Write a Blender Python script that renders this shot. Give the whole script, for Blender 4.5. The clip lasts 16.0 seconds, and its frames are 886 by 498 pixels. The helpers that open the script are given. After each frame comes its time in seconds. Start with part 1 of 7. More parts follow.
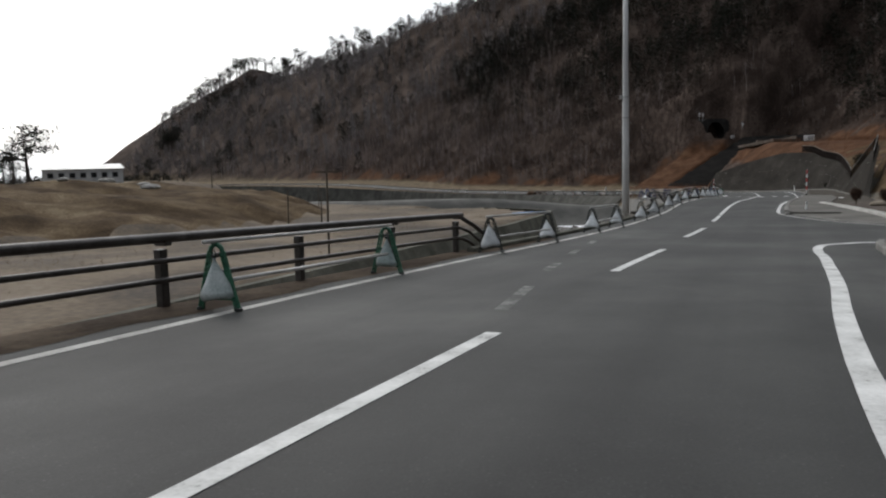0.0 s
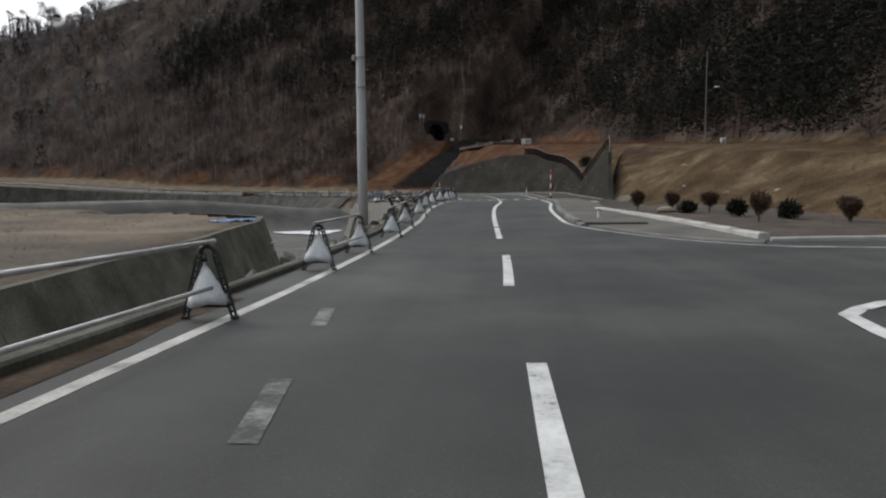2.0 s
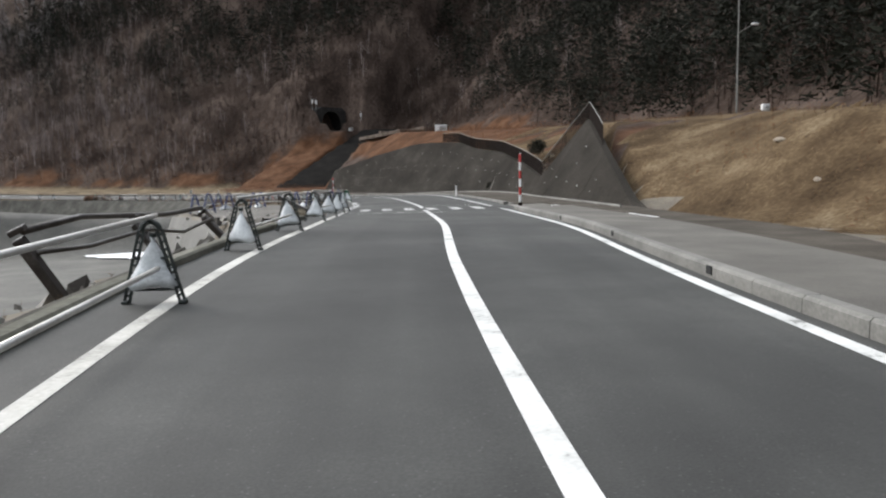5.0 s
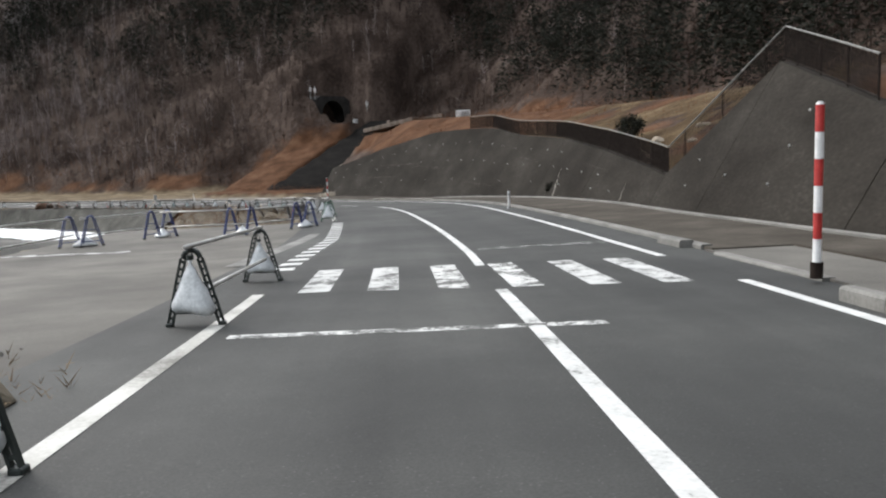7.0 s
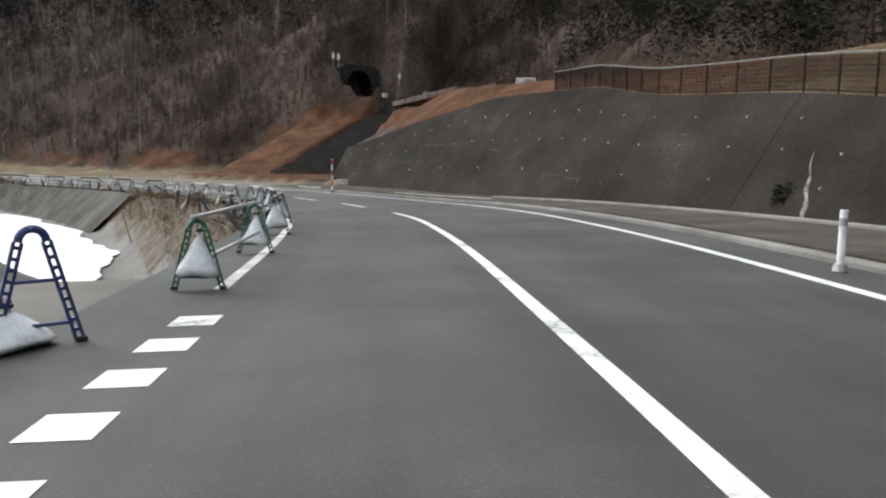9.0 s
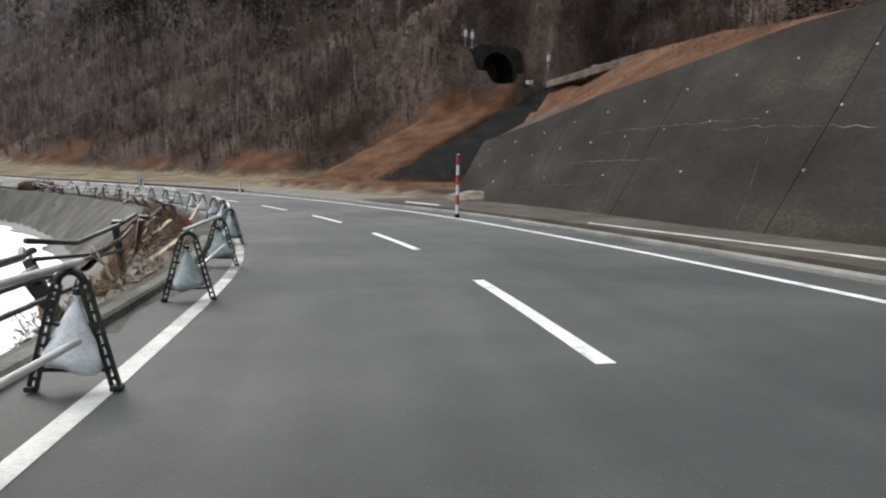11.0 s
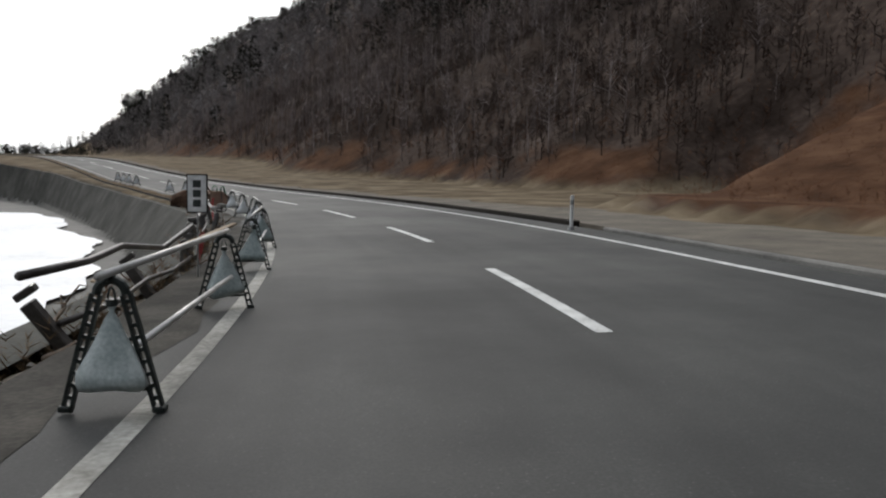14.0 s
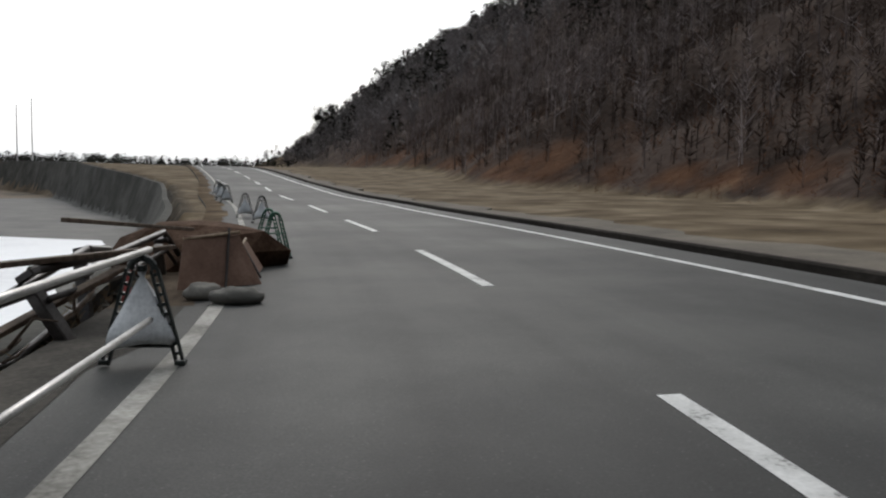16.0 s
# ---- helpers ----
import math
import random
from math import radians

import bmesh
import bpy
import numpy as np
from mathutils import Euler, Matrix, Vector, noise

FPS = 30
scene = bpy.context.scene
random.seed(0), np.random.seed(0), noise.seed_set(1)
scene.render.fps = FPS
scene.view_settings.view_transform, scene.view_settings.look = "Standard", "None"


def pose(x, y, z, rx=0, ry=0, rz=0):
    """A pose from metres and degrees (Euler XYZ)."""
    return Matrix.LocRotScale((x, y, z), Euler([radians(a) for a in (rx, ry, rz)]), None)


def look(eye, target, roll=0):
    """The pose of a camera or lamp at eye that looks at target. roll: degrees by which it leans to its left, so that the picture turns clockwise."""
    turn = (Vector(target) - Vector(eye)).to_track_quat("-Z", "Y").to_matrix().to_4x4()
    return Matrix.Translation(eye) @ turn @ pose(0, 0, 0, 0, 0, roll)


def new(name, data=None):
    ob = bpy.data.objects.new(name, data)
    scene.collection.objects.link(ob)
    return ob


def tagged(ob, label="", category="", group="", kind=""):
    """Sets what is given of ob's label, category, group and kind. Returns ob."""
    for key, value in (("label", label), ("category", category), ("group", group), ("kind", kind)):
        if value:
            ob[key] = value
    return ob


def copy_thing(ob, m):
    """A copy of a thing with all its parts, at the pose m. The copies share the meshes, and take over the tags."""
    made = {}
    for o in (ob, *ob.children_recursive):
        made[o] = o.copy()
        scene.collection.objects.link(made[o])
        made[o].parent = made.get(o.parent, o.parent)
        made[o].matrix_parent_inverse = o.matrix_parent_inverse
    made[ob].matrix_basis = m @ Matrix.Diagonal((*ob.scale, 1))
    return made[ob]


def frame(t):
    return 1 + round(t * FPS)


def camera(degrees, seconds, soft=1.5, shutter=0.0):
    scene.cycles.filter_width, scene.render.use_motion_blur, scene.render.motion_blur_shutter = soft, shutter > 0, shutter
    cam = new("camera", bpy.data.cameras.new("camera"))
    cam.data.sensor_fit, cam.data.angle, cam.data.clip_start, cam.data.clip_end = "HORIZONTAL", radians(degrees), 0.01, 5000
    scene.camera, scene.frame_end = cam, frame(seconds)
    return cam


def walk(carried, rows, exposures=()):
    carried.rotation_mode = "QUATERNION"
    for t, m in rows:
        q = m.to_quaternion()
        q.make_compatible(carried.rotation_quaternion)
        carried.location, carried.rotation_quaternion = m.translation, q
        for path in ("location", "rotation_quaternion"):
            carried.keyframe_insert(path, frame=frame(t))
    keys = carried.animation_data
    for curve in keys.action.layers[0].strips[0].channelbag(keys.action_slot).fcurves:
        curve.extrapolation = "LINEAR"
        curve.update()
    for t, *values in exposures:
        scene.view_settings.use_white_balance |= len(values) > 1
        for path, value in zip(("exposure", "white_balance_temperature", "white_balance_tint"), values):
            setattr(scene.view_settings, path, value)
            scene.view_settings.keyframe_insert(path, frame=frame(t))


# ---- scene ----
cam = camera(60.11, 16.0, soft=2.2, shutter=0.0)
# seconds, x, y, z, yaw, pitch, roll of the eye behind the windscreen
ROWS = [
    (0.00, -0.130, 0.000, 0.000, 0.14, -5.77, 1.45),
    (0.50, 0.079, 2.768, -0.066, -5.77, -5.98, 0.98),
    (1.00, 0.454, 5.784, -0.160, -11.06, -5.98, 0.27),
    (1.50, 1.154, 9.049, -0.282, -16.17, -6.07, 0.03),
    (2.00, 2.185, 12.500, -0.408, -20.42, -6.00, 0.42),
    (2.50, 3.455, 16.079, -0.529, -23.24, -6.07, 0.76),
    (3.00, 4.917, 19.770, -0.652, -25.20, -6.31, 0.95),
    (3.50, 6.575, 23.735, -0.789, -26.00, -6.17, 0.66),
    (4.00, 8.396, 28.030, -0.921, -26.45, -6.18, 0.50),
    (4.20, 9.171, 29.804, -0.961, -26.56, -6.01, 0.53),
    (4.70, 11.209, 34.342, -0.996, -27.30, -6.17, 0.80),
    (5.20, 13.348, 38.998, -0.950, -27.73, -6.33, 1.13),
    (5.75, 15.744, 44.238, -0.898, -27.47, -6.50, 1.52),
    (6.30, 18.132, 49.597, -0.943, -26.73, -6.68, 1.78),
    (6.50, 19.002, 51.574, -0.989, -26.67, -6.73, 1.76),
    (7.00, 21.180, 56.595, -1.144, -26.73, -6.51, 1.90),
    (7.50, 23.370, 61.752, -1.335, -26.54, -7.00, 1.17),
    (8.00, 25.607, 66.990, -1.532, -26.15, -7.10, 0.17),
    (8.20, 26.501, 69.107, -1.612, -26.00, -7.26, -0.10),
    (8.70, 28.695, 74.470, -1.779, -25.06, -7.17, -0.59),
    (9.20, 30.797, 79.962, -1.902, -23.66, -7.08, -0.94),
    (9.75, 32.963, 86.179, -2.034, -21.78, -6.98, -1.19),
    (10.30, 34.915, 92.603, -2.213, -19.38, -6.88, -1.24),
    (10.50, 35.545, 94.995, -2.293, -18.20, -6.86, -1.17),
    (11.00, 36.864, 101.105, -2.509, -14.63, -6.67, -0.99),
    (11.50, 37.815, 107.338, -2.720, -10.55, -6.88, -0.53),
    (12.00, 38.348, 113.642, -2.941, -6.33, -6.70, -0.08),
    (12.50, 38.358, 120.022, -3.166, -2.39, -6.68, -0.74),
    (13.00, 37.973, 126.402, -3.365, 1.26, -6.48, -1.09),
    (13.50, 37.233, 132.739, -3.546, 4.70, -6.27, -1.09),
    (14.00, 36.098, 139.063, -3.702, 7.86, -5.91, -1.40),
    (14.50, 34.596, 145.365, -3.845, 11.34, -5.84, -1.24),
    (15.00, 32.687, 151.638, -3.969, 14.95, -5.55, -1.48),
    (15.50, 30.318, 157.884, -4.083, 18.47, -5.53, -1.58),
    (16.00, 27.570, 164.082, -4.158, 21.59, -5.14, -1.64),
]
walk(cam, [(t, pose(x, y, z, 90 + pitch, roll, yaw)) for t, x, y, z, yaw, pitch, roll in ROWS],
     [(0, -0.27), (1.5, -0.27), (2.5, 0.15), (4, 0.72), (7, 0.74), (11, 0.78), (12, 0.66), (12.5, 0.5), (13.2, 0.14), (14, -0.2), (14.6, -0.26), (15.2, -0.18), (16, -0.34)])

# ---- light ----
world = bpy.data.worlds.new("overcast_sky")
scene.world = world
world.use_nodes = True
wn = world.node_tree
wn.nodes.clear()
w_out = wn.nodes.new("ShaderNodeOutputWorld")
w_bg = wn.nodes.new("ShaderNodeBackground")
w_sky = wn.nodes.new("ShaderNodeTexSky")
w_mix = wn.nodes.new("ShaderNodeMix")
w_sky.sky_type, w_sky.sun_disc = "NISHITA", False
SUN_ELEV, SUN_AZ = 38.0, -28.0
w_sky.sun_elevation, w_sky.sun_rotation = radians(SUN_ELEV), radians(SUN_AZ)
w_sky.dust_density, w_sky.air_density = 4.0, 1.0
w_mix.data_type = "RGBA"
w_mix.inputs[0].default_value = 0.72
# an even cloud deck that glows towards the veiled sun
w_co, w_dot, w_pow, w_mad, w_deck = (wn.nodes.new(n) for n in ("ShaderNodeTexCoord", "ShaderNodeVectorMath", "ShaderNodeMath", "ShaderNodeMath", "ShaderNodeVectorMath"))
_az, _el = radians(SUN_AZ), radians(SUN_ELEV)
w_dot.operation, w_dot.inputs[1].default_value = "DOT_PRODUCT", (math.sin(_az) * math.cos(_el), math.cos(_az) * math.cos(_el), math.sin(_el))
w_pow.operation, w_pow.use_clamp, w_pow.inputs[1].default_value = "MULTIPLY_ADD", True, 0.5
w_pow.inputs[2].default_value = 0.5
w_mad.operation, w_mad.inputs[1].default_value, w_mad.inputs[2].default_value = "MULTIPLY_ADD", 1.75, 0.1
w_deck.operation, w_deck.inputs[0].default_value = "SCALE", (9.95, 10.4, 10.95)
wn.links.new(w_co.outputs["Generated"], w_dot.inputs[0])
wn.links.new(w_dot.outputs["Value"], w_pow.inputs[0])
w_sq = wn.nodes.new("ShaderNodeMath")
w_sq.operation = "MULTIPLY"
wn.links.new(w_pow.outputs[0], w_sq.inputs[0])
wn.links.new(w_pow.outputs[0], w_sq.inputs[1])
wn.links.new(w_sq.outputs[0], w_mad.inputs[0])
wn.links.new(w_mad.outputs[0], w_deck.inputs["Scale"])
wn.links.new(w_deck.outputs[0], w_mix.inputs[7])
wn.links.new(w_sky.outputs[0], w_mix.inputs[6])
wn.links.new(w_mix.outputs[2], w_bg.inputs[0])
w_bg.inputs[1].default_value = 0.115
wn.links.new(w_bg.outputs[0], w_out.inputs[0])
sun = new("sun", bpy.data.lights.new("sun", "SUN"))
sun.data.energy, sun.data.angle, sun.data.color = 0.9, radians(14), (1.0, 0.97, 0.93)
_a = radians(SUN_AZ)
sun.matrix_world = look((0, 0, 60), (-math.sin(_a) * 50 * 1.0, -math.cos(_a) * 50, 60 - 50 * math.tan(radians(SUN_ELEV))))
scene.view_settings.exposure = 0.0


# ---- materials ----
def mat(name, stops, scale=4.0, fine=60.0, rough=0.8, bump=0.15, metal=0.0, detail=6.0, bump_dist=0.01, stretch=(1, 1, 1), obj_var=0.0, island=False, rough_var=0.1, trans=0.0, alpha=1.0, spec=0.4):
    """A grained surface: two noises mixed into a colour ramp, with relief and uneven gloss."""
    m = bpy.data.materials.new(name)
    m.use_nodes = True
    t = m.node_tree
    b = t.nodes["Principled BSDF"]
    co = t.nodes.new("ShaderNodeTexCoord")
    mp = t.nodes.new("ShaderNodeMapping")
    mp.inputs["Scale"].default_value = stretch
    geo = t.nodes.new("ShaderNodeNewGeometry")
    t.links.new(geo.outputs["Position"], mp.inputs[0])
    n1, n2 = t.nodes.new("ShaderNodeTexNoise"), t.nodes.new("ShaderNodeTexNoise")
    n1.inputs["Scale"].default_value, n1.inputs["Detail"].default_value, n1.inputs["Roughness"].default_value = scale, detail, 0.6
    n2.inputs["Scale"].default_value, n2.inputs["Detail"].default_value = fine, 4
    for n in (n1, n2):
        t.links.new(mp.outputs[0], n.inputs["Vector"])
    mx = t.nodes.new("ShaderNodeMath")
    mx.operation = "MULTIPLY_ADD"
    mx.inputs[1].default_value = 0.4
    sub = t.nodes.new("ShaderNodeMath")
    sub.operation = "SUBTRACT"
    sub.inputs[1].default_value = 0.5
    t.links.new(n2.outputs[0], sub.inputs[0])
    t.links.new(sub.outputs[0], mx.inputs[0])
    t.links.new(n1.outputs[0], mx.inputs[2])
    last = mx.outputs[0]
    if obj_var or island:
        src = geo.outputs["Random Per Island"] if island else t.nodes.new("ShaderNodeObjectInfo").outputs["Random"]
        s2 = t.nodes.new("ShaderNodeMath")
        s2.operation = "SUBTRACT"
        s2.inputs[1].default_value = 0.5
        m2 = t.nodes.new("ShaderNodeMath")
        m2.operation = "MULTIPLY_ADD"
        m2.inputs[1].default_value = obj_var or 0.3
        t.links.new(src, s2.inputs[0])
        t.links.new(s2.outputs[0], m2.inputs[0])
        t.links.new(last, m2.inputs[2])
        last = m2.outputs[0]
    cr = t.nodes.new("ShaderNodeValToRGB")
    e = cr.color_ramp.elements
    while len(e) < len(stops):
        e.new(0.5)
    for k, (p, c) in enumerate(stops):
        e[k].position, e[k].color = p, (*c, 1)
    t.links.new(last, cr.inputs[0])
    t.links.new(cr.outputs[0], b.inputs["Base Color"])
    b.inputs["Metallic"].default_value = metal
    rm = t.nodes.new("ShaderNodeMath")
    rm.operation = "MULTIPLY_ADD"
    rm.inputs[1].default_value, rm.inputs[2].default_value = -rough_var, rough + rough_var / 2
    t.links.new(n1.outputs[0], rm.inputs[0])
    t.links.new(rm.outputs[0], b.inputs["Roughness"])
    if bump:
        bp = t.nodes.new("ShaderNodeBump")
        bp.inputs["Strength"].default_value, bp.inputs["Distance"].default_value = bump, bump_dist
        t.links.new(last, bp.inputs["Height"])
        t.links.new(bp.outputs[0], b.inputs["Normal"])
    if trans:
        b.inputs["Transmission Weight"].default_value = trans
    b.inputs["Alpha"].default_value = alpha
    b.inputs["Specular IOR Level"].default_value = spec
    return m


M_ASPHALT = mat("asphalt", [(0.32, (0.0235, 0.0236, 0.0223)), (0.5, (0.0375, 0.0377, 0.0353)), (0.68, (0.061, 0.0605, 0.056))], 0.22, 60, 0.74, 0.5, detail=9.0, bump_dist=0.008, rough_var=0.2, spec=0.32)


def wear(m):
    """Wheel tracks and streaks along the lane, and pale chips of stone, over a road surface laid out by offset and distance."""
    t = m.node_tree
    b, cr = t.nodes["Principled BSDF"], next(n for n in t.nodes if n.type == "VALTORGB")
    uv, sep = t.nodes.new("ShaderNodeUVMap"), t.nodes.new("ShaderNodeSeparateXYZ")
    uv.uv_map = "offset_and_distance"
    t.links.new(uv.outputs[0], sep.inputs[0])

    def calc(op, a, b_=0.0, c=0.0, clamp=False):
        n = t.nodes.new("ShaderNodeMath")
        n.operation, n.use_clamp = op, clamp
        for k, v in enumerate((a, b_, c)):
            if isinstance(v, (int, float)):
                n.inputs[k].default_value = v
            else:
                t.links.new(v, n.inputs[k])
        return n.outputs[0]

    track = calc("COSINE", calc("MULTIPLY", calc("SUBTRACT", calc("ABSOLUTE", sep.outputs[0]), 0.82), 2 * math.pi / 1.42))
    mp, ns = t.nodes.new("ShaderNodeMapping"), t.nodes.new("ShaderNodeTexNoise")
    mp.inputs["Scale"].default_value = (2.2, 0.07, 1)
    ns.inputs["Scale"].default_value, ns.inputs["Detail"].default_value = 1.0, 7
    t.links.new(uv.outputs[0], mp.inputs[0])
    t.links.new(mp.outputs[0], ns.inputs["Vector"])
    streak = calc("SUBTRACT", ns.outputs[0], 0.5)
    gain = calc("ADD", calc("MULTIPLY_ADD", track, 0.07, 1.0), calc("MULTIPLY", streak, 0.75))
    chip = t.nodes.new("ShaderNodeTexVoronoi")
    chip.inputs["Scale"].default_value = 34
    geo = next(n for n in t.nodes if n.type == "NEW_GEOMETRY")
    t.links.new(geo.outputs["Position"], chip.inputs["Vector"])
    dots = calc("MULTIPLY", calc("MULTIPLY", calc("SUBTRACT", 0.32, chip.outputs["Distance"], clamp=True), 3.0), calc("GREATER_THAN", chip.outputs["Color"], 0.72))
    gain = calc("ADD", gain, calc("MULTIPLY", dots, 1.3))
    sc = t.nodes.new("ShaderNodeVectorMath")
    sc.operation = "SCALE"
    t.links.new(cr.outputs[0], sc.inputs[0])
    t.links.new(gain, sc.inputs["Scale"])
    t.links.new(sc.outputs[0], b.inputs["Base Color"])
    return m


wear(M_ASPHALT)
M_OLDASPH = mat("worn_asphalt", [(0.25, (0.062, 0.057, 0.05)), (0.5, (0.096, 0.089, 0.078)), (0.75, (0.145, 0.135, 0.119))], 0.5, 40, 0.9, 0.35)
M_PAINT = mat("road_paint", [(0.27, (0.12, 0.12, 0.113)), (0.38, (0.46, 0.46, 0.445)), (0.7, (0.68, 0.68, 0.66))], 2.2, 30, 0.7, 0.2, bump_dist=0.003)
M_WORN = mat("worn_road_paint", [(0.42, (0.07, 0.07, 0.066)), (0.49, (0.2, 0.2, 0.19)), (0.56, (0.56, 0.56, 0.54))], 3.0, 24, 0.75, 0.2, bump_dist=0.003)
M_FADED = mat("faded_road_paint", [(0.36, (0.045, 0.045, 0.042)), (0.5, (0.1, 0.1, 0.095)), (0.62, (0.21, 0.21, 0.2))], 2.6, 25, 0.8, 0.2)
M_EDGE = mat("dirty_edge_line_paint", [(0.25, (0.14, 0.135, 0.12)), (0.5, (0.42, 0.41, 0.38)), (0.75, (0.6, 0.59, 0.56))], 1.2, 30, 0.75, 0.2)
M_OLDEDGE = mat("grimy_edge_line_paint", [(0.3, (0.09, 0.085, 0.072)), (0.45, (0.2, 0.193, 0.17)), (0.6, (0.32, 0.31, 0.28)), (0.75, (0.46, 0.45, 0.41))], 1.4, 24, 0.8, 0.2)
M_CONC = mat("weathered_concrete", [(0.25, (0.085, 0.083, 0.076)), (0.5, (0.16, 0.155, 0.142)), (0.75, (0.24, 0.232, 0.212))], 0.7, 25, 0.9, 0.3, bump_dist=0.01)
M_WALL = mat("dark_stained_concrete_wall", [(0.3, (0.0175, 0.0152, 0.0127)), (0.45, (0.0255, 0.0224, 0.0189)), (0.58, (0.033, 0.0292, 0.0248)), (0.74, (0.054, 0.0485, 0.0415))], 0.3, 9, 0.95, 0.1, stretch=(0.7, 0.7, 1.5), bump_dist=0.02, spec=0.06, detail=10.0)
M_GRIT = mat("gritty_old_asphalt", [(0.25, (0.036, 0.0305, 0.0245)), (0.5, (0.061, 0.053, 0.0435)), (0.75, (0.1, 0.088, 0.073))], 0.6, 30, 0.95, 0.4, spec=0.1)
M_KERB = mat("pale_kerb_concrete", [(0.25, (0.3, 0.29, 0.26)), (0.5, (0.42, 0.41, 0.38)), (0.75, (0.52, 0.51, 0.47))], 1.5, 40, 0.9, 0.2)
M_GRASS = mat("dry_grass", [(0.28, (0.03, 0.0195, 0.011)), (0.45, (0.064, 0.043, 0.024)), (0.58, (0.1, 0.07, 0.04)), (0.72, (0.175, 0.135, 0.086))], 0.35, 7, 0.95, 0.7, bump_dist=0.08, spec=0.05)
M_TAWNY = mat("tawny_trodden_grass", [(0.28, (0.066, 0.049, 0.03)), (0.46, (0.118, 0.09, 0.058)), (0.6, (0.165, 0.129, 0.086)), (0.74, (0.22, 0.18, 0.127))], 0.35, 9, 0.95, 0.6, bump_dist=0.05, spec=0.05)
M_VERGE = mat("gravelly_verge", [(0.25, (0.066, 0.056, 0.043)), (0.5, (0.112, 0.096, 0.074)), (0.75, (0.165, 0.142, 0.11))], 0.8, 18, 0.95, 0.6, bump_dist=0.04)
M_FIELD = mat("dry_field", [(0.32, (0.045, 0.034, 0.024)), (0.46, (0.085, 0.062, 0.039)), (0.56, (0.125, 0.092, 0.058)), (0.7, (0.165, 0.132, 0.094))], 0.13, 4, 0.95, 0.6, bump_dist=0.06)
M_BRUSH = mat("brown_hillside_litter", [(0.36, (0.025, 0.0175, 0.014)), (0.5, (0.05, 0.036, 0.029)), (0.63, (0.09, 0.067, 0.055))], 0.09, 1.6, 0.97, 0.8, bump_dist=0.4, spec=0.05)
M_RUST = mat("rusty_dead_fern", [(0.25, (0.04, 0.0195, 0.0105)), (0.5, (0.08, 0.04, 0.022)), (0.75, (0.13, 0.072, 0.042))], 0.4, 5, 0.95, 0.7, bump_dist=0.12, spec=0.05)


def overgrow(m, other, attribute):
    """Mixes the colours of another surface into m where a cover attribute and its own noise say so."""
    t = m.node_tree
    b = t.nodes["Principled BSDF"]
    below = b.inputs["Base Color"].links[0].from_socket
    src = next(n for n in other.node_tree.nodes if n.type == "VALTORGB")
    cr2 = t.nodes.new("ShaderNodeValToRGB")
    while len(cr2.color_ramp.elements) < len(src.color_ramp.elements):
        cr2.color_ramp.elements.new(0.5)
    for e, f in zip(cr2.color_ramp.elements, src.color_ramp.elements):
        e.position, e.color = f.position, f.color
    geo = next(n for n in t.nodes if n.type == "NEW_GEOMETRY")
    n1, n2 = t.nodes.new("ShaderNodeTexNoise"), t.nodes.new("ShaderNodeTexNoise")
    n1.inputs["Scale"].default_value, n1.inputs["Detail"].default_value = 0.5, 8
    n2.inputs["Scale"].default_value, n2.inputs["Detail"].default_value = 0.35, 8
    for n in (n1, n2):
        t.links.new(geo.outputs["Position"], n.inputs["Vector"])
    t.links.new(n1.outputs[0], cr2.inputs[0])
    at = t.nodes.new("ShaderNodeAttribute")
    at.attribute_name = attribute
    add, mul = t.nodes.new("ShaderNodeMath"), t.nodes.new("ShaderNodeMath")
    add.operation, mul.operation, mul.use_clamp = "ADD", "MULTIPLY_ADD", True
    t.links.new(at.outputs["Fac"], add.inputs[0])
    t.links.new(n2.outputs[0], add.inputs[1])
    t.links.new(add.outputs[0], mul.inputs[0])
    mul.inputs[1].default_value, mul.inputs[2].default_value = 2.6, -2.1
    mx = t.nodes.new("ShaderNodeMix")
    mx.data_type = "RGBA"
    t.links.new(mul.outputs[0], mx.inputs[0])
    t.links.new(below, mx.inputs[6])
    t.links.new(cr2.outputs[0], mx.inputs[7])
    t.links.new(mx.outputs[2], b.inputs["Base Color"])
    return m


overgrow(M_BRUSH, M_RUST, "fern_cover")
overgrow(M_BRUSH, M_TAWNY, "tawny_cover")
M_MUD = mat("wet_mud", [(0.25, (0.035, 0.034, 0.03)), (0.5, (0.06, 0.058, 0.05)), (0.75, (0.095, 0.09, 0.078))], 0.35, 7, 0.7, 0.5, bump_dist=0.05)
M_RUBBLE = mat("rubble_and_weeds", [(0.2, (0.03, 0.025, 0.019)), (0.5, (0.085, 0.068, 0.047)), (0.72, (0.17, 0.145, 0.105))], 0.9, 11, 0.95, 0.8, bump_dist=0.09)


# ---- building helpers ----
def part(name, bm, material, parent=None, label="", smooth=False):
    """Links a bmesh as one mesh object, under a thing if one is given."""
    me = bpy.data.meshes.new(name)
    bm.to_mesh(me)
    bm.free()
    if material is not None:
        me.materials.append(material)
    if smooth:
        me.polygons.foreach_set("use_smooth", [True] * len(me.polygons))
    ob = new(name, me)
    if parent is not None:
        ob.parent = parent
    if label:
        ob["label"] = label
    return ob


def raw(name, verts, faces, material, parent=None, smooth=False):
    me = bpy.data.meshes.new(name)
    me.from_pydata(verts, [], faces)
    me.update()
    for mm in (material if isinstance(material, (list, tuple)) else [material]):
        me.materials.append(mm)
    if smooth:
        me.polygons.foreach_set("use_smooth", [True] * len(me.polygons))
    ob = new(name, me)
    if parent is not None:
        ob.parent = parent
    return ob


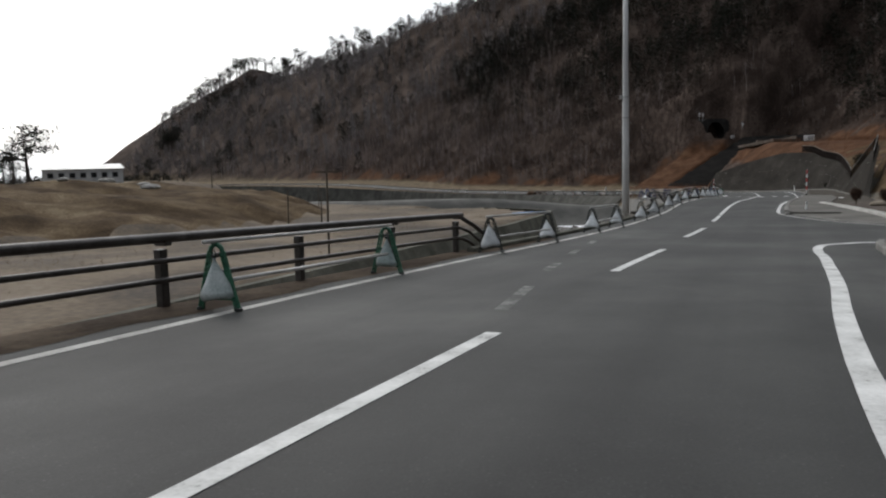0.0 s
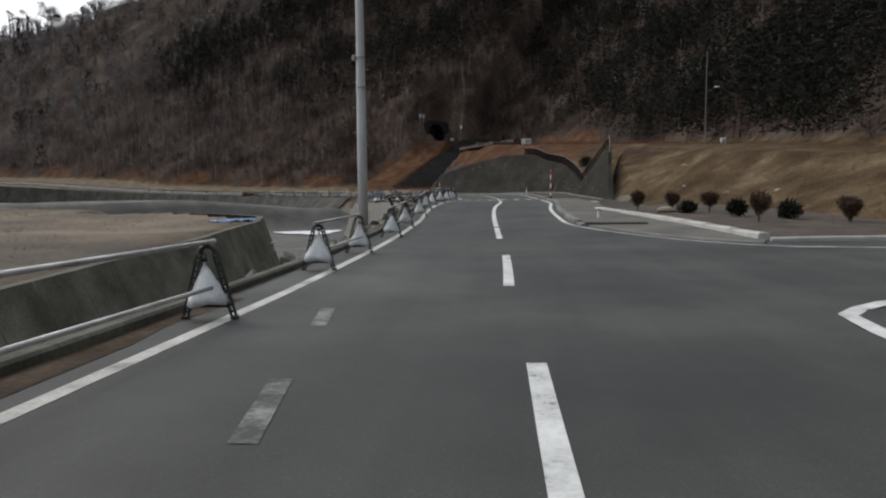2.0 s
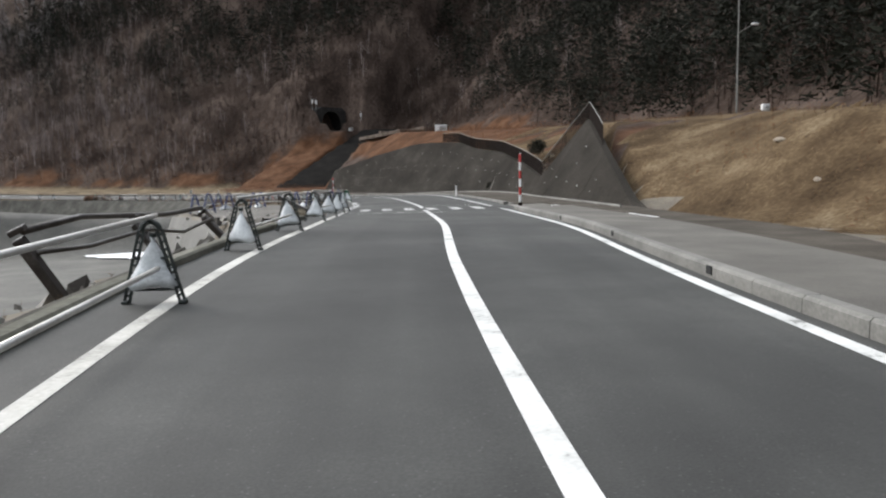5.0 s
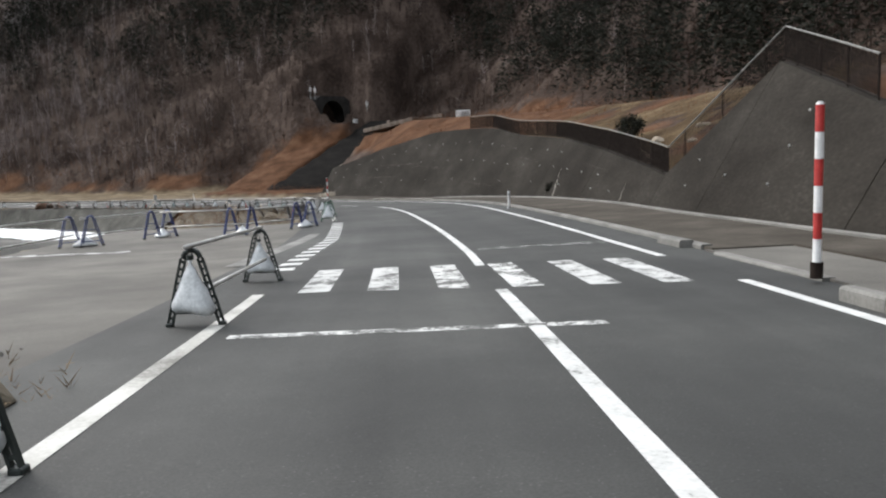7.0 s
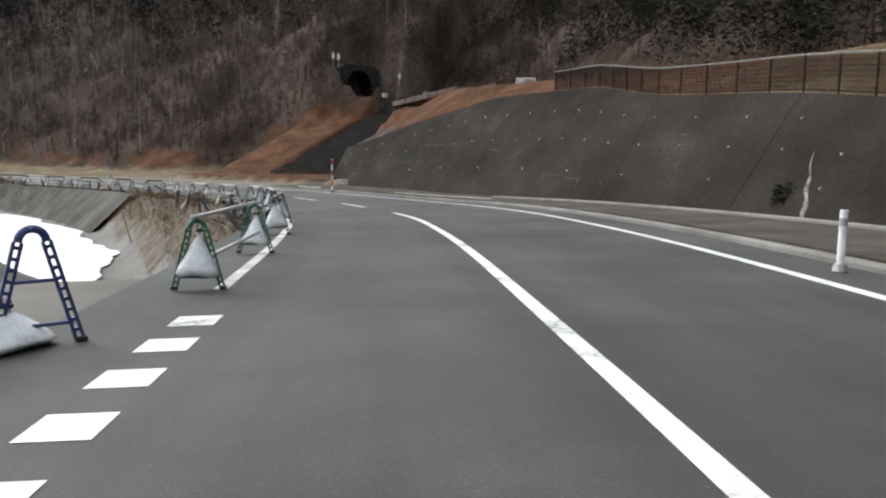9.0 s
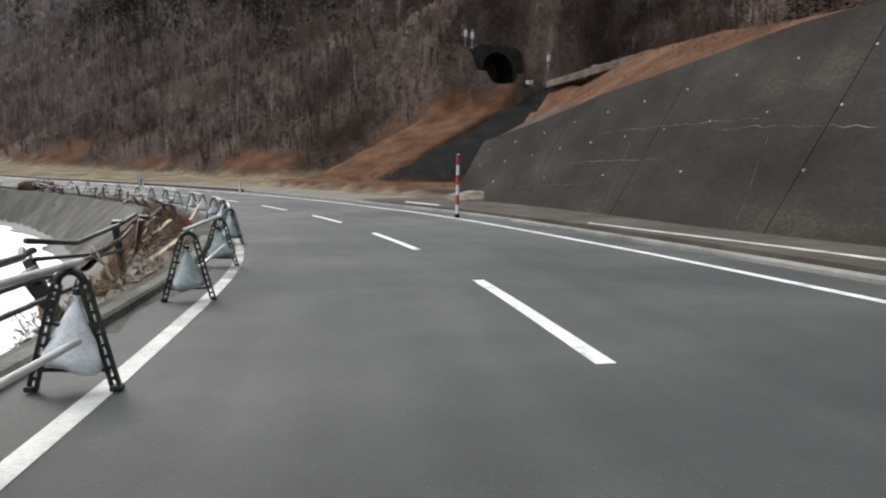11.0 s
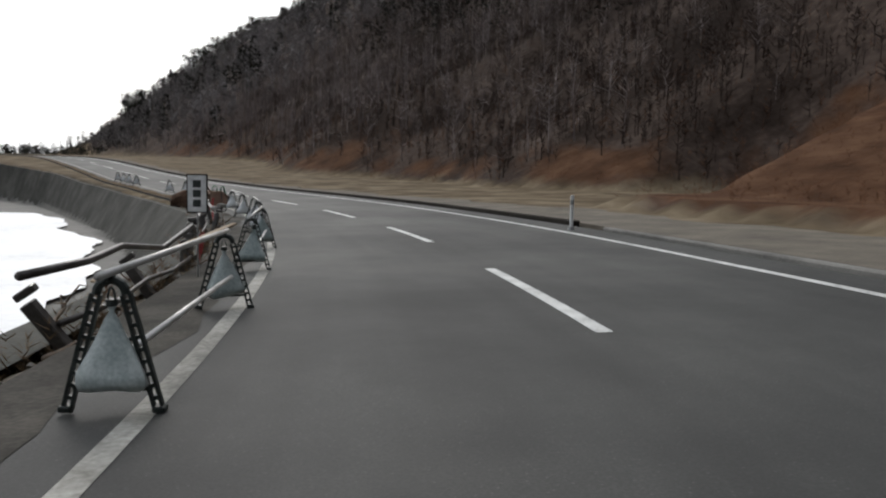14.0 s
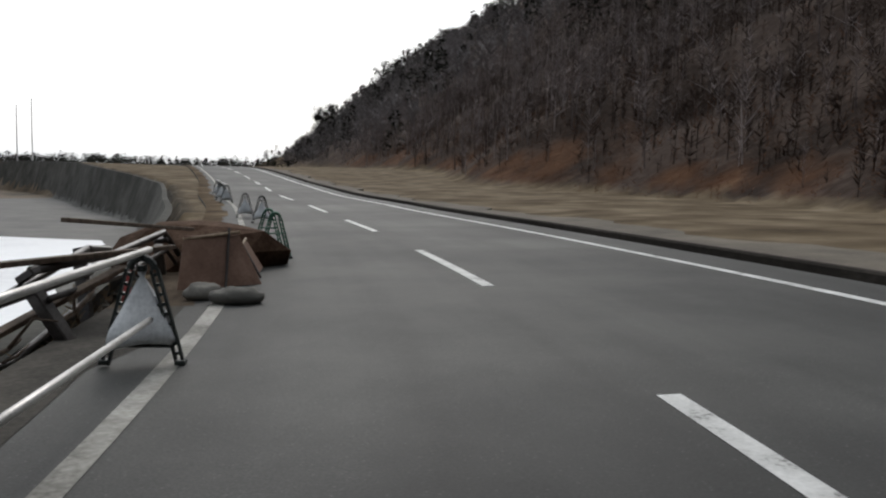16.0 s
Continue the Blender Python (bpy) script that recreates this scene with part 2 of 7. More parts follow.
def add_box(bm, c, size, m=None, bevel=0.0):
    ret = bmesh.ops.create_cube(bm, size=1.0)
    vs = ret["verts"]
    bmesh.ops.scale(bm, vec=size, verts=vs)
    if bevel:
        es = list({e for v in vs for e in v.link_edges})
        r = bmesh.ops.bevel(bm, geom=es, offset=bevel, segments=1, affect="EDGES")
        vs = list({v for v in r["verts"]} | {v for v in vs if v.is_valid})
    bmesh.ops.translate(bm, vec=c, verts=vs)
    if m is not None:
        bmesh.ops.transform(bm, matrix=m, verts=vs)
    return vs


def add_tube(bm, pts, r, n=8, cap=True, r_end=None):
    """A round tube along a run of points."""
    pts = [Vector(p) for p in pts]
    rings = []
    for k, p in enumerate(pts):
        d = (pts[min(k + 1, len(pts) - 1)] - pts[max(k - 1, 0)]).normalized()
        a = d.cross(Vector((0, 0, 1)))
        if a.length < 0.05:
            a = d.cross(Vector((0, 1, 0)))
        a.normalize()
        b = d.cross(a)
        rr = r if r_end is None else r + (r_end - r) * k / max(1, len(pts) - 1)
        rings.append([bm.verts.new(p + (a * math.cos(2 * math.pi * j / n) + b * math.sin(2 * math.pi * j / n)) * rr) for j in range(n)])
    for r0, r1 in zip(rings, rings[1:]):
        for j in range(n):
            bm.faces.new((r0[j], r0[(j + 1) % n], r1[(j + 1) % n], r1[j]))
    if cap:
        bm.faces.new(rings[0][::-1])
        bm.faces.new(rings[-1])
    return rings


def thing(name, at, label, category, group="", rz=0.0):
    e = new(name)
    e.matrix_world = pose(*at, 0, 0, rz)
    return tagged(e, label, category, group)


# ---- the road's line: centre in plan, height and bank along it ----
PLAN = [(-34, -62), (-18, -30), (-9.6, -14), (-1.34, 3.36), (2.53, 12.48), (7.15, 22.72), (10.8, 31.3), (17.05, 45.47), (21.52, 54.35), (23.68, 59.1), (27.48, 67.77), (30.91, 76.16), (33.84, 84.22),
        (36.45, 91.9), (38.3, 98.4), (39.42, 106.1), (40.17, 113.5), (40.2, 121.2), (39.5, 131.1), (37.78, 141.02), (33.6, 155.4), (27.2, 168.9), (21.84, 177.4), (15.9, 185.4),
        (9.73, 193.3), (3.2, 200.85), (-9.6, 216.5), (-26.3, 235.5), (-41.4, 252.2), (-62, 268.6), (-93, 285), (-142, 301), (-200, 313), (-270, 322)]
# by the y of the centre line: height, bank in degrees (positive: falls to the right)
PROFILE = [(-62, 0.0, 0), (-30, -0.6, 0), (3, -1.39, -0.2), (9, -1.61, -0.3), (15, -1.83, -0.1), (21, -2.05, 0.0), (27, -2.23, 0.0), (33, -2.33, 0.1), (39, -2.3, 0.4), (45, -2.27, 0.8), (51, -2.35, 1.0), (57, -2.53, 0.9), (63, -2.74, 0.1),
           (69, -2.92, -0.8), (75, -3.1, -1.4), (81, -3.23, -1.7), (87, -3.35, -1.9), (93, -3.53, -1.9), (99, -3.74, -1.7), (105, -3.93, -1.4), (111, -4.15, -1.1), (117, -4.36, -1.2), (123, -4.53, -1.6), (129, -4.7, -1.8), (135, -4.87, -1.9), (141, -4.99, -2.1), (152, -5.21, -2.1), (164, -5.4, -2.3), (177, -5.5, -2.1), (190, -5.5, -1.6), (201, -5.3, -1.0), (217, -4.7, 0), (236, -3.6, 0), (254, -3.05, 0), (272, -2.85, 0), (300, -2.7, 0), (322, -2.6, 0)]


def _spline(pts, step=0.5):
    """Points of a smooth curve through pts, at even steps."""
    p = np.array(pts, float)
    u = np.concatenate([[0], np.cumsum(np.linalg.norm(np.diff(p, axis=0), axis=1))])
    m = np.gradient(p, u, axis=0)
    out = []
    for k in range(len(p) - 1):
        h = u[k + 1] - u[k]
        for q in np.arange(0, h, step / 2):
            w = q / h
            out.append((2 * w**3 - 3 * w * w + 1) * p[k] + (w**3 - 2 * w * w + w) * h * m[k] + (3 * w * w - 2 * w**3) * p[k + 1] + (w**3 - w * w) * h * m[k + 1])
    out = np.array(out + [p[-1]])
    d = np.concatenate([[0], np.cumsum(np.linalg.norm(np.diff(out, axis=0), axis=1))])
    s = np.arange(0, d[-1], step)
    return s, np.stack([np.interp(s, d, out[:, k]) for k in (0, 1)], 1)


SS, CC = _spline(PLAN)
TT = np.gradient(CC, axis=0)
TT /= np.linalg.norm(TT, axis=1)[:, None]
NN = np.stack([TT[:, 1], -TT[:, 0]], 1)          # to the right
_pf = np.array(PROFILE)
_k = np.ones(13) / 13
ZZ = np.convolve(np.pad(np.interp(CC[:, 1], _pf[:, 0], _pf[:, 1]), 6, mode="edge"), _k, "valid")
BB = np.convolve(np.pad(np.tan(np.radians(np.interp(CC[:, 1], _pf[:, 0], _pf[:, 2]))), 6, mode="edge"), _k, "valid")


def sy(y):
    """Distance along the road at which the centre line has this y."""
    return float(np.interp(y, CC[:, 1], SS))


def at_y(rows):
    """A function of the distance along the road from (y, value) rows."""
    ys, vs = zip(*rows)
    return lambda s: float(np.interp(np.interp(s, SS, CC[:, 1]), ys, vs))


def road(s, lat, dz=0.0):
    x, y = np.interp(s, SS, CC[:, 0]), np.interp(s, SS, CC[:, 1])
    nx, ny = np.interp(s, SS, NN[:, 0]), np.interp(s, SS, NN[:, 1])
    z, b = np.interp(s, SS, ZZ), np.interp(s, SS, BB)
    return Vector((x + nx * lat, y + ny * lat, z - b * max(-6.0, min(9.0, lat)) + dz))


def heading(s):
    """Degrees by which the road is turned from +y."""
    tx, ty = np.interp(s, SS, TT[:, 0]), np.interp(s, SS, TT[:, 1])
    return math.degrees(math.atan2(-tx, ty))


def nearest(X, Y):
    """Distance along the road and offset to its right, for arrays of places."""
    X, Y = np.ravel(X), np.ravel(Y)
    k = np.empty(len(X), int)
    cs = CC[::4]
    for a in range(0, len(X), 4000):
        d = (X[a:a + 4000, None] - cs[None, :, 0]) ** 2 + (Y[a:a + 4000, None] - cs[None, :, 1]) ** 2
        k[a:a + 4000] = d.argmin(1) * 4
    v = np.stack([X, Y], 1) - CC[k]
    k = np.clip(k + np.rint((v * TT[k]).sum(1) / 0.5).astype(int).clip(-3, 3), 0, len(SS) - 1)
    v = np.stack([X, Y], 1) - CC[k]
    return SS[k], (v * NN[k]).sum(1), k


left_edge = at_y([(-60, -3.1), (2, -3.26), (9, -3.42), (13, -3.32), (20, -3.2), (25, -3.1), (29, -2.95), (34, -2.8), (38, -2.7), (44, -2.92), (50, -3.1), (55, -3.22), (66, -3.28), (84, -3.25), (96, -3.45), (101, -3.58), (106, -3.45), (115, -3.45), (124, -3.5), (131, -3.42), (150, -3.4), (163, -3.3), (172, -3.22), (230, -3.2), (322, -3.2)])
right_edge = at_y([(-60, 3.0), (28, 2.9), (34, 2.5), (38, 2.45), (44, 2.55), (51, 2.8), (62, 3.0), (70, 3.05), (85, 3.4), (105, 3.95), (130, 3.9), (150, 3.65), (170, 3.7), (230, 3.2), (450, 3.2)])


def strip(name, s0, s1, a, b, dz, material, parent=None, step=1.0, thick=0.0, cross=1):
    """A band along the road between two offsets (numbers or functions of the distance)."""
    fa, fb = (a if callable(a) else lambda s: a), (b if callable(b) else lambda s: b)
    n = max(1, int(math.ceil((s1 - s0) / step)))
    verts, faces = [], []
    w = cross + 1
    uv = []
    for k in range(n + 1):
        s = s0 + (s1 - s0) * k / n
        for j in range(w):
            lat = fa(s) + (fb(s) - fa(s)) * j / cross
            verts.append(road(s, lat, dz))
            uv.append((lat, s))
    for k in range(n):
        for j in range(cross):
            i = k * w + j
            faces.append((i, i + 1, i + w + 1, i + w))
    if thick:
        m = len(verts)
        verts += [v - Vector((0, 0, thick)) for v in verts]
        for k in range(n):
            i, j = k * w, k * w + cross
            faces.append((i, i + w, i + w + m, i + m))
            faces.append((j + w, j, j + m, j + w + m))
        faces.append((0, m, m + cross, cross))
        e = n * w
        faces.append((e, e + cross, e + cross + m, e + m))
    ob = raw(name, [tuple(v) for v in verts], faces, material, parent)
    layer = ob.data.uv_layers.new(name="offset_and_distance")
    uv = uv + uv
    layer.data.foreach_set("uv", [c for lp in ob.data.loops for c in uv[lp.vertex_index]])
    return ob

# ---- ground: one sheet to the horizon ----
RIDGE = [(-208, 545, 18), (-178, 532, 42), (-155, 560, 55), (-85, 560, 81), (0, 480, 86), (70, 410, 108), (140, 330, 122), (190, 230, 125), (220, 120, 125), (250, 0, 120), (270, -160, 110), (280, -400, 90)]
RIDGE_BACK = [(-215, 650, 54), (-190, 670, 78), (-165, 690, 97), (-118, 700, 83), (-60, 690, 104)]
WATER_Z = -8.0


def tent(X, Y, ridge, fall):
    best = np.full(len(X), -1e9)
    for (x0, y0, h0), (x1, y1, h1) in zip(ridge, ridge[1:]):
        d = np.array((x1 - x0, y1 - y0), float)
        u = np.clip(((X - x0) * d[0] + (Y - y0) * d[1]) / (d @ d), 0, 1)
        best = np.maximum(best, h0 + (h1 - h0) * u - fall * np.hypot(X - x0 - u * d[0], Y - y0 - u * d[1]))
    return best


def bumps(X, Y, scale, seed=0.0, octaves=3):
    out, amp, f = np.zeros(len(X)), 1.0, 1.0 / scale
    r = np.random.RandomState(int(seed * 7 + 3))
    for _ in range(octaves):
        for _ in range(4):
            a, ph = r.rand() * 6.283, r.rand() * 6.283
            out += amp * 0.5 * np.sin((X * math.cos(a) + Y * math.sin(a)) * f * 6.283 * (0.7 + 0.6 * r.rand()) + ph)
        amp, f = amp * 0.5, f * 2.1
    return out


def lerp(v, xs, ys):
    return np.interp(v, xs, ys)


# wall at the railway bank: by y of the centre line, offset of the foot and height of the top
WALL_LAT = [(62.0, 7.6), (70, 7.4), (76, 7.45), (82, 8.0), (90, 8.0), (100, 8.05), (112, 8.3), (120, 8.3), (127, 8.8), (133, 9.4), (141, 10.0)]
WALL_TOP = [(62.0, -2.85), (76.2, 1.45), (80.4, -1.9), (88, -0.95), (96, -0.05), (103, 0.5), (109, 1.3), (115, 1.5), (119, 1.5), (124, 1.0), (130, 0.3), (134, -0.5), (139.2, -1.5)]
WALL_LEAN = 0.6
WALL_Y0, WALL_Y1 = 62.0, 139.2
# offset at which the hill starts to climb, by y
HILL_FOOT = [(-60, 34), (30, 32), (68, 27), (136, 36), (150, 44), (160, 44), (168, 36), (176, 22), (185, 19.5), (205, 20), (230, 22), (272, 30), (290, 44), (305, 70), (322, 110)]


SH_Y, SH_W = [-62, 98, 112, 118, 132, 142, 158, 169, 178, 186, 194, 205, 212, 222, 235, 254, 300], [0.0, 0.0, 0.4, 1.0, 1.2, 1.0, 0.8, 0.4, 0.9, 1.2, 1.4, 1.8, 2.4, 5.0, 9.5, 14.0, 16.0]
RUN_Y, RUN_W = [-62, 60, 95, 140, 165, 180, 200, 300], [2.0, 3.0, 3.4, 3.2, 2.5, 1.5, 1.2, 1.4]


CORNER = ([40, 48, 52, 54, 56, 58], [0.0, 0.8, 2.2, 4.5, 9.0, 16.0])     # how far the field draws back from the channel
LOT_Y, LOT_LAT = [50, 54, 59, 66, 74, 80, 90], [-4.8, -5.2, -7.2, -9.8, -12.3, -12.6, -12.6]


def ground_height(X, Y):
    """Height of the ground and the kind of cover, for arrays of places."""
    s, lat, k = nearest(X, Y)
    yc = CC[k, 1]
    zr = ZZ[k] - BB[k] * np.clip(lat, -6, 9)
    z = zr - 0.12
    kind = np.zeros(len(X), int)                     # 0 verge
    sw = lerp(yc, SH_Y, SH_W)
    d = -lat - 4.2 - sw                                  # outwards from the left shoulder
    # left: bank down to the channel, then the field; to the north the pond
    floor = lerp(yc, [-62, 40, 62, 100], [-4.4, -5.6, -7.4, -8.12])
    run = lerp(yc, RUN_Y, RUN_W)
    back = lerp(yc, [138, 142, 288, 292], [0.0, 0.6, 0.6, 0.0])
    down = zr - 0.1 + (floor - zr) * np.clip((d - 0.4 + back) / run, 0, 1)
    field = -3.25 + 0.10 * bumps(X, Y, 18, 1)
    north = Y - (64 + 0.95 * (9 - X))               # past this line the field falls to the pond
    field = field + (-8.12 - field) * np.clip(north / 6.0, 0, 1)
    west = np.clip((-56 - X) / 10.0, 0, 1)
    field = field + (lerp(Y, [190, 235], [-0.6, -2.6]) + 0.2 * bumps(X, Y, 30, 8) - field) * west
    up = np.clip((d - run - 3.9 - lerp(yc, *CORNER)) / 1.3, 0, 1)
    zl = np.where(d < 0.4 - back, zr - 0.12, np.minimum(down, zr) * (1 - up) + field * up)
    isl = lat < 0
    z = np.where(isl, zl, z)
    kind = np.where(isl & (d > 0.4) & (up < 0.95), 1, kind)                 # bank
    kind = np.where(isl & (up >= 0.95), 2, kind)                            # field
    kind = np.where(isl & (z < -6.4) & (d > run), 3, kind)                  # mud
    lot_lat = lerp(yc, LOT_Y, LOT_LAT)
    lotf = np.clip((yc - 50) / 4, 0, 1) * np.clip((88 - yc) / 1.5, 0, 1) * np.clip((lat - lot_lat + 1.6) / 1.2, 0, 1)
    z = np.where(isl, z + (zr - 0.12 + 0.03 * bumps(X, Y, 3, 6) * (yc < 62) - z) * lotf, z)
    kind = np.where(isl & (lotf > 0.6), 0, kind)
    far_l = isl & (X < -62) & (north > 0)
    kind = np.where(far_l, 2, kind)
    kind = np.where(isl & (d <= 0.4) & (yc > 174), 6, kind)
    # low mud dike across the pond
    u_d = np.clip((X + 60) / 84, 0, 1)
    dd = np.hypot(X - (-60 + 84 * u_d), Y - (118 - 5 * u_d))
    z = np.where(isl, np.maximum(z, -8.12 + lerp(X, [6, 20], [4.1, 2.7]) * np.exp(-(dd / 3.2) ** 2)), z)
    # mound to the west of the field
    md = 1 - ((X + 38) / 28) ** 2 - ((Y - 62) / 32) ** 2
    mz = -3.3 + 0.25 * bumps(X, Y, 9, 30) + 3.2 * np.clip(md, 0, 1) ** 0.7
    z = np.where(isl & (md > 0), np.maximum(z, mz), z)
    kind = np.where(isl & (md > 0.06), 4, kind)
    # right: verge, railway bank, hill
    yy = yc
    base_lat = np.where(yy < WALL_Y0, 12.0, lerp(yy, *zip(*WALL_LAT)))
    plateau = lerp(yy, [-62, 20, 50, 63, 72, 100, 136, 139, 141, 200], [-0.2, 0.0, 0.35, 1.0, 1.6, 2.6, 3.9, 3.9, -4.5, -5.2])
    wt = lerp(yy, *zip(*WALL_TOP))
    inwall = (yy >= WALL_Y0) & (yy <= WALL_Y1)
    # wall stretch: just behind its top edge the ground comes up, then climbs to the track
    e0 = base_lat + 0.35 + np.clip(WALL_LEAN * (wt - zr), 0, 9)
    w_u = lerp(yy, [118, 132], [0.8, 0.25])
    u = np.clip((lat - e0) / w_u, 0, 1)
    v = np.clip((lat - e0 - w_u) / lerp(yy, [100, 130, 134, 139], [7.0, 6.0, 7.0, 9.5]), 0, 1)
    zw = np.where(lat < e0, zr - 0.1, (zr - 0.1) * (1 - u) + (wt - 0.12) * u)
    zw = np.where(lat > e0 + w_u, wt - 0.12 + (np.maximum(plateau, wt) - wt) * v, zw)
    # open bank to the south, end slope to the north
    foot = lerp(yy, [-62, 0, 30, 48, 63.2, 141, 150, 160, 172, 180], [16, 15, 13.0, 11.0, 8.6, 9.4, 12, 14, 14, 14])
    rise = lerp(yy, [-62, 50, 59, 141, 160, 180], [8, 7, 5, 12, 14, 14])
    zs = zr - 0.1 + (plateau - zr) * np.clip((lat - foot) / rise, 0, 1)
    q2 = (X - 15.5) * 0.52 + (Y - 25.7) * 0.85                # behind the side road's far kerb
    zs = np.where(yy < WALL_Y0, zr - 0.1 + (plateau - zr) * np.clip(np.minimum(lat - foot, q2 - 5.5) / rise, 0, 1), zs)
    zs = np.where((yy < WALL_Y0) & (q2 < 5.5), np.maximum(zr, -2.6) - 0.12, zs)
    zrgt = np.where(inwall, zw, zs)
    # gully north of the wall, then the end slope of the railway bank up to the tunnel
    qn = (X - 49) * -0.616 + (Y - 168) * 0.788
    qa = (X - 49) * 0.788 + (Y - 168) * 0.616
    emb = -4.6 + 10.9 * np.clip(qa / 29, 0, 1) - 0.7 * np.maximum(qn - 9, 0)
    tail = (yy > 139) & (lat > 11.5)
    south = np.minimum(np.minimum(-4.5 + 0.75 * np.maximum(-qn - 12.0, 0), -1.5 + 0.55 * (lat - 11.9) - 1.0 * (yy - 139.2)), 3.1 + 0.15 * bumps(X, Y, 6, 17))
    south = np.maximum(south, np.minimum(np.minimum(3.1, 3.1 - 1.5 * (60.3 - X)), 3.1 - 1.3 * np.maximum(Y - 157.5, 0)) + 0.1 * bumps(X, Y, 5, 19))
    tail_s = (yy > 139) & (lat > 11.7)
    zrgt = np.where(tail_s & (qn < 0.3), np.maximum(south, -4.5), zrgt)
    zrgt = np.where(tail & (qn >= 0.3), np.maximum(emb, zr - 0.1), zrgt)
    z = np.where(lat >= 0, zrgt, z)
    kind = np.where((lat >= 0) & (zrgt > zr + 0.15), 4, kind)
    kind = np.where((yy < WALL_Y0) & (lat > 8.5) & (q2 > 4), 4, kind)                # dry grass bank
    kind = np.where((lat > 5) & (yy > 70) & (z > zr + 0.3) & ((yy > 104) | (bumps(X, Y, 8, 25) > 0.45)), 5, kind)         # rusty fern
    kind = np.where(tail_s & (qn < 0.3) & (zrgt > -4.4), np.where(zrgt > 0.6 + bumps(X, Y, 5, 18), 5, 8), kind)
    kind = np.where((lat > 9.5) & (yy > 134) & (yy < 147) & (zrgt > zr + 0.15) & (zrgt < 0.3), 8, kind)
    kind = np.where((lat > 5.2) & (yy > 141) & (kind == 0), 6, kind)         # tawny strip
    z = z + np.where((lat > 7) & (yy > 160), 0.035 * np.clip(lat - 7, 0, 14) * np.clip((yy - 160) / 14, 0, 1), 0)
    # the hill
    hf = lerp(yy, *zip(*HILL_FOOT))
    hd = lat - hf
    spur = (X + 35) * 0.654 + (Y - 247) * 0.757 - 24 - 0.21 * ((Y - 247) * 0.654 - (X + 35) * 0.757)      # the hill's end above the far shore
    hd = np.where(Y > 247, np.minimum(hd, spur), hd) + 1.3 * bumps(X, Y, 45, 3, 1)
    cap = np.maximum(tent(X, Y, RIDGE, 0.42), tent(X, Y, RIDGE_BACK, 0.6)) + 1.5 * bumps(X, Y, 45, 4)
    cap = cap - 1.4 * np.clip(-186 - X, 0, 60) * np.clip((530 - Y) / 20, 0, 1)
    hill = np.minimum(0.7 * hd + 0.0015 * hd * np.abs(hd), cap - z) + 0.5 * bumps(X, Y, 14, 5, 2) * np.clip(hd / 10, 0, 1)
    hill = np.where((lat > 0), np.maximum(hill, 0), 0)
    cap2 = np.maximum(tent(X, Y, RIDGE, 0.7), tent(X, Y, RIDGE_BACK, 0.7))
    cap2 = cap2 - 1.4 * np.clip(-186 - X, 0, 60) * np.clip((530 - Y) / 20, 0, 1)
    hill = np.where((spur <= 0) & (Y > 330), np.maximum(cap2, 0), hill)
    kind = np.where(hill > 0.4, 7, kind)
    kind = np.where((hill > 0.2) & (hill < 0.6 + 1.2 * bumps(X, Y, 22, 21) + 4.0 * np.modf(np.abs(np.sin(np.floor(X) * 12.9898 + np.floor(Y) * 78.233)) * 437.58)[0] ** 1.5) & (yy > 130), 5, kind)
    px, py = (X - 67.1) * 0.956 + (Y - 191.4) * 0.292, (Y - 191.4) * 0.956 - (X - 67.1) * 0.292
    portal = (np.abs(px) < 4.2) & (py > -16) & (py < 3.4)
    z = z + hill
    z = np.where(portal, np.minimum(z, np.where(np.abs(px) < 2.6, 6.15, 6.15 + 2.2 * np.clip((py + 3) / 3, 0, 1))), z)
    kind = np.where((portal | ((np.abs(px) < 6) & (py > -45) & (py < 0))) & (kind == 7), 8, kind)
    return z, kind


def axis(lo, fine0, fine1, hi, step, grow):
    a = list(np.arange(fine0, fine1 + 1e-6, step))
    h, p = step, a[-1]
    while p < hi:
        h *= grow
        p += h
        a.append(p)
    h, p = step, a[0]
    while p > lo:
        h *= grow
        p -= h
        a.insert(0, p)
    return np.array(a)


GX, GY = axis(-2600, -60, 84, 2600, 1.0, 1.07), axis(-2000, -14, 280, 3200, 1.1, 1.06)
gx, gy = np.meshgrid(GX, GY)
gz, gk = ground_height(gx.ravel(), gy.ravel())
nx_, ny_ = len(GX), len(GY)
gi = np.arange(nx_ * ny_).reshape(ny_, nx_)
gf = np.stack([gi[:-1, :-1], gi[:-1, 1:], gi[1:, 1:], gi[1:, :-1]], -1).reshape(-1, 4)
ground = raw("ground", np.stack([gx.ravel(), gy.ravel(), gz], 1).tolist(), gf.tolist(), [M_VERGE, M_RUBBLE, M_FIELD, M_MUD, M_GRASS, M_RUST, M_TAWNY, M_BRUSH, M_BRUSH], smooth=True)
gk2 = np.where(np.isin(gk, (5, 6, 8)), 7, gk)
ground.data.polygons.foreach_set("material_index", gk2[gf[:, 0]].tolist())
# how thickly dead fern and tawny grass cover the slope, blended from place to place
for cover, kind_no in (("fern_cover", 5), ("tawny_cover", 6)):
    share = (gk == kind_no).astype(float).reshape(ny_, nx_)
    for _ in range(3):
        p_ = np.pad(share, 1, mode="edge")
        share = (p_[:-2, 1:-1] + p_[2:, 1:-1] + p_[1:-1, :-2] + p_[1:-1, 2:] + 2 * p_[1:-1, 1:-1]) / 6
    attr = ground.data.attributes.new(cover, "FLOAT", "POINT")
    attr.data.foreach_set("value", share.ravel())
tagged(ground, "dry winter ground rising to a brown wooded hillside", "ground", kind="structure")

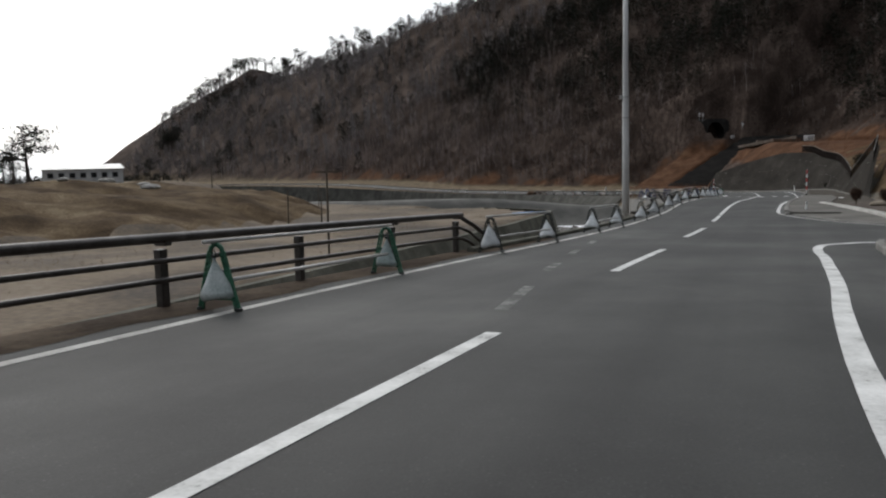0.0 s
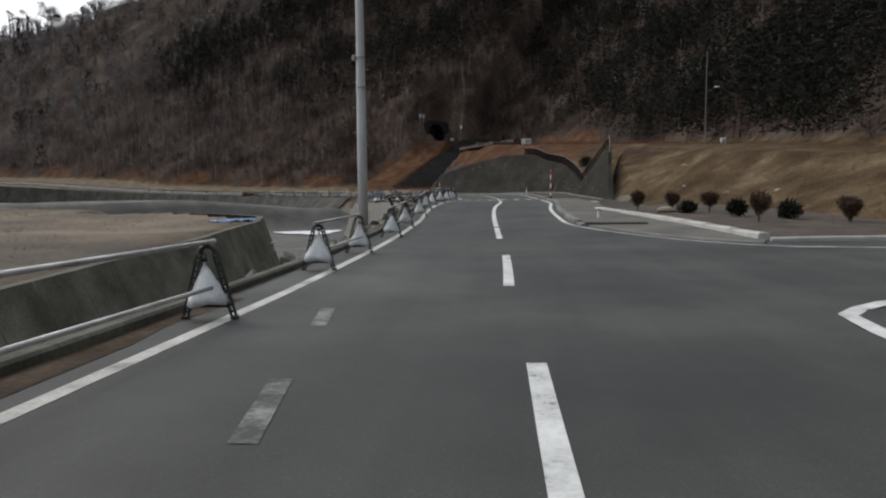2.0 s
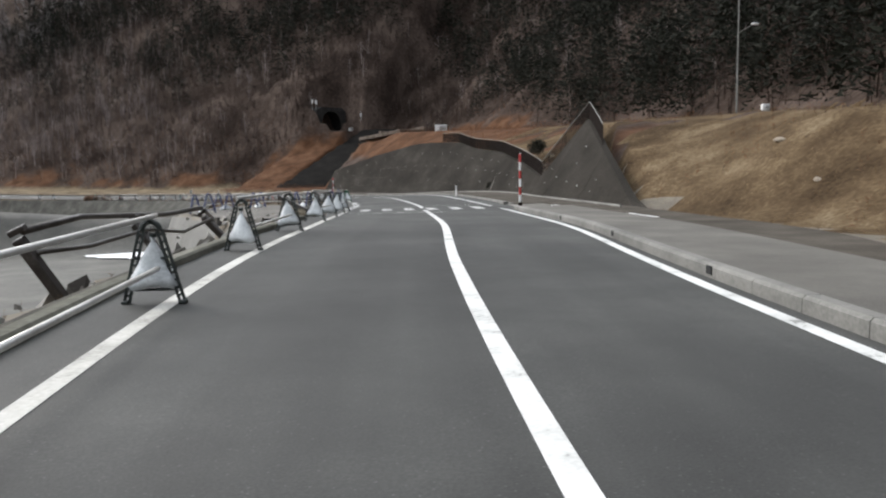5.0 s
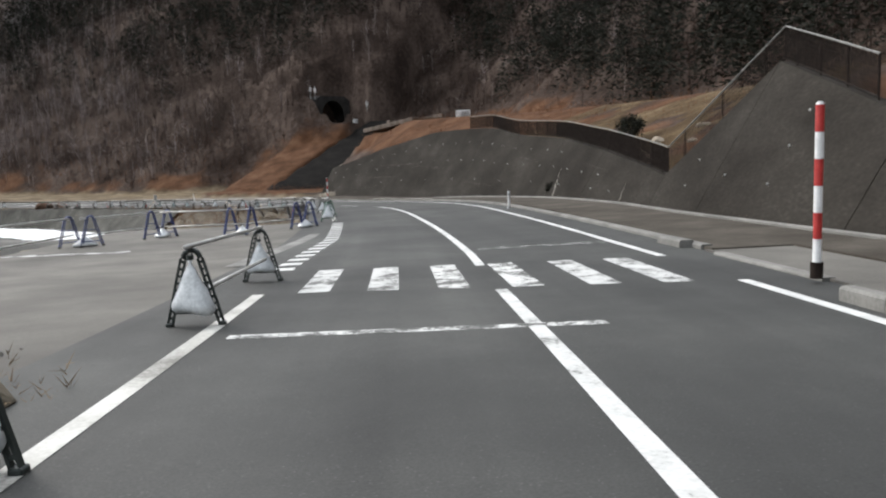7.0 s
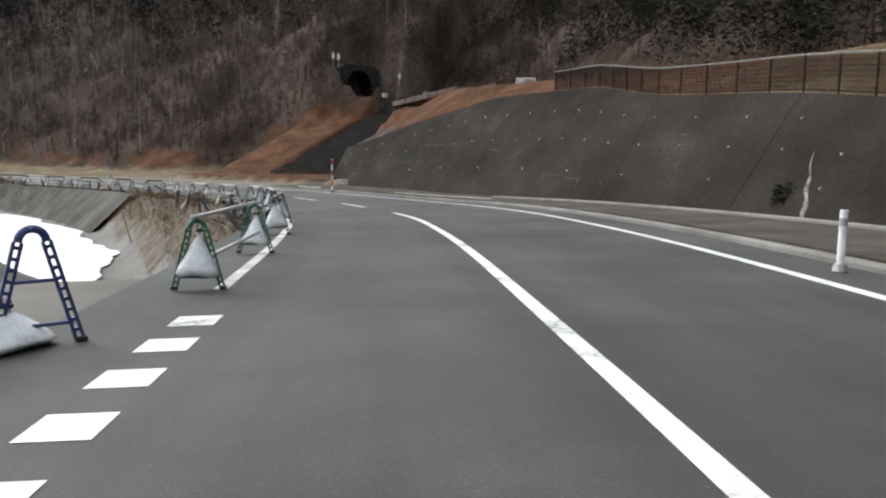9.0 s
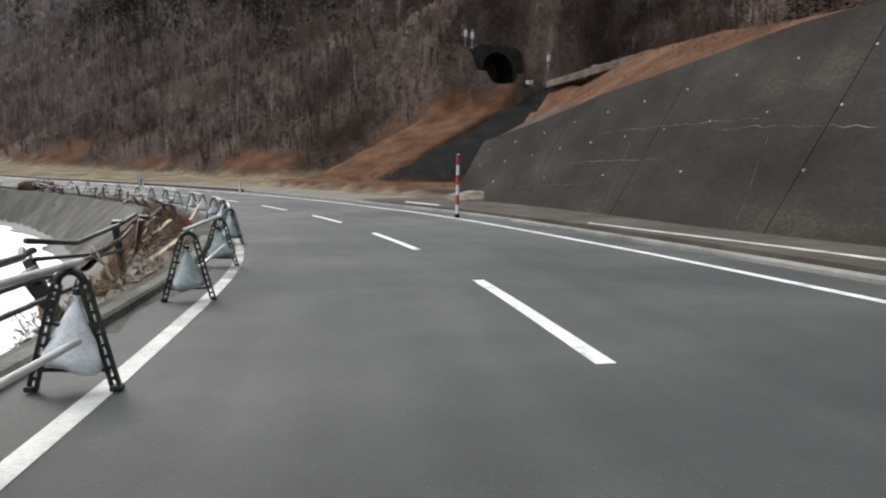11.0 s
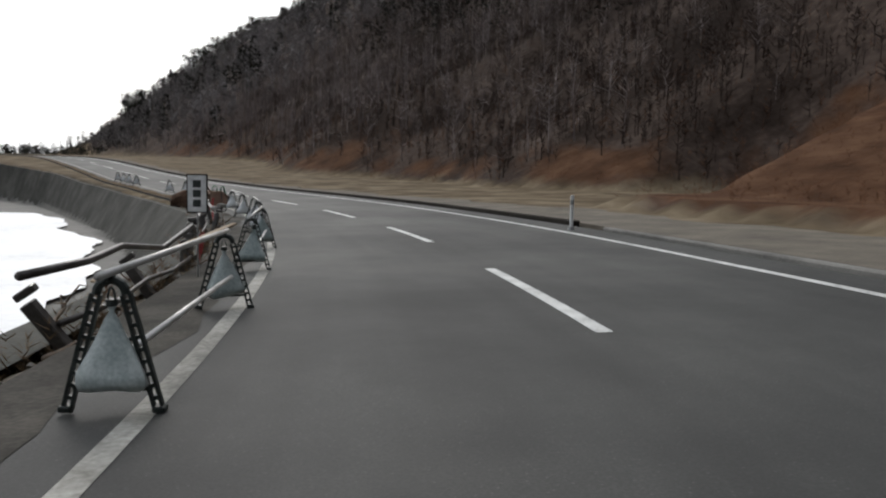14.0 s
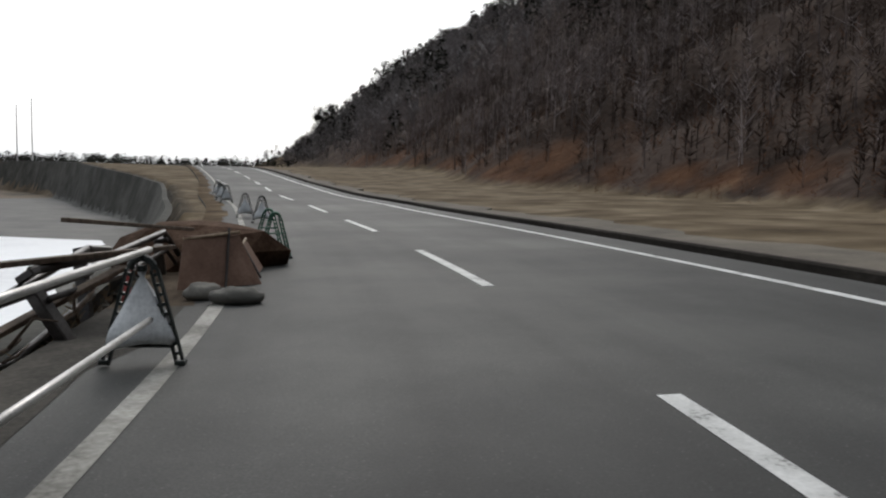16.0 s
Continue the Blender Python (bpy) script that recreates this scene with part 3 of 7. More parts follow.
# ---- pond ----
# water surface: the bright sky reflected in it is painted as diffuse white
M_WATER = mat("white_sky_reflection", [(0.3, (0.6, 0.61, 0.62)), (0.42, (0.74, 0.75, 0.76)), (0.7, (0.86, 0.87, 0.88))], 0.15, 3, 0.45, 0.2, bump_dist=0.03)
SHORE = [(19, 102), (15, 107), (15, 116), (18.5, 124), (20, 134), (19, 146), (15, 156), (8, 166), (0, 174), (-8, 181), (-14, 187), (-20, 193)]     # west edge of the white sheet
INNER = [(20.5, 102), (24, 107.5), (29, 116), (30.8, 124), (29.6, 134), (25.9, 150), (21.8, 160), (15.8, 171), (10.6, 179), (5, 184.5), (0.8, 191), (-6, 196.5)]
r_pond = random.Random(3)
shore_f, inner_f = _spline(SHORE, 0.8)[1], _spline(INNER, 0.8)[1]
pond_v, pond_f = [], []
for k in range(140):
    for line, j in ((shore_f, 0.5), (inner_f, 0.14)):
        q = line[min(len(line) - 1, int(k / 139 * (len(line) - 1)))]
        w_ = 0.35 * math.sin(k * 0.37) + 0.2 * math.sin(k * 0.83 + 1) if j < 0.3 else 0.0
        pond_v.append((q[0] + w_ + r_pond.uniform(-j, j), q[1] + r_pond.uniform(-j, j) * 0.4, WATER_Z))
for k in range(len(pond_v) // 2 - 1):
    pond_f.append((2 * k, 2 * k + 1, 2 * k + 3, 2 * k + 2))
water = raw("water", pond_v, pond_f, M_WATER)
tagged(water, "pond water with the sky's reflection painted white", "water", kind="structure")

# ---- road ----
carriageway = strip("road", sy(-58), sy(321), lambda s: left_edge(s) - 1.15, lambda s: right_edge(s) + 1.0, 0.0, M_ASPHALT, step=1.0, thick=0.3, cross=6)
tagged(carriageway, "dark two-lane asphalt road with painted lines", "road", kind="structure")


def mark(name, s0, s1, a, b, material, label=""):
    ob = strip(name, s0, s1, a, b, 0.005, material, carriageway, step=1.0)
    if label:
        ob["label"] = label
    return ob


W = 0.08
M_CHIPPED = mat("chipped_road_paint", [(0.38, (0.07, 0.07, 0.066)), (0.44, (0.24, 0.24, 0.23)), (0.54, (0.5, 0.5, 0.485))], 3.0, 22, 0.75, 0.2, bump_dist=0.003)
for y0, y1, la, lb in ((-16.5, -12, 0, 0), (-7.5, -3, 0, 0), (2.6, 7.2, 0, 0), (12.85, 17.75, 0, 0), (22.3, 26.95, -0.13, 0.0), (31.2, 34.9, 0, 0)):
    run_f = at_y([(y0, la), (y1, lb)])
    mark("centre_dash", sy(y0), sy(y1), lambda s: run_f(s) - W, lambda s: run_f(s) + W, M_PAINT)
c_lat_f = at_y([(45, 0.0), (57, -0.08), (66, -0.1), (69.5, 0.0)])
mark("centre_line", sy(35.3), sy(64.9), lambda s: c_lat_f(s) - W, lambda s: c_lat_f(s) + W, M_PAINT, "solid white centre line")
mark("centre_line", sy(67.55), sy(101.2), lambda s: c_lat_f(s) - W, lambda s: c_lat_f(s) + W, M_PAINT, "solid white centre line")
s_d = sy(106.07)
while s_d < sy(300):
    mark("centre_dash", s_d, s_d + 5.0, -W, W, M_PAINT)
    s_d += 10.02
mark("left_edge_line", sy(-50), sy(65.4), lambda s: left_edge(s) - 0.08, lambda s: left_edge(s) + 0.08, M_EDGE, "dirty white edge line")
mark("left_edge_line", sy(85.5), sy(112), lambda s: left_edge(s) - 0.08, lambda s: left_edge(s) + 0.08, M_EDGE, "dirty white edge line")
mark("left_edge_line", sy(112), sy(320), lambda s: left_edge(s) - 0.08, lambda s: left_edge(s) + 0.08, M_OLDEDGE, "grimy worn edge line")
mark("right_edge_line", sy(36.8), sy(64.8), lambda s: right_edge(s) - 0.08, lambda s: right_edge(s) + 0.08, M_PAINT, "white edge line")
mark("right_edge_line", sy(67.6), sy(320), lambda s: right_edge(s) - 0.08, lambda s: right_edge(s) + 0.08, M_PAINT, "white edge line")
# short blocks across the mouth of the side road
block_lat = at_y([(68.8, -3.34), (72, -3.24), (75.5, -3.02), (85, -3.02)])
for q in range(18):
    s0 = sy(68.6) - 0.3 + q * 0.96
    mark("junction_block", s0, s0 + 0.45, lambda s: block_lat(s) - 0.3, lambda s: block_lat(s) + 0.1, M_PAINT)
# crossing and stop line
for c_lat, worn in ((-2.55, 0), (-1.62, 0), (-0.67, 1), (0.29, 1), (1.29, 0), (2.22, 0)):
    mark("crossing_bar", sy(65.1) - 0.12 * c_lat, sy(67.8) - 0.1 * c_lat, c_lat - 0.21, c_lat + 0.21, M_WORN if worn else M_CHIPPED, "worn crossing bar" if worn else "")
mark("stop_line", sy(62.5), sy(62.68), -3.0, 0.6, M_WORN, "worn thin stop line")
mark("tar_seam", sy(70.28), sy(70.35), 0.25, 2.9, M_WORN, "pale seam across the lane")
mark("tar_seam", sy(70.48), sy(70.54), 0.5, 2.9, M_WORN, "pale seam across the lane")
for y0, y1, la, lb in ((8.5, 10.6, -0.4, -0.74), (12.6, 14.0, -1.12, -1.34), (15.9, 17.2, -1.66, -1.86), (19.2, 20.3, -2.12, -2.28)):
    old = at_y([(y0, la), (y1, lb)])
    mark("erased_mark", sy(y0), sy(y1), lambda s: old(s) - 0.085, lambda s: old(s) + 0.085, M_FADED, "faint remains of an older line")
M_SILT = mat("dark_dried_silt", [(0.32, (0.032, 0.03, 0.026)), (0.5, (0.056, 0.052, 0.045)), (0.68, (0.095, 0.087, 0.074))], 0.9, 22, 0.95, 0.5, bump_dist=0.02, spec=0.12)
mark("silt", sy(108), sy(134), lambda s: left_edge(s) - 1.16, lambda s: left_edge(s) - 0.45 + 0.13 * math.sin(s * 0.9) + 0.08 * math.sin(s * 2.3 + 1), M_SILT, "dried silt and grit on the shoulder")
M_DIRT = mat("brown_roadside_dirt", [(0.3, (0.03, 0.022, 0.016)), (0.5, (0.058, 0.043, 0.031)), (0.7, (0.1, 0.078, 0.056))], 0.8, 14, 0.97, 0.7, bump_dist=0.04, spec=0.05)
mark("dirt", sy(134), sy(172.6), lambda s: left_edge(s) - 1.16, lambda s: left_edge(s) - 0.4 + 0.16 * math.sin(s * 0.9) + 0.1 * math.sin(s * 2.3 + 1) + 0.05 * math.sin(s * 5.1), M_SILT, "dark mud and grit washed over the shoulder")
mark("dirt", sy(172.6), sy(181), lambda s: left_edge(s) - 1.16, lambda s: left_edge(s) - 0.3 + 0.12 * math.sin(s * 1.3) + 0.07 * math.sin(s * 3.1), M_DIRT, "brown dirt over the broken shoulder")
mark("dry_grass", sy(181), sy(300), lambda s: left_edge(s) - 1.16, lambda s: left_edge(s) - 0.45 + 0.12 * math.sin(s * 0.9) + 0.07 * math.sin(s * 2.7), M_GRASS, "dry grass creeping over the shoulder")
mark("dirt", sy(-40), sy(21), lambda s: left_edge(s) - 1.16, lambda s: left_edge(s) - 0.36 + 0.07 * math.sin(s * 1.3) + 0.05 * math.sin(s * 3.1), M_DIRT, "brown dirt washed over the shoulder")
mark("silt", sy(20), sy(56), lambda s: left_edge(s) - 1.16, lambda s: left_edge(s) - 0.92 + 0.06 * math.sin(s * 1.1), M_SILT, "dried silt and grit on the shoulder")

# ---- side road, island, pavements and kerbs on the right ----
side = strip("side_road", sy(9), sy(41.5), lambda s: right_edge(s) + 0.95, at_y([(9, 30), (26, 34), (30, 30), (41.5, 6.2)]), -0.012, M_ASPHALT, step=0.8, cross=10)
tagged(side, "asphalt mouth of a side road", "road", kind="structure")


def ribbon(name, pts, width, height, material, parent=None, base=0.12, bevel=0.03):
    """A kerb-like bar along world points, with a chamfered top."""
    p = [Vector(q) for q in pts]
    verts, faces = [], []
    prof = [(-width / 2, -base), (-width / 2, height - bevel), (-width / 2 + bevel, height), (width / 2 - bevel, height), (width / 2, height - bevel), (width / 2, -base)]
    for k, q in enumerate(p):
        d = p[min(k + 1, len(p) - 1)] - p[max(k - 1, 0)]
        n = Vector((d.y, -d.x, 0)).normalized()
        verts += [tuple(q + n * a + Vector((0, 0, b))) for a, b in prof]
    m = len(prof)
    for k in range(len(p) - 1):
        for j in range(m - 1):
            i = k * m + j
            faces.append((i, i + m, i + m + 1, i + 1))
    faces.append(tuple(range(m)))
    faces.append(tuple(range((len(p) - 1) * m, len(p) * m))[::-1])
    return raw(name, verts, faces, material, parent)


def along(s0, s1, lat, dz=0.0, step=1.0):
    n = max(1, int((s1 - s0) / step))
    f = lat if callable(lat) else (lambda s: lat)
    return [road(s0 + (s1 - s0) * k / n, f(s0 + (s1 - s0) * k / n), dz) for k in range(n + 1)]


# traffic island at the mouth
isl = new("traffic_island")
isl.matrix_world = pose(0, 0, 0)
tagged(isl, "kerbed traffic island paved with dull asphalt", "island", kind="structure")
ISL = [(5.1, 7.6), (6.65, 10.8), (8.45, 14.6), (9.75, 17.4), (10.15, 18.05), (10.9, 18.35), (12.5, 18.2), (17, 16.6), (22, 14.2)]


def zr_at(x, y):
    s, lat, k = nearest(np.array([x]), np.array([y]))
    return float(ZZ[k[0]] - BB[k[0]] * max(-6, min(9, lat[0])))


isl_top = [(x, y, zr_at(x, y) + 0.13) for x, y in ISL] + [(22, 4, -1.3), (9, -2, -1.2), (3.0, 3.5, -1.32)]
raw("paving", isl_top, [tuple(range(len(isl_top)))], M_OLDASPH, isl)
ribbon("kerb", [(x, y, zr_at(x, y)) for x, y in [(3.0, 3.5)] + ISL], 0.18, 0.15, M_CONC, isl)
LINE_IN = [(-2.6, -7), (0.4, -0.6), (2.54, 4.7), (3.9, 7.7), (5.22, 10.4), (7.04, 14.4), (8.75, 18.1), (9.15, 18.65), (9.9, 19.0), (11.0, 19.15), (12.8, 18.85), (17.6, 17.2), (24, 14.3)]


def flat_line(name, pts, w, material, parent, dz=0.009):
    p = [Vector((x, y, zr_at(x, y) + dz)) for x, y in pts]
    verts, faces = [], []
    for k, q in enumerate(p):
        d = p[min(k + 1, len(p) - 1)] - p[max(k - 1, 0)]
        n = Vector((d.y, -d.x, 0)).normalized() * (w / 2)
        verts += [tuple(q - n), tuple(q + n)]
    for k in range(len(p) - 1):
        faces.append((2 * k, 2 * k + 1, 2 * k + 3, 2 * k + 2))
    return raw(name, verts, faces, material, parent)


def smooth_pts(pts, step=0.6):
    return [tuple(q) for q in _spline(pts, step)[1]]


flat_line("right_edge_line", smooth_pts(LINE_IN), 0.2, M_PAINT, carriageway)
flat_line("right_edge_line", smooth_pts([(15.5, 36.05), (15.08, 34.65), (14.94, 33.4), (14.85, 32.2), (14.8, 30.4), (14.98, 28.4), (15.7, 26.4), (17.2, 25.3), (21, 23.8), (26, 21.8)]), 0.13, M_EDGE, carriageway)

# raised pavement with its kerb along the right, up to the wall
pave = strip("pavement", sy(35.6), sy(63.4), lambda s: right_edge(s) + 0.45, lambda s: right_edge(s) + 2.5, 0.13, M_OLDASPH, step=1.0, thick=0.3, cross=2)
tagged(pave, "narrow raised asphalt pavement behind a kerb", "pavement", kind="structure")
kerb_r = new("kerb")
tagged(kerb_r, "grey concrete kerb stones with drain slots", "kerb", kind="structure")
s_k = sy(35.3)
while s_k < sy(63.0):
    e = min(s_k + 1.0, sy(63.2))
    h0 = 0.16 if s_k > sy(35.6) else 0.1
    ribbon("kerb_stone", along(s_k, e - 0.012, lambda s: right_edge(s) + 0.35, 0.0), 0.2, h0, M_CONC, kerb_r)
    s_k += 1.0
for y_d in (36.4, 40.3, 44.6, 49.5, 55.0):
    bm = bmesh.new()
    add_box(bm, (0, 0, 0), (0.02, 0.16, 0.1), bevel=0.005)
    d_ob = part("drain_slot", bm, mat("drain_black", [(0.3, (0.006, 0.006, 0.006)), (0.7, (0.012, 0.012, 0.012))]), kerb_r)
    p = road(sy(y_d), right_edge(sy(y_d)) + 0.245, 0.09)
    d_ob.matrix_world = pose(p.x, p.y, p.z, 0, 0, heading(sy(y_d)))
pave2 = strip("pavement", sy(67.8), sy(141), at_y([(67.8, 4.0), (75, 4.5), (100, 5.4), (120, 6.0), (141, 5.6)]), at_y([(67.8, 7.6), (80, 7.8), (100, 8.1), (119, 9.4), (141, 9.6)]), 0.06, M_GRIT, step=1.5, thick=0.25, cross=2)
tagged(pave2, "gritty verge pavement at the foot of the wall", "pavement", kind="structure")
pave3 = strip("pavement", sy(41.6), sy(67.8), lambda s: right_edge(s) + 2.4, at_y([(41.6, 5.5), (50, 7.4), (63, 7.8), (67.8, 7.6)]), 0.07, M_GRIT, step=1.5, thick=0.2, cross=2)
tagged(pave3, "worn asphalt apron between pavement and wall", "pavement", kind="structure")
kerb_n = new("kerb")
tagged(kerb_n, "low flush kerb along the right of the road", "kerb", kind="structure")
ribbon("kerb_stone", along(sy(68.2), sy(156.5), lambda s: right_edge(s) + 1.05, 0.0, 1.5), 0.22, 0.09, M_CONC, kerb_n)
ribbon("kerb_stone", along(sy(68.6), sy(69.7), lambda s: right_edge(s) + 0.85, 0.02, 0.5), 0.28, 0.12, M_CONC, kerb_n)
ribbon("kerb_stone", along(sy(64.4), sy(67.4), lambda s: right_edge(s) + 0.9, 0.0, 0.5), 0.2, 0.05, M_CONC, kerb_n)
# white-painted strip on the gutter below the wall
strip("gutter_strip", sy(109.5), sy(121), at_y([(108, 6.58), (112, 6.63), (122.5, 6.13)]), at_y([(108, 6.7), (112, 6.75), (122.5, 6.25)]), 0.08, M_EDGE, kerb_n, thick=0.1)
strip("gutter_strip", sy(133.6), sy(137.2), 6.2, 6.4, 0.08, M_PAINT, kerb_n, thick=0.1)
strip("gutter_strip", sy(62.5), sy(65.0), at_y([(62.5, 5.4), (65, 5.1)]), at_y([(62.5, 5.6), (65, 5.3)]), 0.085, M_PAINT, kerb_n, thick=0.08)
strip("gutter_strip", sy(55.3), sy(57.6), 5.6, 5.9, 0.085, M_PAINT, kerb_n, thick=0.08)
# open gutter with a pale lip along the wall's foot
gut_lat = at_y(WALL_LAT)
s_k = sy(62.4)
while s_k < sy(112):
    ribbon("gutter_edge", along(s_k, min(s_k + 3.0, sy(112)) - 0.015, lambda s: gut_lat(s) - 0.42, 0.03, 1.0), 0.1, 0.11, M_CONC, kerb_n)
    s_k += 3.0
# far right kerb past the lay-by; the dark wall colour paints its shadow
kerb_f = new("kerb")
tagged(kerb_f, "kerb edging the grass with its shadow painted dark", "kerb", kind="structure")
ribbon("kerb_stone", along(sy(158.5), sy(300), lambda s: right_edge(s) + 1.25, 0.0, 2.0), 0.22, 0.12, M_WALL, kerb_f)
v_out = at_y([(141, 8.5), (152, 8.6), (165, 8.2), (176, 7.0), (200, 6.3), (300, 5.6)])
verge = strip("pavement", sy(141), sy(300), lambda s: right_edge(s) + 1.35, lambda s: v_out(s) + 0.35 * math.sin(s * 0.55) + 0.25 * math.sin(s * 1.37 + 1) + 0.12 * math.sin(s * 3.3), 0.055, M_VERGE, step=0.7, thick=0.2)
tagged(verge, "gritty pavement strip below the hillside", "pavement", kind="structure")

landing = strip("pavement", sy(63.3), sy(67.9), lambda s: right_edge(s) + 0.9, lambda s: right_edge(s) + 2.6, 0.035, M_OLDASPH, step=1.0, thick=0.25, cross=2)
tagged(landing, "dropped asphalt landing at the crossing", "pavement", kind="structure")
LOWK = [(15.62, 35.2), (15.48, 34.5), (15.38, 33.4), (15.32, 32.0), (15.28, 30.2), (15.5, 28.6), (16.05, 27.2)]
ribbon("kerb_stone", [(x, y, zr_at(x, y) - 0.02) for x, y in LOWK], 0.14, 0.07, M_CONC, kerb_r)
apron = raw("pavement", [(x, y, zr_at(x, y) + 0.045) for x, y in LOWK] + [(16.8, 28.1, -2.27), (18.3, 33.0, -2.26), (19.4, 37.4, -2.24), (20.3, 41.6, -2.22), (18.6, 40.8, -2.2)],
            [(0, 9, 10, 11), (0, 1, 2, 8, 9), (2, 3, 4, 8), (4, 5, 6, 7, 8)], M_OLDASPH)
tagged(apron, "worn asphalt apron behind a low kerb", "pavement", kind="structure")
# white kerb wall of the planting bed
bed = new("bed_kerb")
tagged(bed, "whitewashed concrete kerb of a planting bed", "kerb", kind="structure")
BEDK = [(20.25, 41.6), (19.4, 37.4), (18.3, 33.0), (16.75, 28.0)]
for (x0, y0), (x1, y1) in zip(BEDK, BEDK[1:]):
    d = Vector((x1 - x0, y1 - y0, 0))
    n = 3
    for q in range(n):
        a, b = Vector((x0, y0, 0)) + d * (q / n), Vector((x0, y0, 0)) + d * ((q + 1) / n) - d.normalized() * 0.012
        ribbon("kerb_stone", [(a.x, a.y, -2.36), (b.x, b.y, -2.33)], 0.3, 0.22, M_KERB, bed)
ribbon("kerb_stone", [(16.8, 27.8, -2.33), (18.4, 27.1, -2.3), (23, 25.3, -2.3), (30, 22.3, -2.3)], 0.15, 0.12, M_KERB, bed)
M_SOIL = mat("bed_soil", [(0.25, (0.03, 0.022, 0.017)), (0.5, (0.06, 0.045, 0.034)), (0.75, (0.1, 0.078, 0.058))], 1.2, 15, 0.97, 0.7, bump_dist=0.05)
soil = raw("planting_bed", [(20.4, 41.6, -2.27), (18.45, 33.0, -2.27), (16.95, 27.9, -2.27), (30, 22.6, -2.2), (40, 18.5, -2.2), (40, 32, -2.2), (30, 36, -2.2), (27.5, 46, -2.3)], [(0, 7, 6, 1), (1, 6, 5, 4, 3, 2)], M_SOIL)
tagged(soil, "bare dark soil of a planting bed", "planting bed", kind="structure")

# ---- retaining wall in panels ----
wall = new("wall_east")
tagged(wall, "dark stained leaning concrete retaining wall in panels", "wall", kind="structure")
w_lat, w_top = at_y(WALL_LAT), at_y(WALL_TOP)


def wall_pt(s, f, out=0.0):
    """A point of the wall's face at the fraction f of its height."""
    lat = w_lat(s)
    b = road(s, lat, -0.05)
    h = (w_top(s) - b.z) * f
    nx, ny = np.interp(s, SS, NN[:, 0]), np.interp(s, SS, NN[:, 1])
    o = h * WALL_LEAN - out
    return Vector((b.x + nx * o, b.y + ny * o, b.z + h))


JOINTS = [62.0, 69.5, 76.2, 80.4, 88.5, 95.5, 102.5, 109.5, 116.5, 124, 131.5, 139.2]
for y0, y1 in zip(JOINTS, JOINTS[1:]):
    s0, s1 = sy(y0) + 0.015, sy(y1) - 0.015
    n, m = 5, 5
    verts, faces = [], []
    for k in range(n + 1):
        s = s0 + (s1 - s0) * k / n
        for j in range(m + 1):
            verts.append(tuple(wall_pt(s, j / m)))
        verts.append(tuple(wall_pt(s, 1.0, -0.35)))
        verts.append(tuple(wall_pt(s, 0.0, -0.5)))
    r = m + 3
    for k in range(n):
        for j in range(r - 1):
            i = k * r + j
            faces.append((i, i + r, i + r + 1, i + 1))
    faces.append(tuple(range(r)))
    faces.append(tuple(range(n * r, n * r + r))[::-1])
    raw("panel", verts, faces, M_WALL, wall)
M_PVC = mat("weep_pipe_plastic", [(0.3, (0.16, 0.16, 0.15)), (0.7, (0.4, 0.4, 0.38))], 8, 80, 0.5, 0.1, obj_var=0.5)
bm = bmesh.new()
add_tube(bm, [(0, 0.02, 0), (0, -0.05, -0.01)], 0.03, 8)
me_w = bpy.data.meshes.new("weep_pipe")
bm.to_mesh(me_w)
bm.free()
me_w.materials.append(M_PVC)
for y_w in np.arange(66, 139, 2.4):
    for f_z in (0.28, 0.55, 0.8):
        s = sy(y_w)
        b = road(s, w_lat(s))
        if (int(y_w * 7.3) + int(f_z * 100)) % 5 < 2 or w_top(s) - b.z < 1.6 or (f_z > 0.7 and w_top(s) - b.z < 3):
            continue
        p = wall_pt(s, f_z, 0.02)
        o = new("weep_pipe", me_w)
        o.parent = wall
        o.matrix_world = pose(p.x, p.y, p.z, 0, 0, heading(s) + 90)

# wing wall of the gully, its deep shade painted as near-black colour
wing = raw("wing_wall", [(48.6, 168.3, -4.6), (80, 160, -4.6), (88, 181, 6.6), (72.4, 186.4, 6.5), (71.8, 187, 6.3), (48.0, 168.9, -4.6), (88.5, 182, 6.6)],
           [(0, 1, 2, 3), (0, 3, 4, 5), (3, 2, 6, 4)], mat("shade_dark_concrete", [(0.3, (0.007, 0.0065, 0.006)), (0.5, (0.012, 0.011, 0.01)), (0.75, (0.022, 0.02, 0.018))], 0.5, 12, 0.95, 0.3, spec=0.05))
tagged(wing, "concrete slope of a railway bank with painted gully shade", "wall", kind="structure")

# fence along the top of the wall
M_STEEL = mat("galvanised_steel", [(0.25, (0.2, 0.2, 0.2)), (0.5, (0.34, 0.34, 0.33)), (0.75, (0.46, 0.46, 0.45))], 6, 60, 0.5, 0.1, metal=0.6)
M_DULL = mat("dull_zinc", [(0.25, (0.11, 0.108, 0.1)), (0.5, (0.17, 0.167, 0.155)), (0.75, (0.25, 0.245, 0.23))], 5, 50, 0.75, 0.1, metal=0.1, spec=0.2)
M_DARKST = mat("brown_painted_steel", [(0.25, (0.009, 0.0062, 0.005)), (0.5, (0.016, 0.0112, 0.009)), (0.75, (0.029, 0.0215, 0.0175))], 5, 60, 0.85, 0.15, spec=0.12)
fence = thing("fence", (0, 0, 0), "dark mesh fence with a galvanised top rail on the wall", "fence")
F_Y = list(np.arange(71.0, 113.1, 1.45))
f_pts = []
for y_f in F_Y + [76.2, 80.4]:
    f_pts.append(y_f)
f_pts = sorted(set(f_pts))
tops, bots = [], []
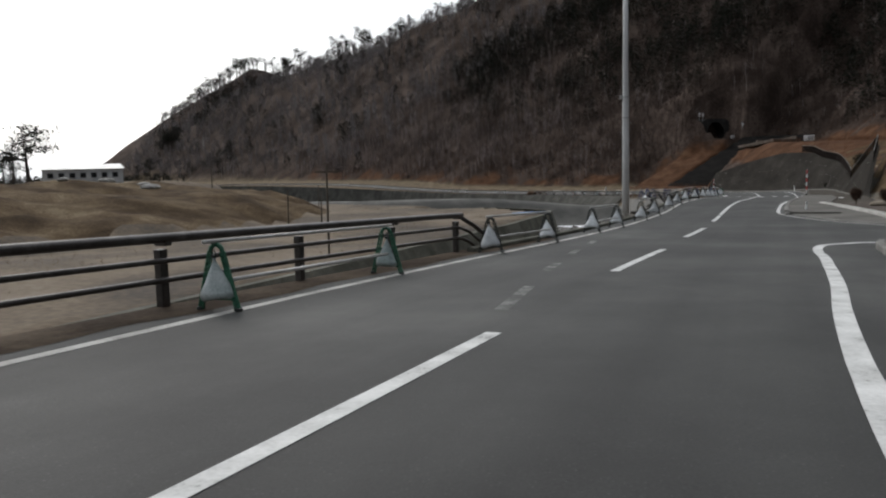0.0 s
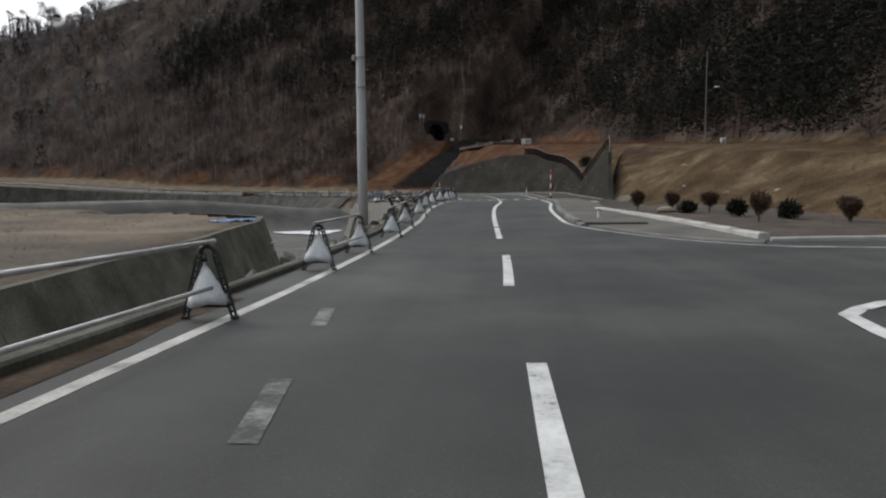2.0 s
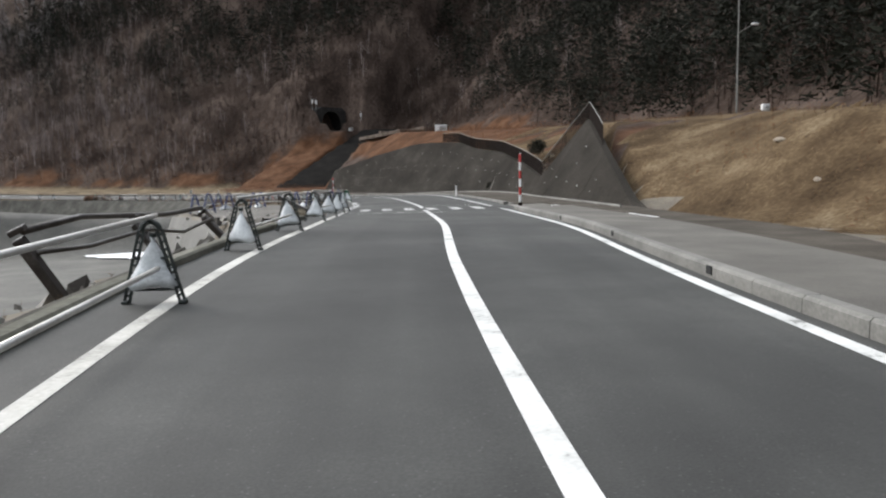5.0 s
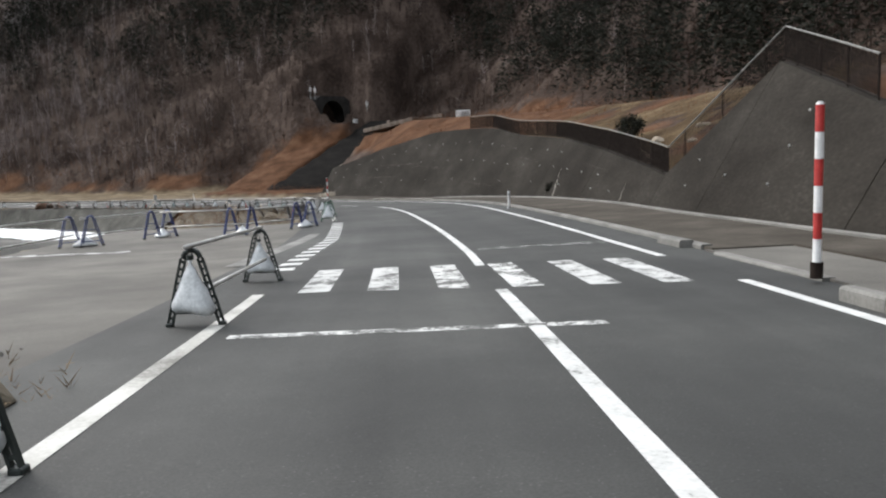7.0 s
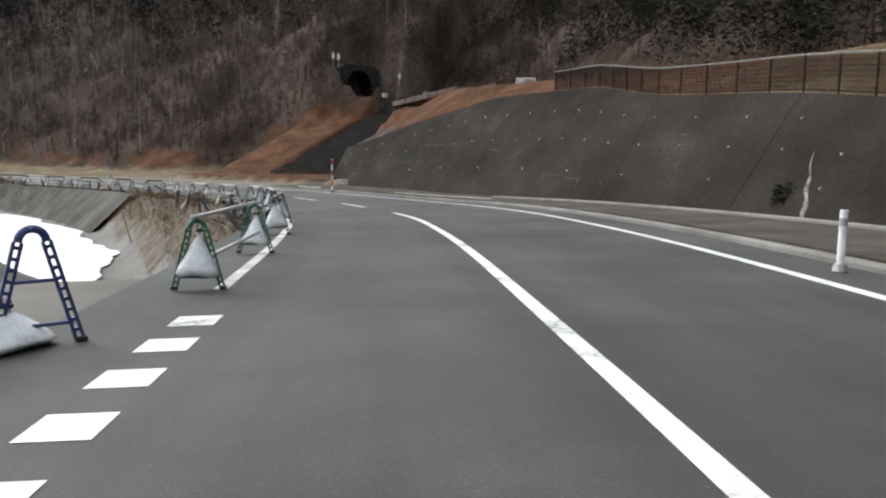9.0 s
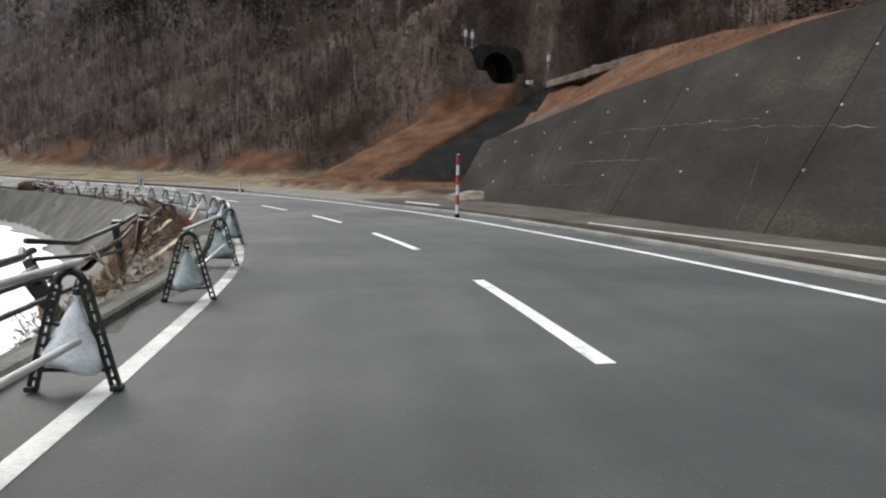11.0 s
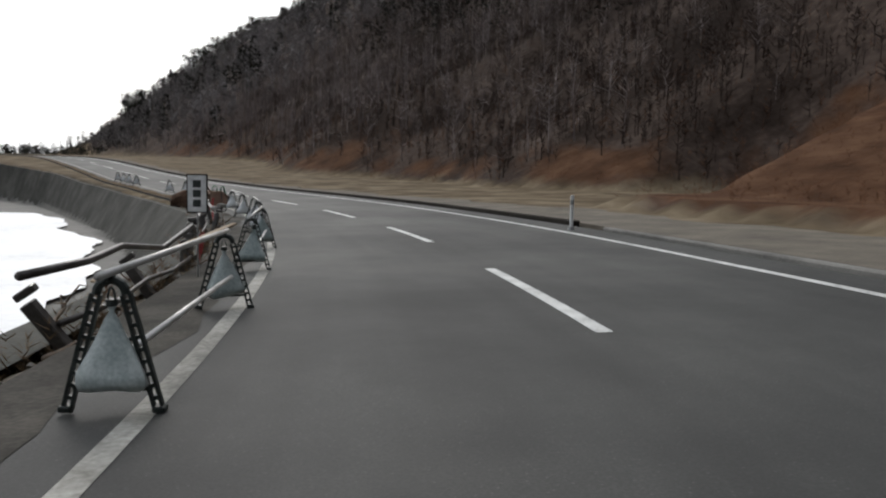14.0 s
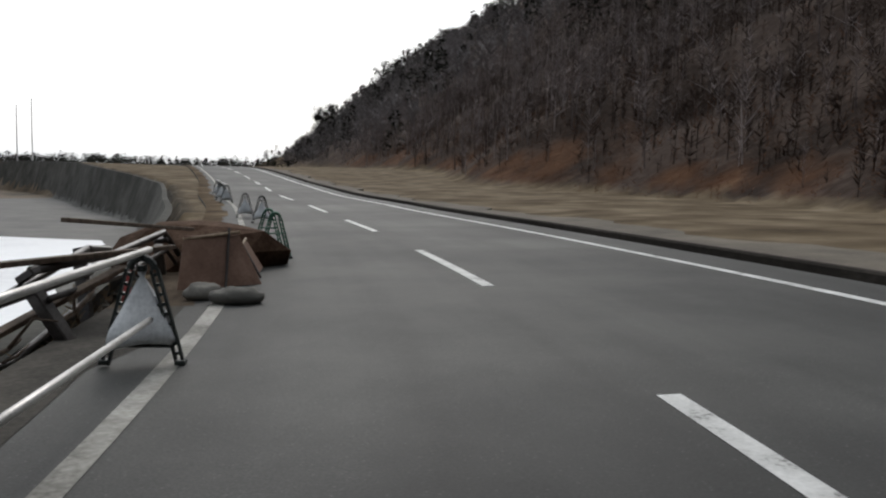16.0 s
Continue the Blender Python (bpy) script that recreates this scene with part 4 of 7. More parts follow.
for y_f in f_pts:
    s = sy(y_f)
    b = wall_pt(s, 1.0, -0.15)
    tops.append(b + Vector((0, 0, 1.0)))
    bots.append(b)
    bm = bmesh.new()
    add_tube(bm, [b - Vector((0, 0, 0.15)), b + Vector((0, 0, 1.0))], 0.024, 6)
    part("post", bm, M_DARKST, fence)
for h_r, rad, m_r, nm in ((1.0, 0.028, M_DULL, "top_rail"), (0.08, 0.018, M_DARKST, "bottom_rail")):
    bm = bmesh.new()
    add_tube(bm, [b + Vector((0, 0, h_r)) for b in bots], rad, 6)
    part(nm, bm, m_r, fence)
for b0, b1 in zip(bots, bots[1:]):          # mesh infill of crossing wires
    bm = bmesh.new()
    d = b1 - b0
    L = d.length
    nw = max(4, int(L / 0.085))
    for q in range(1, nw):
        a = b0 + d * (q / nw)
        add_box(bm, (0, 0, 0.5), (0.02, 0.014, 0.9), Matrix.Translation(a))
    for q in range(1, 7):
        a = b0 + Vector((0, 0, 0.13 * q + 0.05))
        add_tube(bm, [a, a + d], 0.007, 3, cap=False)
    part("mesh_panel", bm, M_DARKST, fence)

# pale lime streaks running down from cracks in the wall
M_LIME = mat("lime_streak", [(0.38, (0.05, 0.045, 0.038)), (0.5, (0.12, 0.11, 0.096)), (0.65, (0.26, 0.245, 0.22))], 2.5, 16, 0.95, 0.1, spec=0.1)
for y_w, f_top, lean_, wid in ((83.5, 0.55, 0.25, 0.12), (92.3, 0.55, 0.8, 0.16)):
    verts, faces = [], []
    n = 9
    for k in range(n + 1):
        f = 0.02 + (f_top - 0.02) * k / n
        hw = wid * (0.35 + 0.65 * math.sin(math.pi * min(1.0, k / n + 0.12)) * (0.6 + 0.4 * math.sin(k * 2.3 + y_w))) * (1 - 0.75 * k / n)
        s = sy(y_w) + lean_ * k / n * 1.6 + 0.05 * math.sin(k * 1.9)
        verts += [tuple(wall_pt(s - hw, f, 0.006)), tuple(wall_pt(s + hw, f, 0.006))]
    for k in range(n):
        faces.append((2 * k, 2 * k + 1, 2 * k + 3, 2 * k + 2))
    raw("lime_streak", verts, faces, M_LIME, wall)


M_CRACK = mat("dull_lime_crack", [(0.36, (0.035, 0.031, 0.026)), (0.52, (0.075, 0.068, 0.058)), (0.68, (0.15, 0.138, 0.12))], 1.6, 16, 0.95, 0.1, spec=0.08)


def crack(ya, fa, yb, fb, wid, seed):
    """A thin pale crack running over the wall's face, broken into short pieces."""
    rr = random.Random(seed)
    n = max(6, int(abs(yb - ya) * 3 + abs(fb - fa) * 10))
    verts, faces = [], []
    for k in range(n + 1):
        u = k / n
        s = sy(ya + (yb - ya) * u) + rr.uniform(-0.03, 0.03)
        f = fa + (fb - fa) * u + rr.uniform(-0.008, 0.008)
        w = 0.6 * wid * rr.uniform(0.25, 1.0) * (0.3 + 0.7 * math.sin(math.pi * (0.08 + 0.84 * u)))
        flat_run = abs(yb - ya) > 1.5
        for sg in (-1, 1):
            verts.append(tuple(wall_pt(s + (0 if flat_run else sg * w), f + (sg * w / 6 if flat_run else 0), 0.007)))
    for k in range(n):
        if rr.random() < 0.95:
            faces.append((2 * k, 2 * k + 1, 2 * k + 3, 2 * k + 2))
    raw("lime_crack", verts, faces, M_CRACK, wall)


for ya, fa, yb, fb, wid in ((114.0, 0.44, 121.0, 0.5, 0.035), (119.0, 0.52, 128.0, 0.62, 0.03), (123.0, 0.36, 129.5, 0.4, 0.035), (112.5, 0.5, 113.4, 0.68, 0.03), (117.6, 0.06, 118.3, 0.46, 0.03), (124.6, 0.05, 125.4, 0.5, 0.025),
                            (126.0, 0.22, 133.0, 0.2, 0.03), (103.0, 0.2, 109.0, 0.24, 0.035), (97.0, 0.6, 101.0, 0.66, 0.03), (86.0, 0.66, 90.5, 0.7, 0.04), (131.6, 0.05, 132.2, 0.62, 0.025), (105.0, 0.1, 105.6, 0.34, 0.03)):
    crack(ya, fa, yb, fb, wid, int(ya * 10))

# ---- left of the road: kerb, revetment, side lot ----
M_CHAN = mat("olive_channel_concrete", [(0.3, (0.058, 0.057, 0.046)), (0.5, (0.1, 0.098, 0.08)), (0.7, (0.16, 0.155, 0.13))], 0.6, 14, 0.92, 0.3, spec=0.12)
kerb_l = new("kerb")
tagged(kerb_l, "low dark concrete kerb at the road edge", "kerb", kind="structure")
for ya, yb in ((16, 57), (103, 121)):
    s_k = sy(ya)
    while s_k < sy(yb):
        e = min(s_k + 2.0, sy(yb))
        ribbon("kerb_stone", along(s_k, e - 0.015, lambda s: left_edge(s) - 0.78, 0.0), 0.2, 0.11, M_CHAN, kerb_l)
        s_k += 2.0
lot = strip("pavement", sy(58), sy(86.6), at_y([(y_, l_ + 0.5) for y_, l_ in zip(LOT_Y, LOT_LAT)]), lambda s: left_edge(s) - 1.1, -0.004, M_OLDASPH, step=1.0, cross=6)
tagged(lot, "worn asphalt of a closed side road", "pavement", kind="structure")
strip("worn_line", sy(69.6), sy(78.6), at_y([(69.7, -4.72), (71.8, -4.6), (76.6, -4.1), (79, -3.9)]), at_y([(69.7, -4.22), (71.8, -4.15), (76.6, -3.7), (79, -3.55)]), 0.006, mat("ghost_road_paint", [(0.3, (0.1, 0.098, 0.09)), (0.7, (0.24, 0.235, 0.22))], 2.0, 25, 0.85, 0.2), lot)
strip("worn_line", sy(75.0), sy(75.5), -11.6, -8.4, 0.006, M_WORN, lot)

M_REVET = mat("dark_algae_concrete", [(0.3, (0.035, 0.034, 0.029)), (0.5, (0.062, 0.06, 0.052)), (0.7, (0.1, 0.097, 0.085))], 0.5, 14, 0.92, 0.3, spec=0.15)
revet = new("revetment")
tagged(revet, "sloping grey concrete slabs down to the water", "revetment", kind="structure")
s_r = sy(141)
while s_r < sy(285):
    s_e = s_r + 4.0
    verts = []
    for s in np.linspace(s_r, s_e - 0.03, 7):
        yc_ = float(np.interp(s, SS, CC[:, 1]))
        sw_ = float(np.interp(yc_, SH_Y, SH_W))
        run_ = float(np.interp(yc_, RUN_Y, RUN_W))
        fl_ = float(np.interp(yc_, [-62, 40, 62, 100], [-4.4, -5.6, -7.4, -8.12]))
        for f in (-0.22, 0.0, 0.5, 1.05):
            lat = -(4.2 + sw_ + 0.4 + run_ * f)
            p = road(s, lat)
            zr_ = road(s, max(lat, -6)).z
            verts.append((p.x, p.y, zr_ - 0.08 + (fl_ - zr_) * max(f, 0.0) + 0.02))
    faces = []
    for k in range(6):
        for j in range(3):
            i = k * 4 + j
            faces.append((i, i + 4, i + 5, i + 1))
    raw("slab", verts, faces, M_REVET, revet)
    s_r = s_e

# far side of the channel below the field
chan = new("channel_wall")
tagged(chan, "olive-grey concrete side of a drainage channel", "wall", kind="structure")
s_r = sy(-20)
while s_r < sy(54.5):
    s_e = s_r + 2.0
    verts = []
    for s in np.linspace(s_r, s_e - 0.03, 6):
        yc_ = float(np.interp(s, SS, CC[:, 1]))
        d_ = 4.2 + float(np.interp(yc_, RUN_Y, RUN_W)) + float(np.interp(yc_, *CORNER))
        fl_ = float(np.interp(yc_, [-62, 40, 62, 100], [-4.4, -5.6, -7.4, -8.12]))
        p, q = road(s, -d_ - 3.3), road(s, -d_ - 4.6)
        r = road(s, -d_ - 5.0)
        verts += [(p.x, p.y, fl_ - 0.3), (q.x, q.y, -3.1), (r.x, r.y, -3.12)]
    faces = [(3 * k + j, 3 * k + 3 + j, 3 * k + 4 + j, 3 * k + 1 + j) for k in range(5) for j in range(2)]
    raw("panel", verts, faces, M_CHAN, chan)
    s_r = s_e

# ---- barricades ----
M_GREENF = mat("green_painted_steel", [(0.25, (0.014, 0.06, 0.035)), (0.5, (0.022, 0.11, 0.062)), (0.75, (0.05, 0.16, 0.1))], 6, 60, 0.5, 0.1)
M_BLACKF = mat("black_green_steel", [(0.25, (0.01, 0.013, 0.012)), (0.5, (0.018, 0.024, 0.021)), (0.75, (0.04, 0.048, 0.044))], 6, 60, 0.5, 0.1)
M_BLUEF = mat("blue_painted_steel", [(0.25, (0.02, 0.028, 0.08)), (0.5, (0.03, 0.045, 0.14)), (0.75, (0.06, 0.08, 0.2))], 6, 60, 0.5, 0.1)
M_PIPE = mat("scaffold_pipe_zinc", [(0.25, (0.3, 0.29, 0.27)), (0.5, (0.48, 0.47, 0.45)), (0.75, (0.62, 0.61, 0.59))], 3, 50, 0.38, 0.1, metal=0.35)
M_BAG = mat("cloudy_water_bag", [(0.25, (0.42, 0.44, 0.445)), (0.5, (0.6, 0.62, 0.625)), (0.75, (0.76, 0.78, 0.78))], 5, 40, 0.25, 0.3, bump_dist=0.02, obj_var=0.25)
M_BAGG = mat("green_grey_water_bag", [(0.25, (0.2, 0.25, 0.24)), (0.5, (0.33, 0.38, 0.37)), (0.75, (0.5, 0.545, 0.535))], 5, 40, 0.3, 0.3, bump_dist=0.02, obj_var=0.25)


def barricade(material, label):
    """An A-frame of perforated steel, its right foot at the origin."""
    f = thing("barricade_frame", (0, 0, 0), label, "barricade", "roadside barricades")
    w, h, r = 0.54, 0.78, 0.085
    for sgn in (0, 1):
        foot = Vector((0, 0, 0)) if sgn == 0 else Vector((-w, 0, 0))
        top = Vector((-w / 2 + (r if sgn == 0 else -r), 0, h - r * 0.9))
        d = (top - foot).normalized()
        bm = bmesh.new()
        L = (top - foot).length
        ang = math.atan2(d.x, d.z)
        m = Matrix.Translation(foot) @ Matrix.Rotation(ang, 4, "Y")
        for o in (-0.024, 0.024):
            add_box(bm, (o, 0, L / 2), (0.019, 0.038, L), m)
        for q in range(int(L / 0.075) + 1):
            add_box(bm, (0, 0, 0.015 + q * 0.075), (0.032, 0.03, 0.024), m)
        leg = part("leg", bm, material, f)
        bm = bmesh.new()
        add_box(bm, (0, 0, 0.02), (0.075, 0.085, 0.04), Matrix.Translation(foot), bevel=0.008)
        part("rubber_foot", bm, M_BLACKF, leg)
    bm = bmesh.new()
    add_tube(bm, [(-w / 2 + r * math.cos(a), 0, h - r * 0.9 + r * math.sin(a)) for a in np.linspace(0, math.pi, 9)], 0.028, 8)
    part("top_arch", bm, material, f)
    for z_c in (0.14, 0.44):
        bm = bmesh.new()
        hw = (w / 2) * (1 - z_c / (h * 1.12))
        add_tube(bm, [(-w / 2 - hw, 0, z_c), (-w / 2 + hw, 0, z_c)], 0.014, 6)
        part("crossbar", bm, material, f)
    bm = bmesh.new()
    add_tube(bm, [(-w / 2, -0.07, h + 0.02), (-w / 2 - 0.02, 0, h), (-w / 2, 0.07, h + 0.02)], 0.012, 6)
    part("pipe_rest", bm, material, f)
    return f


def water_bag(material, label, seed):
    rr = random.Random(seed)
    bm = bmesh.new()
    prof = [(0.06, 0.02), (0.19, 0.0), (0.222, 0.045), (0.205, 0.1), (0.15, 0.21), (0.098, 0.31), (0.045, 0.41), (0.016, 0.455), (0.028, 0.49)]
    n = 14
    rings = []
    for r0, z0 in prof:
        ring = []
        for j in range(n):
            a = 2 * math.pi * j / n
            q = 1 + 0.1 * math.sin(3 * a + seed) + 0.06 * rr.uniform(-1, 1)
            sag = 0.02 * math.cos(2 * a + seed)
            ring.append(bm.verts.new((r0 * q * math.cos(a), 0.72 * r0 * q * math.sin(a), z0 + (sag if z0 < 0.1 else 0))))
        rings.append(ring)
    for a, b in zip(rings, rings[1:]):
        for j in range(n):
            bm.faces.new((a[j], a[(j + 1) % n], b[(j + 1) % n], b[j]))
    bm.faces.new(rings[0][::-1])
    bm.faces.new(rings[-1])
    bag = thing("water_bag", (0, 0, 0), label, "weight bag", "barricade weights")
    part("body", bm, material, bag, smooth=True)
    bm = bmesh.new()
    add_tube(bm, [(0, 0, 0.49), (0, 0, 0.525), (0, 0, 0.53)], 0.034, 12)
    part("cap", bm, M_BLACKF, bag, "dark screw cap")
    bm = bmesh.new()
    add_tube(bm, [(0.03 * math.cos(q), 0.0, 0.5 + 0.1 * math.sin(q)) for q in np.linspace(0.0, math.pi, 7)], 0.006, 5)
    part("strap", bm, M_BLACKF, bag, "thin hanging strap")
    return bag


FR = {"k": barricade(M_BLACKF, "black-green perforated steel A-frame barricade stand"), "g": barricade(M_GREENF, "green painted steel A-frame barricade stand"), "b": barricade(M_BLUEF, "blue painted steel A-frame barricade stand")}
BG = {"w": water_bag(M_BAG, "cloudy grey vinyl water bag hung in a barricade", 3), "g": water_bag(M_BAGG, "green-grey vinyl water bag slung in a barricade", 8)}
used_f, used_b = set(), set()


def put(ob, store, key, m):
    if key not in store:
        store.add(key)
        ob.matrix_world = m
        return ob
    return copy_thing(ob, m)


# the y at which each pair's right feet stand near the left edge line
PAIRS = [(8.9, 12.9, "g", "g"), (17.3, 20.9, "k", "w"), (25.5, 28.8, "k", "w"), (33.0, 36.4, "k", "w"), (40.9, 44.7, "k", "w"), (49.0, 52.8, "k", "w"), (57.0, 60.75, "k", "w"), (64.6, 68.2, "k", "w"),
         (86.6, 90.4, "g", "w"), (94.4, 98.3, "k", "w"), (102.4, 106.35, "k", "w"), (110.3, 114.1, "k", "g"), (119.0, 122.9, "k", "g"), (127.5, 131.4, "k", "w"), (135.7, 139.1, "k", "w"),
         (143.2, 146.9, "k", "g"), (150.4, 154.1, "k", "g"), (158.4, 161.6, "k", "w"), (165.0, 168.5, "k", "w"), (193.4, 195.2, "k", "w"), (197.0, 198.8, "k", "w")]
rnd = random.Random(11)
edge_y = np.array([road(s, left_edge(s)).y for s in SS])


def s_left(y):
    return float(np.interp(y, edge_y, SS))


for ya, yb, fk, bk in PAIRS:
    apex = []
    for y_f in (ya, yb):
        s = s_left(y_f)
        p = road(s, left_edge(s) + 0.07 + rnd.uniform(-0.05, 0.06))
        h = heading(s) + rnd.uniform(-9, 9)
        m = pose(p.x, p.y, p.z, 0, 0, h)
        f = put(FR[fk], used_f, fk, m)
        apex.append((m @ Vector((-0.27, 0, 0.83)), m @ Vector((-0.2, 0, 0.36)), m))
        b = put(BG[bk], used_b, bk, m @ pose(-0.27, 0, 0.15, rnd.uniform(-6, 6), rnd.uniform(-6, 6), rnd.uniform(-30, 30)) @ Matrix.Scale(rnd.uniform(0.9, 1.06), 4))
    for q, nm in ((0, "top"), (1, "low")):
        bm = bmesh.new()
        a, b = apex[0][q], apex[1][q]
        d = (b - a).normalized()
        off = d.cross(Vector((0, 0, 1))) * (0.0 if q == 0 else 0.02)
        add_tube(bm, [a + d * (-0.22 if q == 0 else 0.1) + off, b + d * (0.2 if q == 0 else -0.15) + off], 0.0243, 10)
        ob = part("barrier_pipe", bm, M_PIPE, None, smooth=True)
        tagged(ob, "zinc scaffold pipe laid across barricade stands", "pipe", "barrier pipes")

# blue barricades across the closed side road
for (xa, ya), (xb, yb) in (((19.0, 74.1), (19.7, 74.2)), ((21.7, 82.1), (22.3, 82.0)), ((24.2, 84.2), (24.8, 84.7)), ((26.7, 83.6), (27.3, 83.1)), ((29.2, 84.2), (29.8, 84.4))):
    for x, y in ((xa, ya), (xb, yb)):
        m = pose(x, y, zr_at(x, y), 0, 0, 25 + rnd.uniform(-15, 15)) @ Matrix.Scale(1.08, 4)
        put(FR["b"], used_f, "b", m)
    put(BG["w"], used_b, "w", pose((xa + xb) / 2 - 0.2, (ya + yb) / 2, zr_at(xa, ya) + 0.02, 0, 0, rnd.uniform(0, 90)) @ Matrix.Diagonal((1.5, 1.5, 0.6, 1)))
for (xa, ya), (xb, yb) in (((19.4, 74.3), (21.7, 82.1)), ((22.1, 82.1), (24.5, 84.7)), ((24.7, 84.5), (26.9, 83.4)), ((27.2, 83.2), (29.3, 84.2))):
    for h_p in (0.86, 0.36):
        bm = bmesh.new()
        a, b = Vector((xa - 0.25, ya, zr_at(xa, ya) + h_p)), Vector((xb - 0.25, yb, zr_at(xb, yb) + h_p))
        d = (b - a).normalized() * 0.2
        add_tube(bm, [a - d, b + d], 0.0243, 10)
        tagged(part("barrier_pipe", bm, M_PIPE, None, smooth=True), "zinc scaffold pipe laid across barricade stands", "pipe", "barrier pipes")

# ---- guard rail, whole and broken ----
M_RAIL = mat("brown_guard_rail_paint", [(0.25, (0.025, 0.021, 0.019)), (0.5, (0.05, 0.044, 0.04)), (0.75, (0.1, 0.092, 0.085))], 3, 40, 0.34, 0.1, metal=0.3)


def rail_tube(pts, r, parent, name="rail"):
    bm = bmesh.new()
    add_tube(bm, pts, r, 10)
    return part(name, bm, M_RAIL, parent, smooth=True)


def rail_post(p, h, lean, turn, parent):
    """A flat steel post with a bracket leaning over the road at its head."""
    bm = bmesh.new()
    m = Matrix.Translation(p) @ Matrix.Rotation(radians(turn), 4, "Z") @ Matrix.Rotation(radians(lean[0]), 4, "X") @ Matrix.Rotation(radians(lean[1]), 4, "Y")
    add_box(bm, (0, 0, h / 2 - 0.2), (0.12, 0.13, h + 0.2), m, bevel=0.012)
    po = part("post", bm, M_RAIL, parent)
    bm = bmesh.new()
    add_box(bm, (0.05, 0, h - 0.02), (0.2, 0.11, 0.07), m, bevel=0.012)
    part("bracket", bm, M_RAIL, po)
    return m


gr = thing("guard_rail", (0, 0, 0), "brown three-rail steel guard rail with a torn end", "guard rail", "guard rails")
s_end = sy(15.9)
gl = [s_end - 3.0 * q for q in range(0, 14)][::-1]
heads = []
for s in gl:
    p = road(s, left_edge(s) - 1.1, -0.02)
    heads.append((rail_post(p, 0.84, (0, 0), heading(s), gr), s))
for hgt, rad, dx in ((0.88, 0.062, 0.1), (0.6, 0.036, 0.08), (0.36, 0.036, 0.08)):
    pts = [m @ Vector((dx, 0, hgt)) for m, s in heads]
    last = pts[-1]
    d = (pts[-1] - pts[-2]).normalized()
    if hgt < 0.7:
        pts += [last + d * 0.35 + Vector((0.1, 0, -0.12)), last + d * 0.75 + Vector((0.25, 0, -0.42))]
    else:
        pts += [last + d * 0.12]
    rail_tube(pts, rad, gr)
s = s_end
p = heads[-1][0] @ Vector((0.1, 0, 0.85))
rail_tube([p, p + Vector((0.35, 0.45, -0.25)), p + Vector((0.75, 0.8, -0.62))], 0.05, gr)


def broken_rail(ya, yb, seed, lat_off=-1.25, span=3.0):
    """A stretch of guard rail bent over by the flood."""
    r = random.Random(seed)
    t = thing("guard_rail", (0, 0, 0), "bent and torn brown steel guard rail over the bank", "guard rail", "guard rails")
    s0, s1 = s_left(ya), s_left(yb)
    n = max(2, int((s1 - s0) / span) + 1)
    ms = []
    for k in range(n):
        s = s0 + (s1 - s0) * k / (n - 1)
        p = road(s, left_edge(s) + lat_off + r.uniform(-0.2, 0.2), -0.1)
        ms.append(rail_post(p, r.uniform(0.6, 0.85), (r.uniform(-28, 28), r.uniform(-38, 10)), heading(s) + r.uniform(-20, 20), t))
    for hgt, rad in ((0.86, 0.042), (0.58, 0.03), (0.34, 0.03)):
        if r.random() < 0.15:
            continue
        pts = [m @ Vector((0.1, 0, hgt - 0.1)) for m in ms]
        fine = []
        for a, b in zip(pts, pts[1:]):
            fine += [a, (a + b) / 2 + Vector((r.uniform(-0.15, 0.15), r.uniform(-0.1, 0.1), r.uniform(-0.22, 0.1)))]
        fine.append(pts[-1])
        d = (fine[-1] - fine[-2]).normalized()
        fine.append(fine[-1] + d * r.uniform(0.3, 0.9) + Vector((r.uniform(-0.3, 0.2), 0, r.uniform(-0.4, 0.25))))
        rail_tube(fine, rad, t)
    return t


for ya, yb, sd, lo in ((46, 52, 1, -1.5), (96, 101.5, 2, -1.2), (104.5, 110, 3, -1.35), (112, 117, 4, -2.2), (121, 126, 5, -2.4), (133, 138, 6, -1.5), (145.5, 151.5, 7, -1.2), (153, 157, 8, -1.4), (160, 166.5, 9, -1.35), (167, 171, 10, -1.5), (169.5, 173.5, 12, -1.0)):
    broken_rail(ya, yb, sd, lo)

hr = thing("hand_rail", (0, 0, 0), "pale galvanised pipe rail bent over the channel", "hand rail")
rail_a, rail_b = Vector((6.1, 56.2, -5.05)), Vector((8.1, 54.9, -4.35))
for dz_ in (0.0, -0.42):
    bm = bmesh.new()
    add_tube(bm, [rail_a + Vector((0, 0, dz_)), (rail_a + rail_b) / 2 + Vector((0, 0, dz_ + 0.04)), rail_b + Vector((0, 0, dz_))], 0.035, 8)
    part("rail", bm, M_PIPE, hr, smooth=True)
for f_ in (0.04, 0.5, 0.96):
    bm = bmesh.new()
    q_ = rail_a + (rail_b - rail_a) * f_
    add_tube(bm, [q_ - Vector((0, 0, 3.0)), q_], 0.035, 8)
    part("post", bm, M_PIPE, hr)

# ---- small helpers that ask the ground for its height ----
def gz_at(x, y):
    return float(ground_height(np.array([x], float), np.array([y], float))[0][0])


